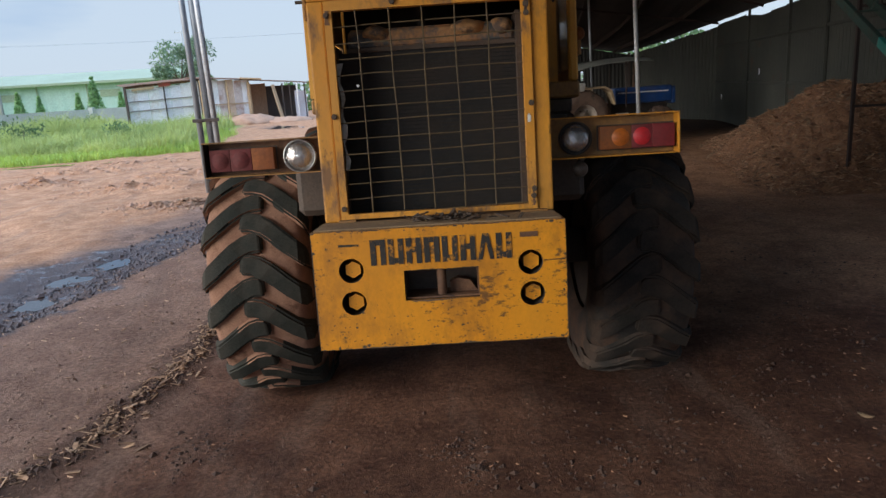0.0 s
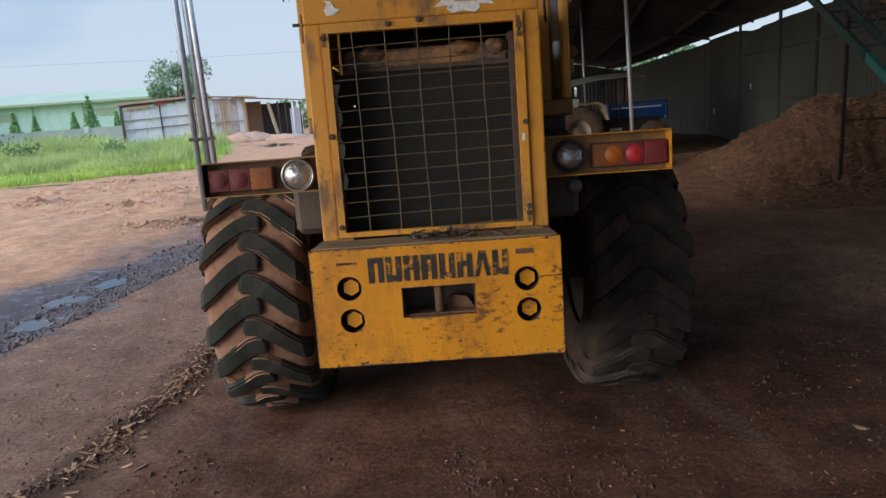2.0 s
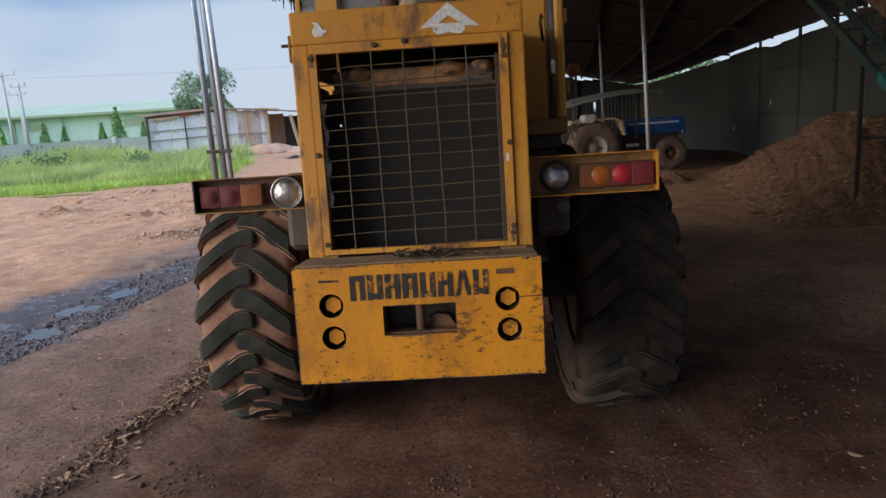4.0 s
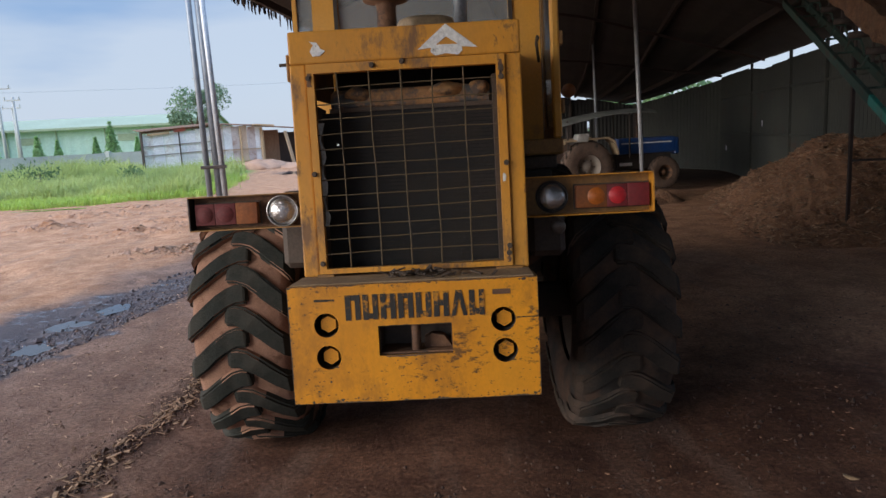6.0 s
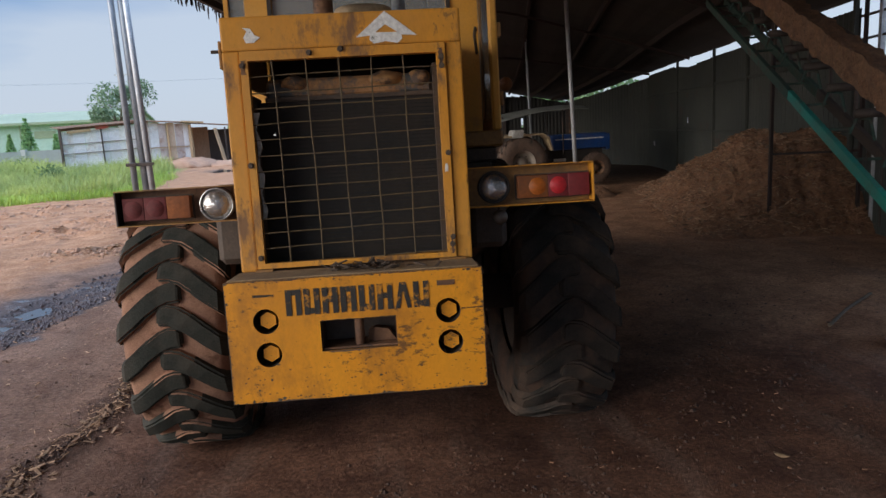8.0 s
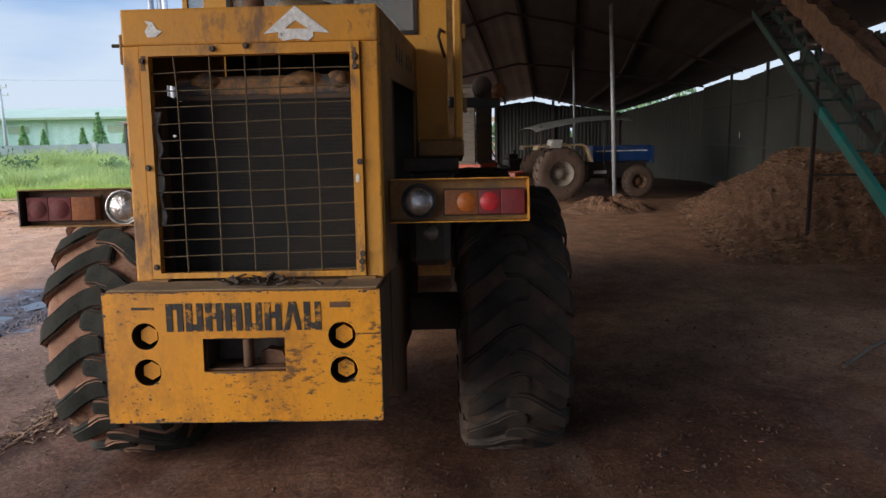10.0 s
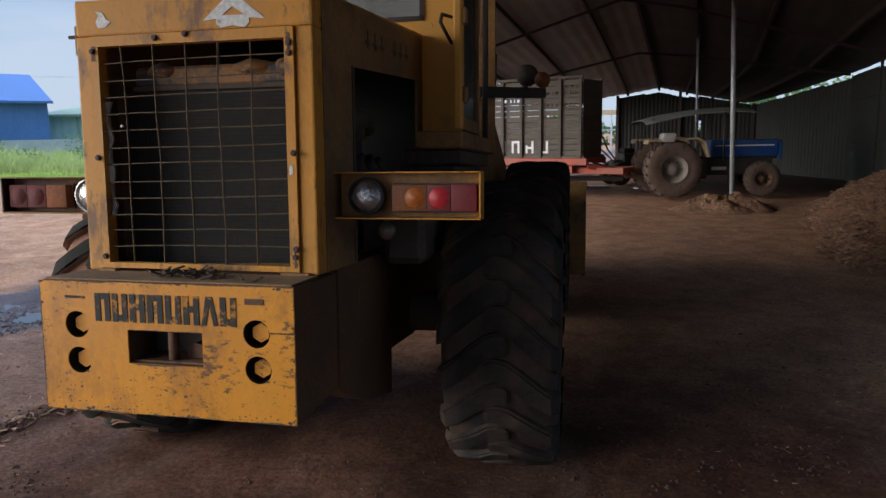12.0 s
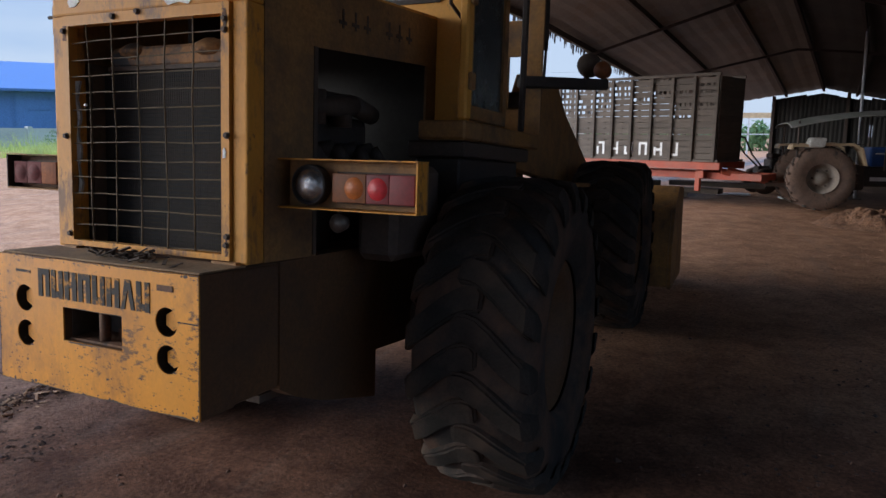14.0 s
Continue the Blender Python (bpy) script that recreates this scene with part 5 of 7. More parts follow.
def cab():
    x0, x1, y0, y1, zf, zr = -0.765, 0.80, 1.47, 2.42, 1.62, 3.05
    floor = lp("cab_floor", box(x0, x1, y0, y1, zf - 0.09, zf, 0.01), YELLOW_DIRTY, "cab floor")
    lp("sill", box(0.555, x1, 1.25, y0 - 0.002, zf - 0.09, zf, 0.01), YELLOW_DIRTY, "grimy sill beside the hood", floor)
    rear = plate_with_holes(x0, 0.714, zf + 0.003, zr - 0.08, y0, y0 + 0.03, [(-0.49, 0.529, 2.237, 2.90), (-0.74, -0.645, 2.237, 2.90)], [])
    lp("rear_wall", rear, YELLOW_CAB_BRIGHT, "yellow cab rear wall", floor)
    gl = lp("rear_window", box(-0.495, 0.534, y0 + 0.012, y0 + 0.017, 2.232, 2.905), PALE_PANE, "pale grey rear window", floor)
    gl.visible_shadow = False
    seal = [(-0.502, 2.225), (0.541, 2.225), (0.541, 2.912), (-0.502, 2.912)]
    for (a, b), (c, d) in zip(seal, seal[1:] + seal[:1]):
        lp("window_seal", box(min(a, c) - 0.012, max(a, c) + 0.012, y0 - 0.010, y0 - 0.001, min(b, d) - 0.012, max(b, d) + 0.012), DEEP, "black rubber window seal", gl)
    gl2 = lp("quarter_window", box(-0.742, -0.643, y0 + 0.012, y0 + 0.017, 2.232, 2.905), PALE_PANE, "", floor)
    gl2.visible_shadow = False
    # the corner post stands proud of the rear wall, a dark pane behind it and an open doorway further on
    post = lp("corner_post", box(0.750, x1 - 0.004, 1.262, 1.330, zf + 0.002, zr - 0.08, 0.010), YELLOW_CAB_BRIGHT, "yellow corner post with hinges", floor)
    for z in (1.80, 2.185, 2.62):
        lp("hinge", box(x1 - 0.0035, x1 + 0.018, 1.268, 1.322, z - 0.04, z + 0.04, 0.006), YELLOW_DIRTY, "", post)
    lp("grab_rail", tube([(0.70, y0 + 0.005, 2.225), (0.680, 1.335, 2.21), (0.672, 1.325, 2.17), (0.70, y0 + 0.005, 2.09)], 0.009, None, 8), GRIME, "small bent handle", floor, True)
    hang = pose(x1 - 0.01, 1.335, 0) @ Matrix(((0, 1, 0, 0), (1, 0, 0, 0), (0, 0, 1, 0), (0, 0, 0, 1)))

    def dp(name, bm, mat, label="", parent=None, smooth=False):
        bm.transform(hang @ Matrix.Translation((0, -0.03, 0)))
        bmesh.ops.recalc_face_normals(bm, faces=bm.faces[:])
        return lp(name, bm, mat, label, parent, smooth)

    side = dp("side_frame", plate_with_holes(0.0, 0.49, zf + 0.01, zr - 0.09, 0, 0.03, [(0.012, 0.43, zf + 0.075, 2.88)], []), YELLOW_DIRTY, "grimy yellow side frame", floor)
    dp("side_glass", box(0.010, 0.432, 0.012, 0.017, zf + 0.073, 2.882), DIRTY_GLASS, "dark dusty side pane", side)
    lp("front_post", box(x1 - 0.034, x1 - 0.002, 2.10, 2.135, zf + 0.003, zr - 0.08, 0.006), DEEP, "dark cab post", floor)
    lp("front_post", box(x0 + 0.002, x0 + 0.06, 2.10, 2.21, zf + 0.003, zr - 0.08, 0.006), DEEP, "dark cab post", floor)
    lp("front_wall", plate_with_holes(x0, x1, zf + 0.003, zr - 0.08, y1 - 0.004, y1 + 0.02, [(x0 + 0.08, 0.70, 2.315, 2.9), (0.585, 0.672, 1.775, 2.10)], []), YELLOW_DIRTY, "", floor)
    lp("far_side_panel", box(x0, x0 + 0.02, y0 + 0.032, 2.095, zf + 0.003, 2.14), YELLOW_DIRTY, "", floor)
    fg = lp("far_side_glass", box(x0 + 0.008, x0 + 0.013, y0 + 0.032, 2.095, 2.142, zr - 0.082), GLASS, "", floor)
    fg.visible_shadow = False
    lp("cab_roof", box(x0 - 0.06, x1 + 0.06, y0 - 0.24, y1 + 0.1, zr - 0.079, zr + 0.03, 0.03, segs=2), YELLOW_FADED, "yellow cab roof", floor)
    seat = lp("driver_seat", box(-0.25, 0.25, 1.62, 2.0, 1.63, 2.02, 0.04), DEEP, "black driver's seat", floor)
    lp("seat_back", box(-0.24, 0.24, 1.55, 1.64, 2.025, 2.6, 0.04), DEEP, "", seat)
    lp("steering_wheel", lathe([(0.17, 0.0), (0.185, 0.012), (0.2, 0.0), (0.185, -0.012), (0.17, 0.0)], 28, "Z", at=(0, 2.2, 2.25)), DEEP, "", floor, True)
    # platform, step and mirror
    lp("platform", box(0.46, 0.77, 1.331, 2.32, 1.45, 1.528, 0.008), GRIME, "grimy step platform")
    lp("under_box", box(0.50, 0.74, 1.34, 2.2, 1.06, 1.447, 0.01), DEEP)
    m = lp("mirror", box(0.75, 0.775, 2.46, 2.62, 2.16, 2.62, 0.01, segs=2), DEEP, "side mirror on a bent arm")
    lp("mirror_glass", box(0.755, 0.770, 2.456, 2.4598, 2.18, 2.60), CHROME, "", m)
    lp("mirror_arm", tube([(0.77, 2.4, 2.75), (0.76, 2.5, 2.74), (0.762, 2.52, 2.5)], 0.011, None, 8), DEEP, "", m, True)
    lp("mirror_arm", tube([(0.77, 2.4, 1.95), (0.79, 2.5, 1.98), (0.79, 2.52, 2.2)], 0.009, None, 8), DEEP, "", m, True)


cab()


def front_end():
    for s in (-1, 1):
        x = 0.42 * s - 0.01
        lp("loader_tower", prism([(2.35, 1.15), (3.35, 1.15), (3.15, 1.45), (2.75, 1.98), (2.45, 2.05)], x - 0.045, x + 0.045, axis="X", bevel=0.006), HOOD_DULL, "worn yellow lift-arm tower")
        xx = 0.56 * s - 0.005
        arm = lp("lift_arm", prism([(2.55, 1.42), (2.62, 1.80), (2.80, 2.05), (3.46, 2.08), (3.78, 1.86), (4.65, 1.48), (5.15, 0.95), (5.25, 0.42), (5.05, 0.36), (4.7, 0.92), (4.2, 1.2), (3.3, 1.35)], xx - 0.05, xx + 0.05, axis="X", bevel=0.006), YELLOW_DIRTY, "worn yellow lift arm")
        lp("lift_ram", rod((xx, 2.75, 1.0), (xx, 3.8, 1.25), 0.055, sides=16), CHROME, "", arm, True)
        lp("pin", rod((xx - 0.07, 2.62, 1.86), (xx + 0.07, 2.62, 1.86), 0.05, sides=16), GRIME, "", arm, True)
    # lamp bracket reaching out beside the cab
    br = lp("lamp_arm", beam((0.70, 2.30, 1.93), (1.08, 2.95, 1.985), 0.07, 0.07, bevel=0.01), DEEP, "dark lamp bracket")
    lamp = lp("head_lamp", lathe([(0.0, 2.86), (0.046, 2.865), (0.073, 2.90), (0.080, 2.95), (0.075, 2.99), (0.0, 3.01)], 28, "Y", at=(0.965, 0, 2.115)), GRIME, "round dark work lamp", br, True)
    lp("lamp_foot", rod((0.955, 2.93, 1.98), (0.955, 2.93, 2.04), 0.02), GRIME, "", lamp)
    lp("indicator", lathe([(0.0, 2.74), (0.04, 2.75), (0.055, 2.79), (0.05, 2.86), (0.0, 2.88)], 22, "Y", at=(1.085, 0, 2.06)), ORANGE_LENS, "amber indicator lamp", br, True)
    lp("hose", tube([(0.5, 2.3, 1.62), (0.56, 2.6, 1.45), (0.58, 2.9, 1.5), (0.54, 3.2, 1.35)], 0.018, None, 8), DEEP, "", None, True)
    lp("front_fender", box(0.66, 0.93, 2.95, 3.35, 1.30, 1.33, 0.008), YELLOW_DIRTY, "")
    # bucket with its back to us
    out = [(7.35, 0.10), (7.30, 0.45), (7.42, 0.80), (7.75, 1.0), (8.25, 0.96), (8.32, 0.90), (7.85, 0.86), (7.55, 0.70), (7.46, 0.42), (7.52, 0.16), (8.5, 0.06), (8.5, 0.02)]
    bucket = part("bucket", prism(out, -1.46, 1.46, axis="X"), YELLOW_DIRTY, loader, "worn yellow bucket resting on the ground")
    for x in (-1.49, 1.462):
        part("bucket_side", prism([(7.36, 0.08), (7.32, 0.46), (7.44, 0.82), (7.76, 1.0), (8.26, 0.96), (8.48, 0.04)], x, x + 0.028, axis="X"), YELLOW_DIRTY, bucket, "grimy yellow bucket side plate")
    for i in range(7):
        x = -1.3 + i * 0.43
        part("bucket_tooth", prism([(8.45, 0.0), (8.68, 0.01), (8.45, 0.10)], x, x + 0.09, axis="X"), GRIME, bucket)


front_end()

# ---- the tractor and its trailer ----


def canopy_sheet():
    """A thin arched sheet with drooping edges, sagging between its posts."""
    bm = bmesh.new()
    grid = []
    for i in range(19):
        x = -0.68 + 2.5 * i / 18
        row = []
        for j in range(9):
            y = -0.74 + 1.48 * j / 8
            z = 1.88 + 0.10 * (x + 0.68) - 0.10 * (y / 0.74) ** 4 - 0.025 * math.cos((x + 0.68) * 2.5) - 0.06 * ((x - 0.55) / 1.25) ** 4 + 0.02 * noise.noise(Vector((x * 2, y * 2, 1)))
            row.append(bm.verts.new((x, y, z)))
        grid.append(row)
    for a, b in zip(grid, grid[1:]):
        for j in range(8):
            bm.faces.new((a[j], a[j + 1], b[j + 1], b[j]))
    ret = bmesh.ops.extrude_face_region(bm, geom=bm.faces[:])
    bmesh.ops.translate(bm, verts=[v for v in ret["geom"] if isinstance(v, bmesh.types.BMVert)], vec=(0, 0, 0.02))
    bmesh.ops.recalc_face_normals(bm, faces=bm.faces[:])
    return bm


def small_tractor():
    tr = empty("tractor", "old blue farm tractor with a sheet canopy and cream fenders", "tractor", (4.2, 16.4, 0))
    M = pose(3.31, 16.38, 0.05, 0, 0, 10) @ Matrix.Diagonal((0.915, 0.915, 0.915, 1))          # axle middle; forward along local x

    def tp(name, bm, mat, label="", parent=None, smooth=False):
        return part(name, bm, mat, parent or tr, label, M, smooth)

    def wheel(x, y, r, w, rim_mat, s):
        prof = [(r * 0.45, -0.40), (r * 0.66, -0.5), (r * 0.9, -0.5), (r * 0.96, -0.38), (r * 0.97, 0.0)]
        prof = [(a, b * w) for a, b in prof]
        prof += [(a, -b) for a, b in prof[-2::-1]]
        t = tp("wheel", lathe(prof, 48, "Y", at=(x, y, r)), TRACTOR_TYRE, "dusty tractor tyre", None, True)
        lug = bmesh.new()
        n = 20
        for i in range(n):
            for q in (-1, 1):
                a = 2 * math.pi * (i + (0.5 if q > 0 else 0)) / n
                p0 = (x + r * 0.965 * math.cos(a), y, r + r * 0.965 * math.sin(a))
                a2 = a + 0.2
                p1 = (x + r * 0.95 * math.cos(a2), y + q * w * 0.46, r + r * 0.95 * math.sin(a2))
                rod(p0, p1, r * 0.042, lug, 5)
        tagged(tp("tread", lug, RUBBER, "", t), kind="stuff")
        tp("rim", lathe([(0.0, -0.02), (r * 0.16, -0.03), (r * 0.2, 0.02), (r * 0.32, 0.05), (r * 0.40, -0.04), (r * 0.46, -w * 0.4)], 32, "Y", at=(x, y + s * w * 0.1, r)), rim_mat, "pale steel rim" if rim_mat is DUSTY_STEEL else "rusty red rim", t, True)
        for i in range(6):
            a = i * math.pi / 3
            tp("wheel_nut", rod((x + r * 0.26 * math.cos(a), y - 0.05 + s * w * 0.1, r + r * 0.26 * math.sin(a)), (x + r * 0.26 * math.cos(a), y + s * w * 0.1, r + r * 0.26 * math.sin(a)), 0.02, sides=6), GRIME, "", t)

    wheel(0.0, -0.58, 0.68, 0.34, DUSTY_STEEL, -1)
    wheel(0.0, 0.58, 0.68, 0.34, DUSTY_STEEL, 1)
    wheel(2.12, -0.52, 0.42, 0.22, RUST, -1)
    wheel(2.12, 0.52, 0.42, 0.22, RUST, 1)
    for y in (-0.78, 0.43):
        out = [(-0.66, 1.28), (-0.62, 1.37), (0.52, 1.41), (0.70, 1.30), (0.80, 0.96), (0.76, 0.95), (0.66, 1.26), (0.50, 1.365), (-0.60, 1.325), (-0.62, 1.27)]
        tp("fender", prism(out, y, y + 0.35), CREAM, "dusty cream fender")
    hood = tp("hood", box(1.0, 2.62, -0.24, 0.24, 0.92, 1.33, 0.05, segs=2), BLUE, "dusty blue engine hood")
    tp("hood_stripe", box(1.1, 2.5, -0.243, -0.239, 1.18, 1.21), WHITE_TIN, "white side stripe", hood)
    tp("nose", box(2.6, 2.72, -0.22, 0.22, 0.86, 1.30, 0.03), BLUE, "", hood)
    tp("engine", box(0.9, 2.5, -0.2, 0.2, 0.5, 0.93, 0.03), DEEP, "black engine and gearbox")
    tp("transmission", box(-0.3, 0.95, -0.24, 0.24, 0.42, 0.95, 0.04), GRIME, "")
    tp("plate", box(1.05, 1.4, -0.215, -0.205, 0.62, 0.70), WHITE_PLASTIC, "small white plate")
    tp("front_axle", rod((2.12, -0.5, 0.42), (2.12, 0.5, 0.42), 0.06), GRIME, "", None, True)
    tp("rear_axle", rod((0, -0.6, 0.68), (0, 0.6, 0.68), 0.11, sides=14), GRIME, "", None, True)
    seat = tp("seat", box(-0.1, 0.3, -0.22, 0.22, 1.0, 1.1, 0.03), DEEP, "black seat")
    tp("seat_back", box(-0.16, -0.1, -0.22, 0.22, 1.105, 1.36, 0.02), DEEP, "", seat)
    tp("steering_wheel", lathe([(0.16, 1.38), (0.175, 1.39), (0.19, 1.38), (0.175, 1.37), (0.16, 1.38)], 24, "Z", at=(0.78, 0, 0)), DEEP, "", None, True)
    tp("steering_column", rod((0.95, 0, 0.95), (0.78, 0, 1.38), 0.02), DEEP)
    tp("exhaust", rod((1.6, -0.1, 1.3), (1.6, -0.1, 1.95), 0.03), RUST, "", None, True)
    can = tp("canopy", canopy_sheet(), CANOPY, "sagging sheet canopy")
    for x, y in ((-0.5, -0.62), (-0.5, 0.62), (1.2, -0.5), (1.2, 0.5)):
        tp("canopy_post", rod((x, y, 0.85), (x, y, 1.84 + 0.10 * (x + 0.68)), 0.022), DARKSTEEL, "", can)
    tp("hitch", box(-0.95, -0.3, -0.06, 0.06, 0.45, 0.53), GRIME, "")
    tp("bundle", rough_up(box(-0.32, -0.02, -0.82, -0.5, 1.30, 1.52, 0.05, segs=2), 0.05, 5), RAG, "pale bundle on the fender")


small_tractor()


def trailer():
    tr = empty("trailer", "high-sided slatted trailer with a red-orange chassis", "trailer", (1.6, 16.0, 0))
    a = 158.0
    M = pose(1.5, 15.9, -0.03, 0, 0, a)            # local x runs along the near side, y < 0 is away
    L, W, NB = 4.4, 1.25, 9

    def tp(name, bm, mat, label="", parent=None, smooth=False):
        return part(name, bm, mat, parent or tr, label, M, smooth)

    tp("chassis", box(-0.1, L, -0.12, 0.0, 0.80, 0.95, 0.008), ORANGE, "red-orange chassis beam")
    tp("chassis", box(-0.1, L, -W, -W + 0.12, 0.80, 0.95, 0.008), ORANGE, "red-orange chassis beam")
    tp("floor", box(-0.05, L, -W, 0.0, 0.953, 1.0), OLDWOOD, "")
    for a, b in (((1.62, 16.05, 0.75), (2.50, 16.25, 0.55)), ((1.75, 16.6, 0.75), (2.50, 16.28, 0.55))):
        part("drawbar", beam(a, b, 0.12, 0.12, bevel=0.006), ORANGE, tr, "red-orange drawbar")
    for x in (0.25,):
        tp("cross_beam", box(x, x + 0.1, -W + 0.05, -0.05, 0.62, 0.78, 0.006), ORANGE, "")
    tp("lower_beam", box(-0.85, 3.3, -0.34, -0.24, 0.60, 0.74, 0.006), ORANGE, "dusty red lower frame beam")
    tp("lower_beam", box(-0.85, 3.3, -W + 0.24, -W + 0.34, 0.60, 0.74, 0.006), ORANGE, "dusty red lower frame beam")
    tp("cross_beam", box(-0.85, -0.75, -W + 0.345, -0.345, 0.61, 0.73, 0.006), ORANGE, "")
    tp("leg", box(0.35, 0.45, -0.2, -0.1, 0.35, 0.79, 0.006), ORANGE, "support leg")
    rng = random.Random(8)
    rows = 13
    for side, y in (("near", -0.03), ("far", -W + 0.03)):
        for i in range(NB + 1):
            x = 0.02 + i * (L - 0.1) / NB
            tp("post", box(x, x + 0.07, y - 0.01, y + 0.05, 0.955, 2.68, 0.006), OLDWOOD, "grey timber post")
        for j in range(rows):
            for b in range(NB):
                x0 = 0.02 + b * (L - 0.1) / NB + 0.07
                x1 = 0.02 + (b + 1) * (L - 0.1) / NB
                broken = (j > 9 and rng.random() < (0.9 if b > 3 else 0.25)) or (j in (7, 8, 9) and rng.random() < (0.6 if b > 4 else 0.08)) or (b == 1 and j > 5 and rng.random() < 0.4)
                if side == "far" and j > 6 and b > 1:
                    continue
                z = 1.005 + j * 0.128
                h = 0.128 - (0.012 if not broken else 0.068)
                tp("slat", box(x0 - 0.02, x1 + 0.02, y - 0.033, y - 0.012, z, z + h), OLDWOOD)
                if broken and side == "near":
                    for f in (0.22, 0.5, 0.78):
                        xl = x0 + (x1 - x0) * (f + rng.uniform(-0.06, 0.06))
                        tp("lath", box(xl, xl + rng.uniform(0.03, 0.09), y - 0.045, y - 0.034, z + h - 0.02, z + 0.13), OLDWOOD)
        tp("top_rail", box(0, L, y - 0.012, y + 0.04, 2.682, 2.74, 0.006), OLDWOOD, "")
    for j in range(rows):
        z = 1.005 + j * 0.128
        tp("end_slat", box(0.0, 0.02, -W + 0.05, -0.07, z, z + 0.1275), OLDWOOD)
    # painted registration as plain bars
    for i in range(6):
        x = 0.02 + (i + 2.27) * (L - 0.1) / 12
        bm = box(x, x + 0.05, -0.0418, -0.036, 1.06, 1.34)
        box(x + 0.05, x + 0.15, -0.0418, -0.036, (1.06, 1.16, 1.29)[i % 3], (1.11, 1.21, 1.34)[i % 3], 0, bm)
        box(x + 0.15, x + 0.20, -0.0418, -0.036, 1.06, 1.34 - 0.1 * (i % 2), 0, bm)
        tp("painted_bar", bm, WHITE_INK, "white painted bar")
    for x in (3.4, 4.4):
        for y in (-0.2, -W + 0.2):
            t = tp("wheel", lathe([(0.22, -0.1), (0.36, -0.12), (0.42, -0.1), (0.43, 0.0), (0.42, 0.1), (0.36, 0.12), (0.22, 0.1)], 32, "Y", at=(x, y, 0.43)), RUBBER, "dark trailer tyre", None, True)
            tp("rim", lathe([(0.0, 0.03), (0.15, 0.04), (0.23, 0.1)], 24, "Y", at=(x, y, 0.43)), WHITE_TIN, "", t, True)


trailer()


def hand_tractor():
    """A small two-wheeled tiller standing dark in the open bay."""
    th = empty("hand_tractor", "dark two-wheeled hand tractor standing by the open bay", "tiller", (2.45, 20.3, 0))
    M = pose(2.45, 20.3, 0, 0, 0, 25)

    def hp(name, bm, mat, label="", parent=None, smooth=False):
        return part(name, bm, mat, parent or th, label, M, smooth)

    for y in (-0.3, 0.3):
        w = hp("wheel", lathe([(0.14, -0.07), (0.28, -0.08), (0.32, -0.05), (0.33, 0.0), (0.32, 0.05), (0.28, 0.08), (0.14, 0.07)], 28, "Y", at=(0, y, 0.33)), RUBBER, "dusty lugged tyre", None, True)
        hp("rim", lathe([(0.0, 0.02), (0.1, 0.03), (0.15, 0.06)], 20, "Y", at=(0, y, 0.33)), RUST, "", w, True)
    hp("gearbox", box(-0.15, 0.2, -0.15, 0.15, 0.3, 0.7, 0.04), DEEP)
    engine = hp("engine", box(0.15, 0.62, -0.2, 0.2, 0.5, 0.88, 0.03), DEEP, "black single-cylinder engine")
    hp("fuel_tank", box(0.18, 0.5, -0.16, 0.16, 0.885, 1.02, 0.04, segs=2), NEAR_BLACK_STEEL, "", engine)
    hp("air_cleaner", rod((0.5, 0.1, 0.88), (0.5, 0.1, 1.12), 0.06), DEEP, "", engine, True)
    for y in (-0.2, 0.2):
        hp("handlebar", tube([(0.0, y * 0.5, 0.65), (-0.35, y, 1.0), (-0.6, y * 1.4, 1.42), (-0.85, y * 1.4, 1.45)], 0.022, None, 8), DARKSTEEL, "", None, True)
    hp("cross_bar", rod((-0.6, -0.28, 1.42), (-0.6, 0.28, 1.42), 0.018), DARKSTEEL)


hand_tractor()


def loose_sheet(x, y, l, w, turn):
    bm = rough_up(box(-l / 2, l / 2, -w / 2, w / 2, 0.01, 0.05, 0.005), 0.01, 5)
    tagged(part("white_board", bm, WHITE_PLASTIC, m=pose(x, y, ground_height(x, y), 0, 0, turn)), "white board lying on the soil", "board", "boards on the ground")


def timber_stack():
    """Old dark planks and offcuts lying in the shade under and behind the trailer."""
    # stack added to keep the gap under the trailer dark
    rng = random.Random(31)
    for i in range(14):
        x, y, l = rng.uniform(-1.6, 1.6), rng.uniform(17.9, 18.7), rng.uniform(1.0, 2.2)
        z = 0.0 if i < 5 else 0.13 if i < 10 else 0.26
        bm = box(-l / 2, l / 2, -0.09, 0.09, 0.0, 0.12, 0.01)
        ob = part("plank", rough_up(bm, 0.008, 4, i), OLDWOOD, m=pose(x, y if z == 0 else 18.3 + rng.uniform(-0.25, 0.25), z, 0, 0, rng.uniform(-18, 5)))
        tagged(ob, "dark weathered plank in a low stack on the soil", "plank", "stacked planks")


timber_stack()
loose_sheet(1.85, 19.2, 0.75, 0.33, 14)
loose_sheet(2.97, 18.72, 0.22, 0.2, 30)

# ---- conveyor beside the chip heap ----


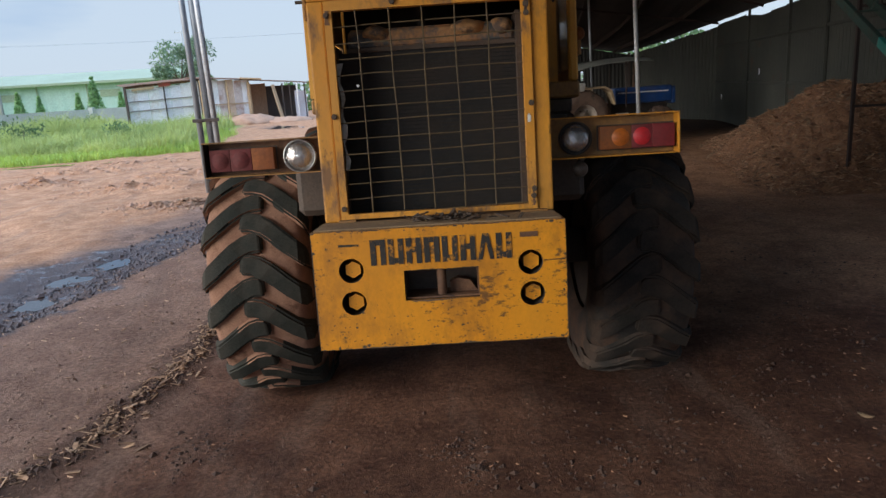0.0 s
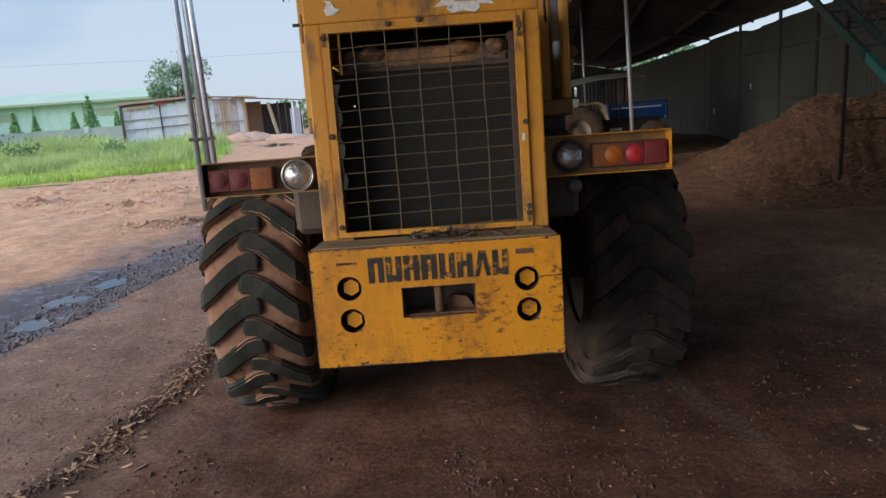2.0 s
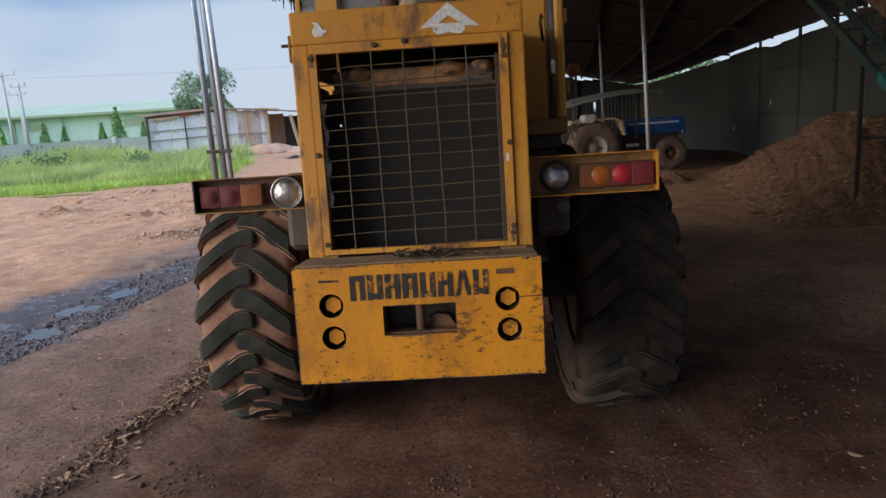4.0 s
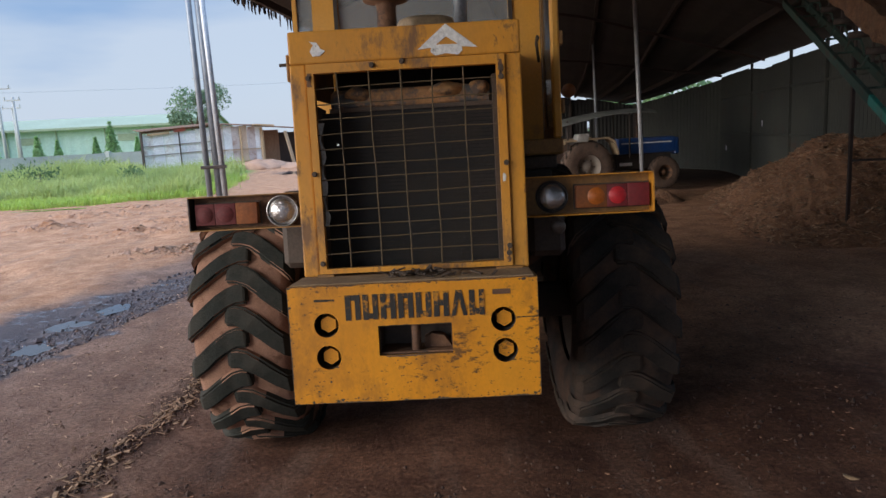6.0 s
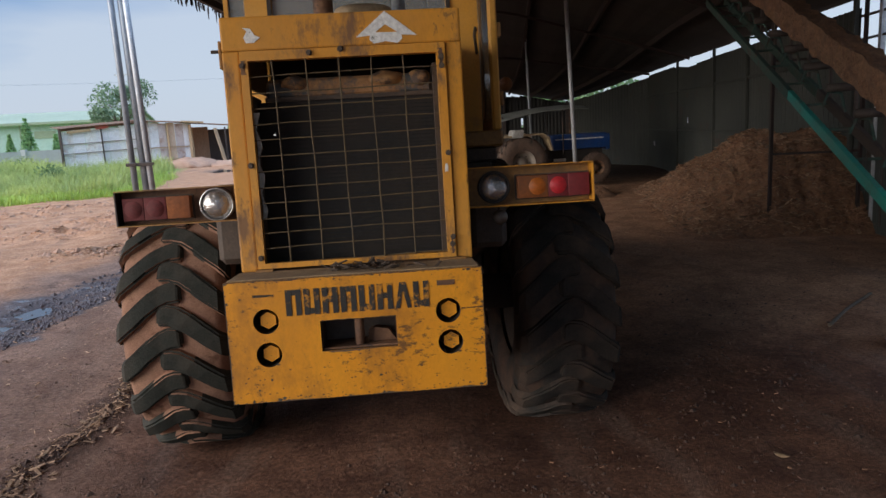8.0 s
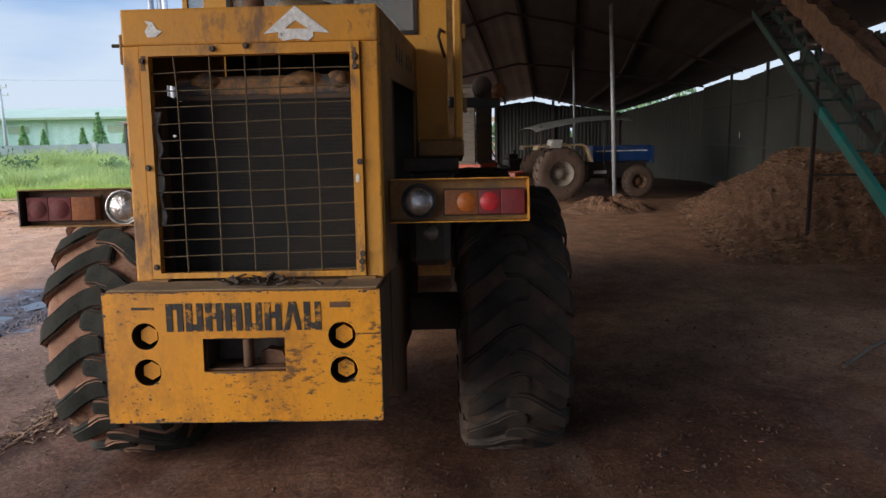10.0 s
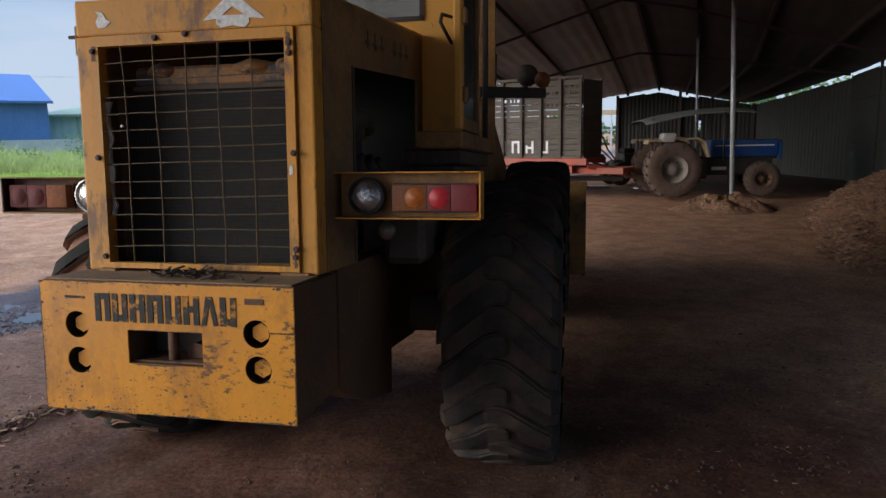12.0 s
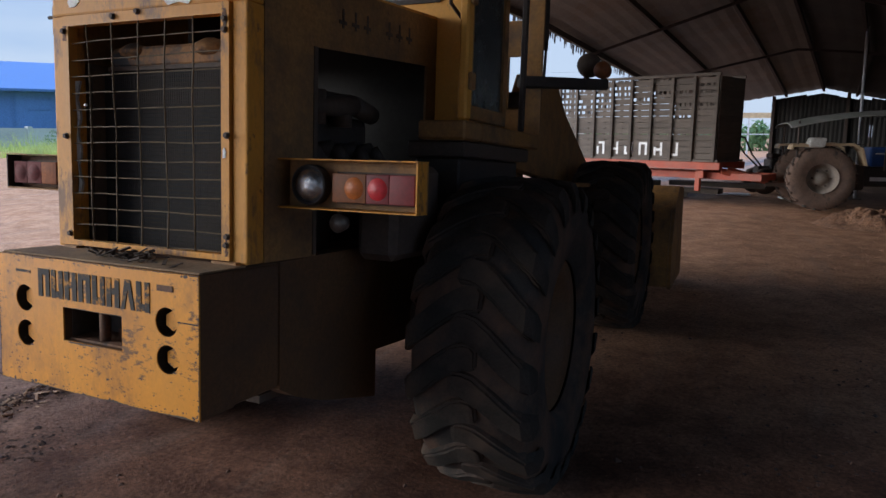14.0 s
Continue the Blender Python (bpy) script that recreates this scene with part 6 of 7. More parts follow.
def conveyor():
    cv = empty("conveyor", "teal inclined belt conveyor carrying wood chips", "conveyor", (3.2, 3.2, 0))
    d = Vector((0.88, 3.08, 1.15))
    A = Vector((3.13, 2.94, 0.38))
    B = A + d * 2.5
    side = Vector((d.y, -d.x, 0)).normalized()
    up = Vector((0.0, 0.0, 0.70))
    J = A + d * 1.15
    for s in (0.0, 0.26):
        part("stringer", beam(A + side * s, J + side * s, 0.045, 0.095, bevel=0.006), DARKSTEEL if s else TEAL, cv, "" if s else "teal steel channel")
        part("upper_stringer", beam(J + side * s, B + side * s, 0.048, 0.10, bevel=0.006), TEAL_DULL, cv, "dust-dulled teal upper channel")
    board = beam(A + side * -0.01 + up, B + side * -0.01 + up, 0.03, 0.24)
    bmesh.ops.subdivide_edges(board, edges=[e for e in board.edges if e.calc_length() > 2], cuts=90, use_grid_fill=True)
    bmesh.ops.subdivide_edges(board, edges=[e for e in board.edges if 0.2 < e.calc_length() < 0.3], cuts=4, use_grid_fill=True)
    part("belt_side", rough_up(rough_up(board, 0.03, 4), 0.012, 17), CHIP_PILE, cv, "chip-caked belt side board")
    part("belt_side", beam(A + side * 0.27 + up, B + side * 0.27 + up, 0.03, 0.055, bevel=0.004), DARKSTEEL, cv)
    part("belt", beam(A + side * 0.13 + up * 0.93, B + side * 0.13 + up * 0.93, 0.24, 0.02), DEEP, cv, "dark rubber belt")
    bm = beam(A + side * 0.13 + up * 1.05, B + side * 0.13 + up * 1.05, 0.20, 0.06)
    bmesh.ops.subdivide_edges(bm, edges=[e for e in bm.edges if e.calc_length() > 2], cuts=70, use_grid_fill=True)
    bmesh.ops.subdivide_edges(bm, edges=[e for e in bm.edges if e.calc_length() > 0.2], cuts=3, use_grid_fill=True)
    part("chip_load", rough_up(rough_up(bm, 0.035, 5), 0.022, 17), CHIP_PILE, cv, "wood chips on the belt")
    n = 13
    for i in range(n):
        p = A + d * 2.5 * ((i + 0.5) / n)
        part("bracket", beam(p + side * 0.26 + Vector((0, 0, 0.06)), p + side * 0.26 + up * 0.9, 0.025, 0.025), DARKSTEEL, cv)
        part("rung", beam(p + side * 0.026, p + side * 0.234, 0.03, 0.022), TEAL_DULL, cv, "dull teal rung between the channels")
        part("roller", rod(p + side * 0.03 + up * 0.5, p + side * 0.24 + up * 0.5, 0.035, sides=12), DARKSTEEL, cv, smooth=True)
        q = p + Vector((0, 0, 0.2))
        part("hook", tube([q, q + side * 0.06 + Vector((0, 0.02, 0.12)), q + side * 0.16 + Vector((0, 0.03, 0.10)), q + side * 0.2 + Vector((0, 0.03, -0.06))], 0.012, None, 6), TEAL_DULL, cv)
    for f in (0.03,):
        p = A + d * 2.5 * f
        for s in (0.0, 0.26):
            part("leg", beam((p + side * s).to_tuple()[:2] + (-0.16,), p + side * s, 0.05, 0.05), DARKSTEEL, cv)
    part("foot_frame", box(3.1, 3.45, 2.85, 3.2, -0.16, 0.30, 0.02), TEAL, cv, "teal foot of the conveyor")
    part("drive_drum", rod((3.14, 2.98, 0.45), (3.40, 2.91, 0.45), 0.12, sides=24), DARKSTEEL, cv, smooth=True)


conveyor()


def rack():
    rk = empty("steel_rack", "dark rusty steel posts with a cross bar", "rack", (5.36, 8.84, 0))
    for x, y in ((5.36, 8.84), (6.44, 8.57)):
        part("post", box(x - 0.02, x + 0.02, y - 0.02, y + 0.02, -0.16, 2.9), NEAR_BLACK_STEEL, rk)
    for z in (0.98, 2.2):
        part("cross_bar", beam((5.36, 8.84, z), (6.44, 8.57, z), 0.03, 0.03), NEAR_BLACK_STEEL, rk)


rack()


def sack():
    bm = bmesh.new()
    bmesh.ops.create_cube(bm, size=1)
    bmesh.ops.subdivide_edges(bm, edges=bm.edges[:], cuts=5, use_grid_fill=True)
    for v in bm.verts:
        v.co = Vector((v.co.x * 0.24 * (1 - 0.25 * v.co.z), v.co.y * 0.16 * (1 - 0.3 * v.co.z), (v.co.z + 0.5) * 0.34))
    th = part("sack", rough_up(bm, 0.02, 9), BAG_BLUE, None, "", pose(3.85, 4.42, -0.15, 0, 0, -15), True)
    tagged(th, "crumpled blue and white printed sack standing on the soil", "sack")
    lid = bmesh.new()
    bmesh.ops.create_uvsphere(lid, u_segments=14, v_segments=8, radius=0.1)
    for v in lid.verts:
        v.co = Vector((v.co.x * 1.15, v.co.y * 0.9, v.co.z * 0.6 + 0.39))
    part("sack_top", rough_up(lid, 0.02, 9), TEAL, th, "teal folded top", pose(3.85, 4.42, -0.15, 0, 0, -15), True)
    bm = box(-0.10, 0.10, -0.088, -0.075, 0.24, 0.275, 0.004)
    part("sack_band", rough_up(bm, 0.008, 9), BAG_YELLOW, th, "", pose(3.85, 4.42, -0.15, 0, 0, -15))


sack()


def stick():
    bm = tube([(3.55, 4.90, -0.13), (3.95, 5.25, -0.115), (4.46, 5.65, -0.12)], 0.014, None, 6)
    tagged(part("stick", bm, BARK), "dark stick lying on the soil", "stick")


stick()


def heap_height(x, y):
    """A long heap thrown up along the closed side of the shed."""
    q = SHED_M.inverted() @ Vector((x, y, 0))
    along = float(np.interp(q.y, (9.3, 10.2, 11.2, 12.3, 13.8, 16.6), (0.0, 1.22, 1.30, 1.08, 0.68, 0.0)))
    foot = 2.72 + 0.25 * noise.noise(Vector((0, q.y * 0.8, 2)))
    f = min(1.0, max(0.0, (q.x - foot) / 1.25))
    h = along * (0.25 * f + 0.75 * f * f * (3 - 2 * f)) ** 0.85
    h += (0.17 * noise.noise(Vector((x * 1.6, y * 1.6, 3))) + 0.11 * noise.noise(Vector((x * 4, y * 4, 1)))) * min(1, h * 3)
    return h + 0.06 * noise.noise(Vector((x * 11, y * 11, 1))) * min(1, max(0.0, h) * 4)


def chip_heap():
    bm = bmesh.new()
    nx, ny = 80, 220
    grid = []
    for j in range(ny + 1):
        row = []
        for i in range(nx + 1):
            p = SHED_M @ Vector((2.3 + 2.68 * i / nx, 8.0 + 9.0 * j / ny, 0))
            row.append(bm.verts.new((p.x, p.y, heap_height(p.x, p.y) - 0.12)))
        grid.append(row)
    for j in range(ny):
        for i in range(nx):
            bm.faces.new((grid[j][i], grid[j][i + 1], grid[j + 1][i + 1], grid[j + 1][i]))
    tagged(part("chip_heap", bm, CHIP_PILE), "tall heap of reddish-brown wood chips and bark", "heap")
    return grid


chip_heap()


def scatter(name, label, count, place, size, mat, seed):
    """Loose flat chips, one joined mesh."""
    rng = random.Random(seed)
    verts, faces = [], []
    for _ in range(count):
        x, y, z = place(rng)
        l = size[0] + (size[1] - size[0]) * rng.random() ** 2
        w, t = l * rng.uniform(0.10, 0.36), rng.uniform(0.002, 0.005)
        m = pose(x, y, z + t, rng.uniform(-25, 25), rng.uniform(-25, 25), rng.uniform(0, 360))
        b = len(verts)
        for p in ((-l, -w, 0), (l, -w * 0.7, 0), (l * 0.9, w, 0), (-l * 0.8, w * 0.8, 0), (-l, -w, t), (l, -w * 0.7, t), (l * 0.9, w, t), (-l * 0.8, w * 0.8, t)):
            verts.append((m @ Vector(p)).to_tuple())
        faces += [tuple(b + i for i in f) for f in ((4, 5, 6, 7), (0, 1, 5, 4), (1, 2, 6, 5), (2, 3, 7, 6), (3, 0, 4, 7))]
    me = bpy.data.meshes.new(name)
    me.from_pydata(verts, [], faces)
    me.materials.append(mat)
    tagged(new(name, me), label, "wood chips", kind="stuff")


def on_line(rng):
    u = rng.uniform(1.2, 6.2)
    v = swept_line(u) + rng.gauss(0, 0.05) * (2.4 if rng.random() < 0.3 else 1)
    p = SHED_M @ Vector((v, u, 0))
    return p.x, p.y, ground_height(p.x, p.y)


def on_floor(rng):
    x, y = rng.uniform(-2.2, 5.5), rng.uniform(0.9, 9)
    return x, y, ground_height(x, y)


def on_lane(rng):
    p = SHED_M @ Vector((rng.uniform(-5.0, -2.3), rng.uniform(1.2, 9.0), 0))
    return p.x, p.y, ground_height(p.x, p.y)


def on_yard(rng):
    hx, hy, a, b, h = rng.choice(HUMMOCKS)
    x, y = rng.gauss(hx, a * 0.6), rng.gauss(hy, b * 0.7)
    return x, y, ground_height(x, y)


def by_pipes(rng):
    x, y = rng.gauss(-4.2, 0.4), rng.gauss(11.1, 0.22)
    return x, y, ground_height(x, y)


def on_mud(rng):
    p = SHED_M @ Vector((-4.36 - 0.9 * rng.random() ** 1.7, rng.uniform(3.6, 11.5), 0))
    return p.x, p.y, ground_height(p.x, p.y)


def on_heap(rng):
    while True:
        p = SHED_M @ Vector((rng.uniform(2.5, 4.95), 8.2 + 8.4 * rng.random() ** 1.3, 0))
        h = heap_height(p.x, p.y)
        if h > 0.03:
            return p.x, p.y, h - 0.115


def by_heap(rng):
    p = SHED_M @ Vector((rng.gauss(2.4, 0.5), rng.gauss(10.5, 2.0), 0))
    return p.x, p.y, max(ground_height(p.x, p.y), heap_height(p.x, p.y) - 0.115)


scatter("chip_litter", "pale and dark chips swept into a line on the soil", 1000, on_line, (0.006, 0.045), CHIP_SWEPT, 1)
scatter("chip_litter", "loose wood chips trodden into the soil", 260, on_floor, (0.004, 0.016), CHIP_RED, 2)
scatter("chip_litter", "bark scraps scattered over the clay yard", 1900, on_yard, (0.012, 0.06), CHIP_YARD, 3)
scatter("chip_litter", "pale chips heaped at the foot of the pipes", 800, by_pipes, (0.012, 0.06), CHIP_SWEPT, 31)
scatter("chip_litter", "loose chips over the heap", 11000, on_heap, (0.02, 0.085), CHIP_RED, 4)
scatter("chip_litter", "pale fresh chips over the heap", 5000, on_heap, (0.02, 0.1), CHIP_SWEPT, 6)
scatter("chip_litter", "chips spilled beside the heap", 900, by_heap, (0.01, 0.04), CHIP_RED, 5)


def clods(label, count, place, size, mat, seed):
    """Crumbs of trodden soil, one joined mesh."""
    rng = random.Random(seed)
    verts, faces = [], []
    for _ in range(count):
        x, y, z = place(rng)
        r = rng.uniform(*size) * (1.8 if rng.random() < 0.08 else 1)
        b = len(verts)
        for p in ((1, 0, 0), (0, 1, 0), (-1, 0, 0), (0, -1, 0), (0, 0, 0.8), (0, 0, -0.8)):
            verts.append((x + r * p[0] * rng.uniform(0.6, 1.3), y + r * p[1] * rng.uniform(0.6, 1.3), z + r * p[2] * rng.uniform(0.5, 1.0)))
        faces += [(b + i, b + (i + 1) % 4, b + 4) for i in range(4)] + [(b + (i + 1) % 4, b + i, b + 5) for i in range(4)]
    me = bpy.data.meshes.new("soil_crumbs")
    me.from_pydata(verts, [], faces)
    me.materials.append(mat)
    tagged(new("soil_crumbs", me), label, "soil", kind="stuff")


CLUMPS = [(0.01, 2.98, 0.07), (0.10, 2.75, 0.06), (0.5, 2.6, 0.15), (0.9, 2.9, 0.2), (1.5, 3.3, 0.25), (-1.3, 3.1, 0.15), (2.0, 3.6, 0.3), (2.4, 4.6, 0.35), (-0.6, 2.4, 0.2), (3.0, 5.6, 0.5), (1.8, 2.6, 0.2), (2.7, 3.9, 0.3)]


def in_clumps(rng):
    cx, cy, r = rng.choice(CLUMPS)
    x, y = rng.gauss(cx, r), rng.gauss(cy, r)
    return x, y, ground_height(x, y)


clods("crumbs of dark soil trodden loose", 2600, on_floor, (0.003, 0.011), CLOD, 21)
clods("brown crumbs pressed into the muddy lane", 2400, on_lane, (0.003, 0.014), CLOD_BROWN, 26)
scatter("chip_litter", "scraps of bark along the muddy lane", 520, on_lane, (0.004, 0.022), CHIP_SWEPT, 27)
clods("dark soil crumbs among the swept chips", 1500, on_line, (0.004, 0.016), CLOD, 22)
clods("reddish clods scattered over the clay yard", 1300, on_yard, (0.012, 0.05), CLAYHEAP, 25)
clods("churned lumps of wet black mud along the drip line", 2600, on_mud, (0.007, 0.028), MUD_WET, 28)
clods("clumps of dark crumbs on the floor", 900, in_clumps, (0.004, 0.016), CLOD, 23)
scatter("chip_litter", "small clusters of pale chips on the floor", 170, in_clumps, (0.004, 0.014), CHIP_RED, 24)


def dirt_mound(cx, cy, r, top):
    """A loose mound of soil and chips thrown up round the pole."""
    n = 46
    bm = bmesh.new()
    grid = []
    for j in range(n + 1):
        row = []
        for i in range(n + 1):
            x, y = cx + r * (2 * i / n - 1), cy + r * (2 * j / n - 1)
            f = max(0.0, 1 - math.hypot((x - cx) / r, (y - cy) / r))
            h = top * f ** 0.9 * (1 + 0.9 * noise.noise(Vector((x * 2.3, y * 2.3, 6)))) + 0.07 * f * noise.noise(Vector((x * 8, y * 8, 3))) + 0.05 * f * noise.noise(Vector((x * 19, y * 19, 3)))
            row.append(bm.verts.new((x, y, ground_height(x, y) - 0.03 + h * 1.1)))
        grid.append(row)
    for a, b in zip(grid, grid[1:]):
        for i in range(n):
            bm.faces.new((a[i], a[i + 1], b[i + 1], b[i]))
    tagged(part("dirt_mound", bm, CHIP_PILE), "loose mound of brown soil and chips round the pole's foot", "mound")


dirt_mound(4.2, 14.55, 1.05, 0.34)


def dry_leaf():
    bm = bmesh.new()
    ring = [bm.verts.new((0.038 * math.cos(t), 0.016 * math.sin(t) * (1 - 0.3 * math.cos(t)), 0.006 * math.cos(2 * t))) for t in np.linspace(0, 2 * math.pi, 13)[:-1]]
    top = bm.faces.new(ring)
    ret = bmesh.ops.extrude_face_region(bm, geom=[top])
    bmesh.ops.translate(bm, verts=[v for v in ret["geom"] if isinstance(v, bmesh.types.BMVert)], vec=(0, 0, 0.002))
    tagged(part("dry_leaf", bm, DUSTTOP, m=pose(2.03, 3.05, ground_height(2.03, 3.05) + 0.008, 4, 6, -35)), "single pale dry leaf lying on the soil", "leaf")


dry_leaf()

# ---- beyond the shed: yard, grass, sheds, factory halls ----


def grass_field():
    rng = random.Random(11)
    for name, mat, count, label in (("grass", GRASS, 20000, "tall bright green wild grass along the yard"), ("grass", GRASS_PALE, 12000, "short yellow-green grass at the edge of the clay")):
        verts, faces = [], []
        pale = mat is GRASS_PALE
        for _ in range(count):
            u = 18.5 + (13 if pale else 36) * rng.random() ** 1.4 + (0 if pale else 3)
            edge = -11.6 - (u - 21) * 0.38 if u > 21 else -11.6 - (21 - u) * 1.5
            v = edge - abs(rng.gauss(0, 1)) * (3 + u * 0.42) - (0 if pale else 1.0)
            q = SHED_M @ Vector((v, u, 0))
            x, y = q.x, q.y
            lump = max(0.0, 0.35 + noise.noise(Vector((x * 0.16, y * 0.16, 0))) + 0.5 * noise.noise(Vector((x * 0.5, y * 0.5, 4))))
            h = rng.uniform(0.10, 0.30) * (0.5 + lump) if pale else rng.uniform(0.3, 0.75) * (0.4 + 1.4 * lump) * (1.05 if u > 28 else 1.0)
            for _b in range(8):
                a = rng.uniform(0, 6.28)
                w = rng.uniform(0.004, 0.012) * (1 + y / 45)
                bx, by = x + rng.gauss(0, 0.2), y + rng.gauss(0, 0.2)
                hh = h * rng.uniform(0.4, 1.2)
                lean = rng.uniform(0.2, 1.0) * hh
                dx, dy = math.cos(a) * w, math.sin(a) * w
                lx, ly = -math.sin(a) * lean, math.cos(a) * lean
                b = len(verts)
                verts += [(bx - dx, by - dy, 0), (bx + dx, by + dy, 0), (bx + dx * 0.7 + lx * 0.4, by + dy * 0.7 + ly * 0.4, hh * 0.62), (bx - dx * 0.7 + lx * 0.4, by - dy * 0.7 + ly * 0.4, hh * 0.62),
                          (bx + lx, by + ly, hh)]
                faces += [(b, b + 1, b + 2, b + 3), (b + 3, b + 2, b + 4)]
        me = bpy.data.meshes.new("grass")
        me.from_pydata(verts, [], faces)
        me.materials.append(mat)
        tagged(new(name, me), label, "grass", kind="stuff")


grass_field()


def leaf_cloud(centres, count, size, seed):
    rng = random.Random(seed)
    verts, faces = [], []
    for _ in range(count):
        cx, cy, cz, r = rng.choice(centres)
        while True:
            p = Vector((rng.uniform(-1, 1), rng.uniform(-1, 1), rng.uniform(-1, 1)))
            if 0.3 < p.length < 1:
                break
        c = Vector((cx, cy, cz)) + p * r
        u = Vector((rng.gauss(0, 1), rng.gauss(0, 1), rng.gauss(0, 1))).normalized()
        v = u.cross(Vector((rng.gauss(0, 1), rng.gauss(0, 1), rng.gauss(0, 1)))).normalized()
        s = size * rng.uniform(0.6, 1.4)
        b = len(verts)
        verts += [(c - u * s).to_tuple(), (c + v * s * 0.45).to_tuple(), (c + u * s).to_tuple(), (c - v * s * 0.45).to_tuple()]
        faces.append((b, b + 1, b + 2, b + 3))
    me = bpy.data.meshes.new("crown")
    me.from_pydata(verts, [], faces)
    bm = bmesh.new()
    bm.from_mesh(me)
    bpy.data.meshes.remove(me)
    return bm


def broad_tree(x, y, h, spread, seed):
    rng = random.Random(seed)
    tr = empty("tree", "broadleaf tree with an uneven open crown", "tree", (x, y, 0), "trees beyond the yard")
    bm = rod((x, y, 0), (x + 0.1, y, h * 0.55), 0.22, None, 10, 0.13)
    cs = []
    for i in range(11):
        a = rng.uniform(0, 6.28)
        d = spread * rng.uniform(0.25, 0.95)
        z = h * rng.uniform(0.52, 0.95)
        p = (x + d * math.cos(a), y + d * math.sin(a), z)
        rod((x + 0.05, y, h * rng.uniform(0.3, 0.52)), p, 0.07, bm, 6, 0.02)
        cs.append((*p, spread * rng.uniform(0.22, 0.42)))
    part("trunk", bm, BARK, tr)
    part("crown", leaf_cloud(cs, 3600, 0.13, seed), LEAF_HAZY, tr)


def cone_tree(x, y, h, seed):
    rng = random.Random(seed)
    tr = empty("tree", "slender young conical tree", "tree", (x, y, 0), "young trees along the wall")
    part("trunk", rod((x, y, 0), (x, y, h * 0.9), 0.07, None, 8, 0.02), BARK, tr)
    cs = [(x, y, h * (0.25 + 0.75 * i / 8), h * 0.21 * (1.06 - i / 8)) for i in range(9)]
    part("crown", leaf_cloud(cs, 1200, 0.17, seed), LEAF_PALE, tr)


broad_tree(-19.9, 56.0, 6.5, 2.75, 24)
for i, (x, y, h) in enumerate(((-31.6, 65.7, 4.4), (-35.7, 63.7, 2.9), (-32.9, 65.2, 3.0), (-29.6, 66.7, 2.9), (-37.1, 62.9, 3.3), (-40.5, 62, 3.2), (-43.5, 60, 3.0), (-48.5, 47.5, 3.6), (-52, 48, 3.2))):
    cone_tree(x, y, h, 30 + i)


def shrub(x, y, r, seed):
    rng = random.Random(seed)
    cs = [(x + rng.gauss(0, r * 0.5), y + rng.gauss(0, r * 0.4), r * rng.uniform(0.2, 0.75), r * rng.uniform(0.3, 0.55)) for _ in range(6)]
    th = empty("shrub", "loose green shrub among the grass", "shrub", (x, y, 0), "shrubs in the grass")
    part("crown", leaf_cloud(cs, 420, 0.10, seed), LEAF, th)
    part("stem", rod((x, y, 0), (x, y, r * 0.6), 0.03, None, 6, 0.01), BARK, th)


for i, (x, y, r) in enumerate(((-19.5, 33, 1.3), (-24.5, 36, 1.6), (-29, 40, 1.6), (-33.5, 44, 1.9), (-22.5, 42, 1.3), (-37, 38, 1.7), (-17.5, 38, 0.9), (-27, 31, 1.1), (-32, 34, 1.2), (-41, 44, 1.6), (-46, 38, 1.8))):
    shrub(x, y, r, 60 + i)


def boundary_wall():
    w = empty("boundary_wall", "grey stained concrete boundary wall", "wall", (-35, 58, 0), kind="structure")
    pts = [(-12.3, 66.9), (-21.1, 64.2), (-29.9, 61.2), (-38.7, 56.3), (-45.8, 48.4), (-51, 38.7), (-54.6, 28.2), (-58, 15.8)]
    for a, b in zip(pts, pts[1:]):
        part("wall_panel", beam((a[0], a[1], 0.8), (b[0], b[1], 0.8), 0.2, 1.6), CONCRETE, w)
        part("wall_post", box(a[0] - 0.2, a[0] + 0.2, a[1] - 0.2, a[1] + 0.2, 0, 1.74, 0.02), CONCRETE, w)


boundary_wall()


def hall(name, label, origin, turn, length, depth, eave, ridge, wall_mat, roof_mat, doors=0):
    h = empty(name, label, "factory hall", origin, "factory halls")
    M = pose(*origin, 0, 0, turn)

    def hp(nm, bm, mat, lab="", parent=None):
        return part(nm, bm, mat, parent or h, lab, M)

    hp("wall", sheet((0, 0, 0), (length, 0, 0), (0, 0, eave), int(length / 1.2), 0.02), wall_mat)
    hp("wall", box(0, length, 0.3, depth, 0, eave - 0.1), wall_mat)
    hp("gable", prism([(0.3, eave - 0.1), (depth, eave - 0.1), (depth / 2, ridge)], 0, 0.2, axis="X"), wall_mat)
    hp("gable", prism([(0.3, eave - 0.1), (depth, eave - 0.1), (depth / 2, ridge)], length - 0.2, length, axis="X"), wall_mat)
    hp("roof", prism([(-0.8, eave - 0.15), (depth / 2, ridge), (depth + 0.8, eave - 0.15), (depth + 0.8, eave + 0.05), (depth / 2, ridge + 0.2), (-0.8, eave + 0.05)], -0.5, length + 0.5, axis="X"), roof_mat)
    hp("gutter", box(-0.5, length + 0.5, -1.0, -0.8, eave - 0.2, eave + 0.1), roof_mat)
    n = int(length / 6)
    for i in range(1, n):
        x = i * length / n
        hp("downpipe", box(x - 0.08, x + 0.08, -0.18, -0.06, 0, eave), roof_mat)
        if i % 2:
            hp("vent_panel", box(x + 1.5, x + 4.0, -0.09, -0.06, eave * 0.62, eave * 0.8), roof_mat)


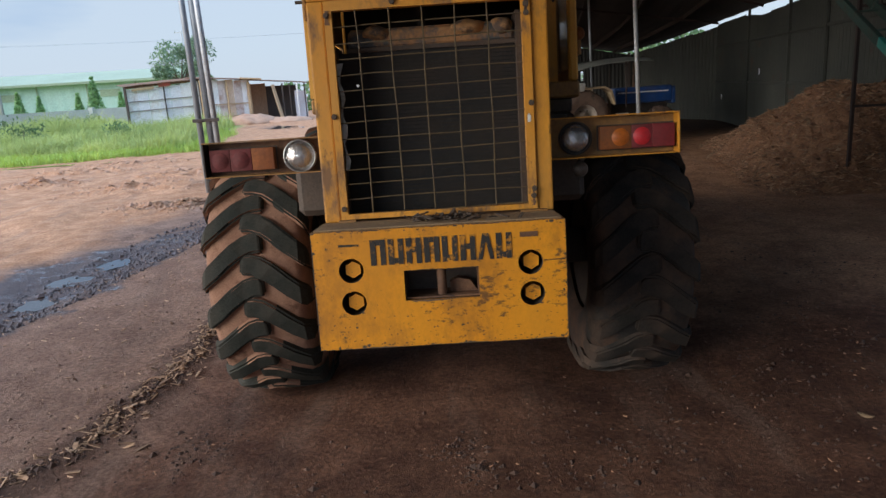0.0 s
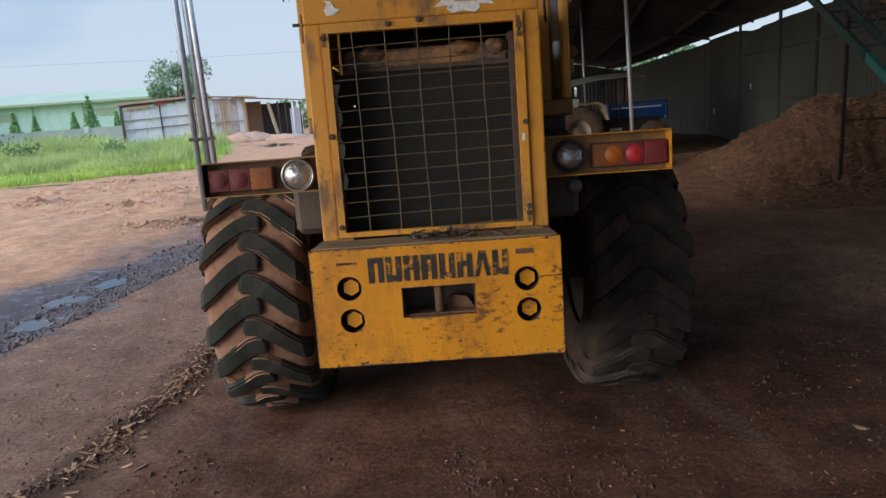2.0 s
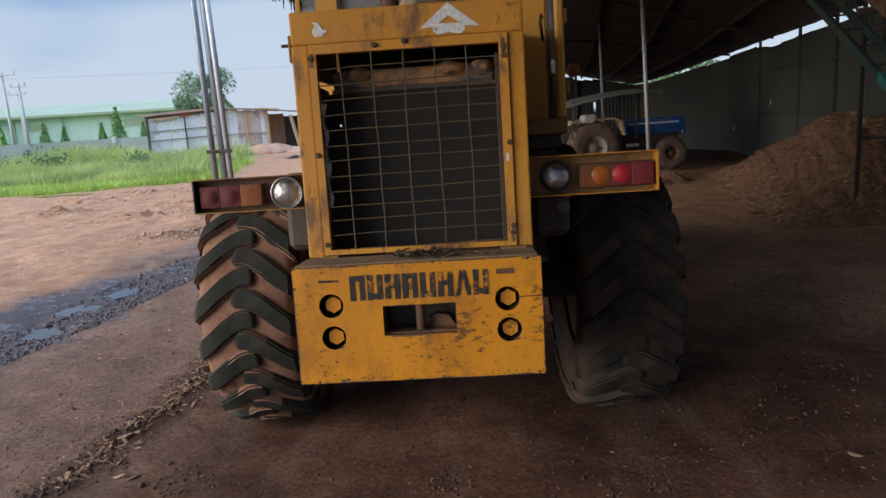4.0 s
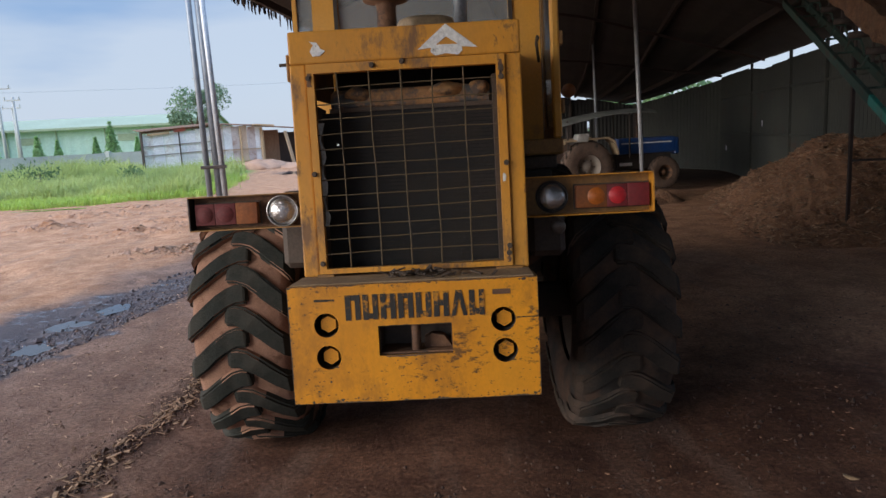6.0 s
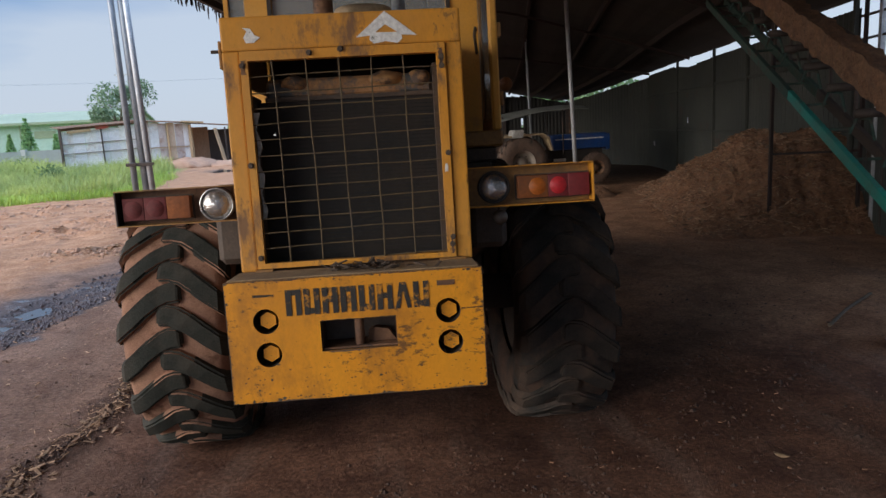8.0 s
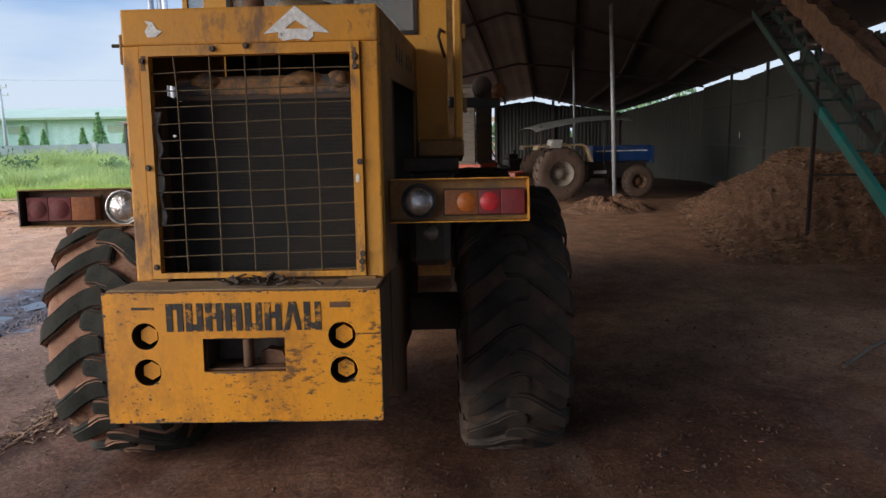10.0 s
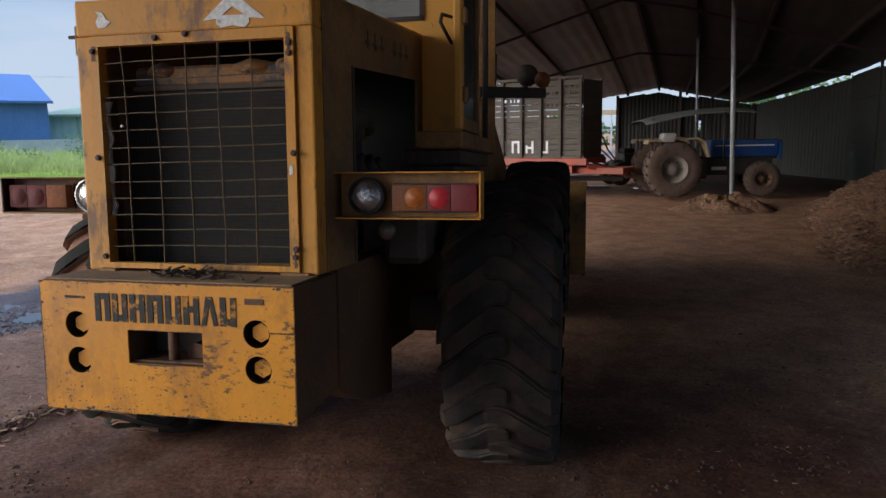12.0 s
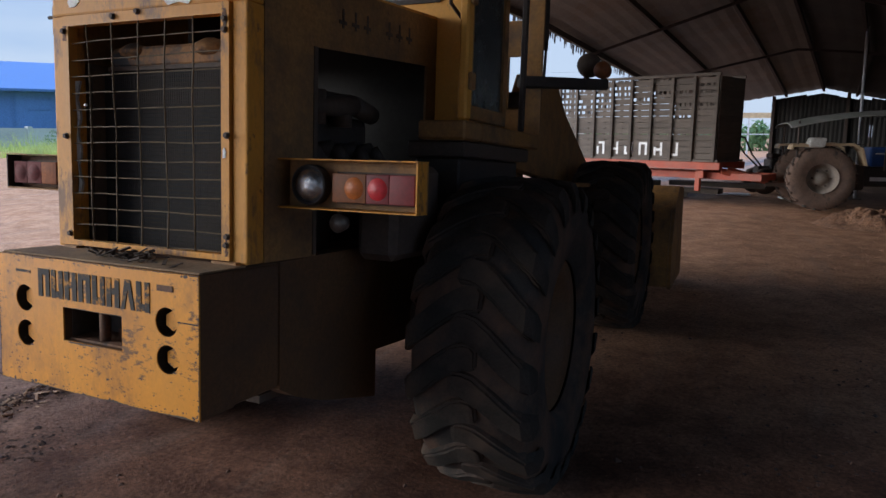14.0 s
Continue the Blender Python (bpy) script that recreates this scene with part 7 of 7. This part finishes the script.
hall("green_hall", "long mint-green metal factory hall", (-74, 86, 0), 9, 42, 26, 5.0, 6.7, GREEN_TIN, GREEN_ROOF)
hall("blue_hall", "blue metal factory hall", (-92, 43, 0), 51.5, 44, 24, 6.3, 10.4, BLUE_TIN, BLUE_TIN)


def yard_shack():
    """Two low lean-tos end to end: whitewashed sheets behind the grass, then rust-streaked ones with an open doorway."""
    sh = empty("yard_shack", "low patchwork shack of whitewashed and rusty sheets", "shack", (-15, 46.5, 0))
    rnd = random.Random(17)

    def wall_sheets(a, b, n, ha, hb, mats, z0=0.0):
        for i in range(n):
            q0, q1 = a.lerp(b, i / n), a.lerp(b, (i + 0.985) / n)
            h = ha + (hb - ha) * (i + 0.5) / n + rnd.uniform(-0.04, 0.04)
            ob = part("wall_sheet", sheet(q0 + Vector((0, rnd.uniform(-0.04, 0.04), z0)), q1 - q0, (0, 0, h - z0), 6, 0.008), mats[i % len(mats)], sh)
            so = ob.modifiers.new("thickness", "SOLIDIFY")
            so.thickness = 0.01

    def post(q, h, w, mat, lean=0.0):
        part("post", beam((q.x, q.y - 0.1, 0), (q.x + lean, q.y - 0.1, h), w, w), mat, sh)

    back = Vector((-1.9, 3.4, 0))
    a0, a1 = Vector((-19.62, 45.0, 0)), Vector((-15.4, 47.0, 0))
    wall_sheets(a0, a1, 7, 2.62, 2.92, (WHITE_TIN, LILAC_TIN, WHITE_TIN, LILAC_TIN, LILAC_TIN, WHITE_TIN, LILAC_TIN))
    for f, w in ((0.0, 0.13), (0.5, 0.07), (0.97, 0.07)):
        post(a0.lerp(a1, f), 2.85 + 0.25 * f, w, DARKSTEEL)
    for z in (1.25, 1.85):
        part("wall_rail", beam(a0 + Vector((0, -0.07, z)), a1 + Vector((0, -0.07, z + 0.15)), 0.04, 0.05), DUSTY_STEEL, sh)
    part("fascia", beam(a0 + Vector((-0.05, -0.12, 2.75)), a1 + Vector((0, -0.12, 3.05)), 0.05, 0.16), RUST, sh, "rusty fascia strip")
    part("fascia_patch", beam(a0.lerp(a1, 0.44) + Vector((0, -0.16, 2.83)), a0.lerp(a1, 0.60) + Vector((0, -0.16, 2.90)), 0.03, 0.26), ORANGE, sh, "orange patch of sheet")
    part("fascia_patch", beam(a0.lerp(a1, 0.09) + Vector((0, -0.16, 2.60)), a0.lerp(a1, 0.38) + Vector((0, -0.16, 2.70)), 0.03, 0.16), TAN_WALL, sh, "brown strip of board")
    b0, b1 = Vector((-15.1, 45.9, 0)), Vector((-12.45, 47.9, 0))
    wall_sheets(b0, b1, 6, 3.05, 2.78, (PINK_TIN, WHITE_TIN, PINK_TIN, TAN_SHEET, PINK_TIN, WHITE_TIN))
    for f, w, mt in ((0.0, 0.08, TAN_WALL), (0.53, 0.10, TAN_WALL), (0.98, 0.16, TAN_WALL)):
        post(b0.lerp(b1, f), 2.95 - 0.2 * f, w, mt)
    for z in (0.55, 1.35):
        part("wall_rail", beam(b0 + Vector((0, -0.08, z)), b1 + Vector((0, -0.08, z)), 0.04, 0.06), TAN_WALL, sh)
    # the open doorway, its inner wall and a board leaning in it
    c1, c2 = Vector((-11.0, 48.4, 0)), Vector((-9.0, 49.6, 0))
    part("inner_wall", beam(b1 + back * 0.5 + Vector((0, 0, 1.3)), c1 + back * 0.45 + Vector((0, 0, 1.3)), 0.1, 2.6), BROWN_BOARD, sh, "brown back wall inside the doorway")
    part("end_wall", beam(b1 + Vector((0, 0.1, 1.3)), b1 + back * 0.5 + Vector((0, 0, 1.3)), 0.1, 2.6), TAN_WALL, sh)
    part("lean_board", beam(c1 + Vector((0.55, -0.2, 0)), c1 + Vector((0.0, 0.0, 2.45)), 0.34, 0.06), TAN_WALL, sh, "leaning tan board")
    for f, w, mt in ((0.30, 0.10, DARKSTEEL), (0.52, 0.07, DARKSTEEL), (0.75, 0.10, WHITE_TIN), (0.99, 0.08, DARKSTEEL)):
        post(c1.lerp(c2, f), 2.5, w, mt)
    part("inner_wall", beam(c1 + back * 0.5 + Vector((0, 0, 1.2)), c2 + back * 0.5 + Vector((0, 0, 1.2)), 0.1, 2.4), DARKSTEEL, sh)
    wall_sheets(c1.lerp(c2, 0.62) + Vector((0, 0.3, 0)), c2 + Vector((0, 0.3, 0)), 2, 2.0, 1.9, (LILAC_TIN,), 0.1)
    for a, b, za, zb in ((a0, a1, 2.84, 3.12), (b0, b1, 3.10, 2.88), (b1, c2, 2.86, 2.48)):
        dd = (b - a).normalized() * 0.2
        bm = sheet(a - dd + Vector((0.2, -0.18, za)), b - a + dd * 2 + Vector((0, 0, zb - za)), back * 1.2 + Vector((0, 0, 0.25)), 22, 0.025)
        ob = part("roof", rough_up(bm, 0.03, 1.3), RUST, sh, "rusty sheet roof")
        so = ob.modifiers.new("thickness", "SOLIDIFY")
        so.thickness = 0.03
    part("roof_board", beam((-12.9, 47.3, 2.98), (-11.6, 47.8, 2.86), 0.5, 0.10), TAN_WALL, sh, "loose board on the roof edge")


yard_shack()


def heap_of_clay(x, y, r, h, seed):
    bm = bmesh.new()
    bmesh.ops.create_icosphere(bm, subdivisions=4, radius=1)
    for v in bm.verts:
        v.co = Vector((v.co.x * r, v.co.y * r, max(-0.05, v.co.z) * h))
    tagged(part("clay_heap", rough_up(bm, 0.14, 1.7, seed), CLAYHEAP, m=Matrix.Translation((x, y, -0.02)), smooth=True), "low heap of pale reddish clay", "heap", "clay heaps")


heap_of_clay(-12.2, 45.8, 1.9, 0.62, 1)
heap_of_clay(-9.8, 46.2, 1.7, 0.3, 2)


def utility_pole(x, y, h, twin):
    up = empty("utility_pole", "concrete utility pole with cross arms", "utility pole", (x, y, 0), "utility poles")
    for dx, top, arm in (((-0.6, h, 1.3), (0.7, h - 1.0, 0.7)) if twin else ((0.0, h, 1.0),)):
        part("post", rod((x + dx, y, 0), (x + dx, y, top), 0.15, None, 10, 0.10), CONCRETE, up, smooth=True)
        part("cross_arm", box(x + dx - arm, x + dx + arm, y - 0.17, y - 0.105, top - 0.35, top - 0.25), CONCRETE, up)
        for f in (-0.9, 0.9):
            part("insulator", rod((x + dx + f * arm, y - 0.14, top - 0.25), (x + dx + f * arm, y - 0.14, top), 0.05, None, 8), CONCRETE, up)


utility_pole(-37.6, 60.0, 7.8, True)
utility_pole(-44.5, 72.0, 7.0, False)
utility_pole(-38.0, 110.0, 12.5, False)


def wires():
    for dx in (-1.6, 1.6):
        a, b = Vector((-110 + dx, 70, 11.5)), Vector((40 + dx, 130, 14))
        line = [a.lerp(b, t) + Vector((0, 0, -2.5 * 4 * t * (1 - t))) for t in np.linspace(0, 1, 14)]
        tagged(part("power_line", tube(line, 0.008, None, 5), GREYPIPE), "thin power line against the sky", "cable", "power lines", "structure")


wires()


def far_gantry():
    g = empty("yard_gantry", "pale steel frame standing in the green beyond the shed", "frame", (3.6, 52, 0))
    for x in (2.2, 3.8, 5.4):
        part("post", box(x - 0.06, x + 0.06, 52.0, 52.14, 0, 2.6), GALV, g)
    part("top_beam", box(1.2, 6.2, 51.98, 52.16, 2.6, 2.95), CREAM, g)
    part("low_beam", box(1.2, 6.2, 52.0, 52.1, 1.5, 1.56), GALV, g)


far_gantry()


def far_trees():
    rng = random.Random(77)
    cs = []
    for i in range(60):
        x = rng.uniform(-14, 30)
        cs.append((x, 72 + rng.uniform(-4, 4), rng.uniform(0.4, 2.0), rng.uniform(0.9, 1.7)))
    for i in range(40):
        cs.append((rng.uniform(15, 27), 66 + rng.uniform(-4, 4), rng.uniform(0.4, 4.6), rng.uniform(0.9, 1.5)))
    tagged(part("far_thicket", leaf_cloud(cs, 9000, 0.35, 5), LEAF), "green thicket beyond the end of the shed", "trees", kind="stuff")


far_trees()
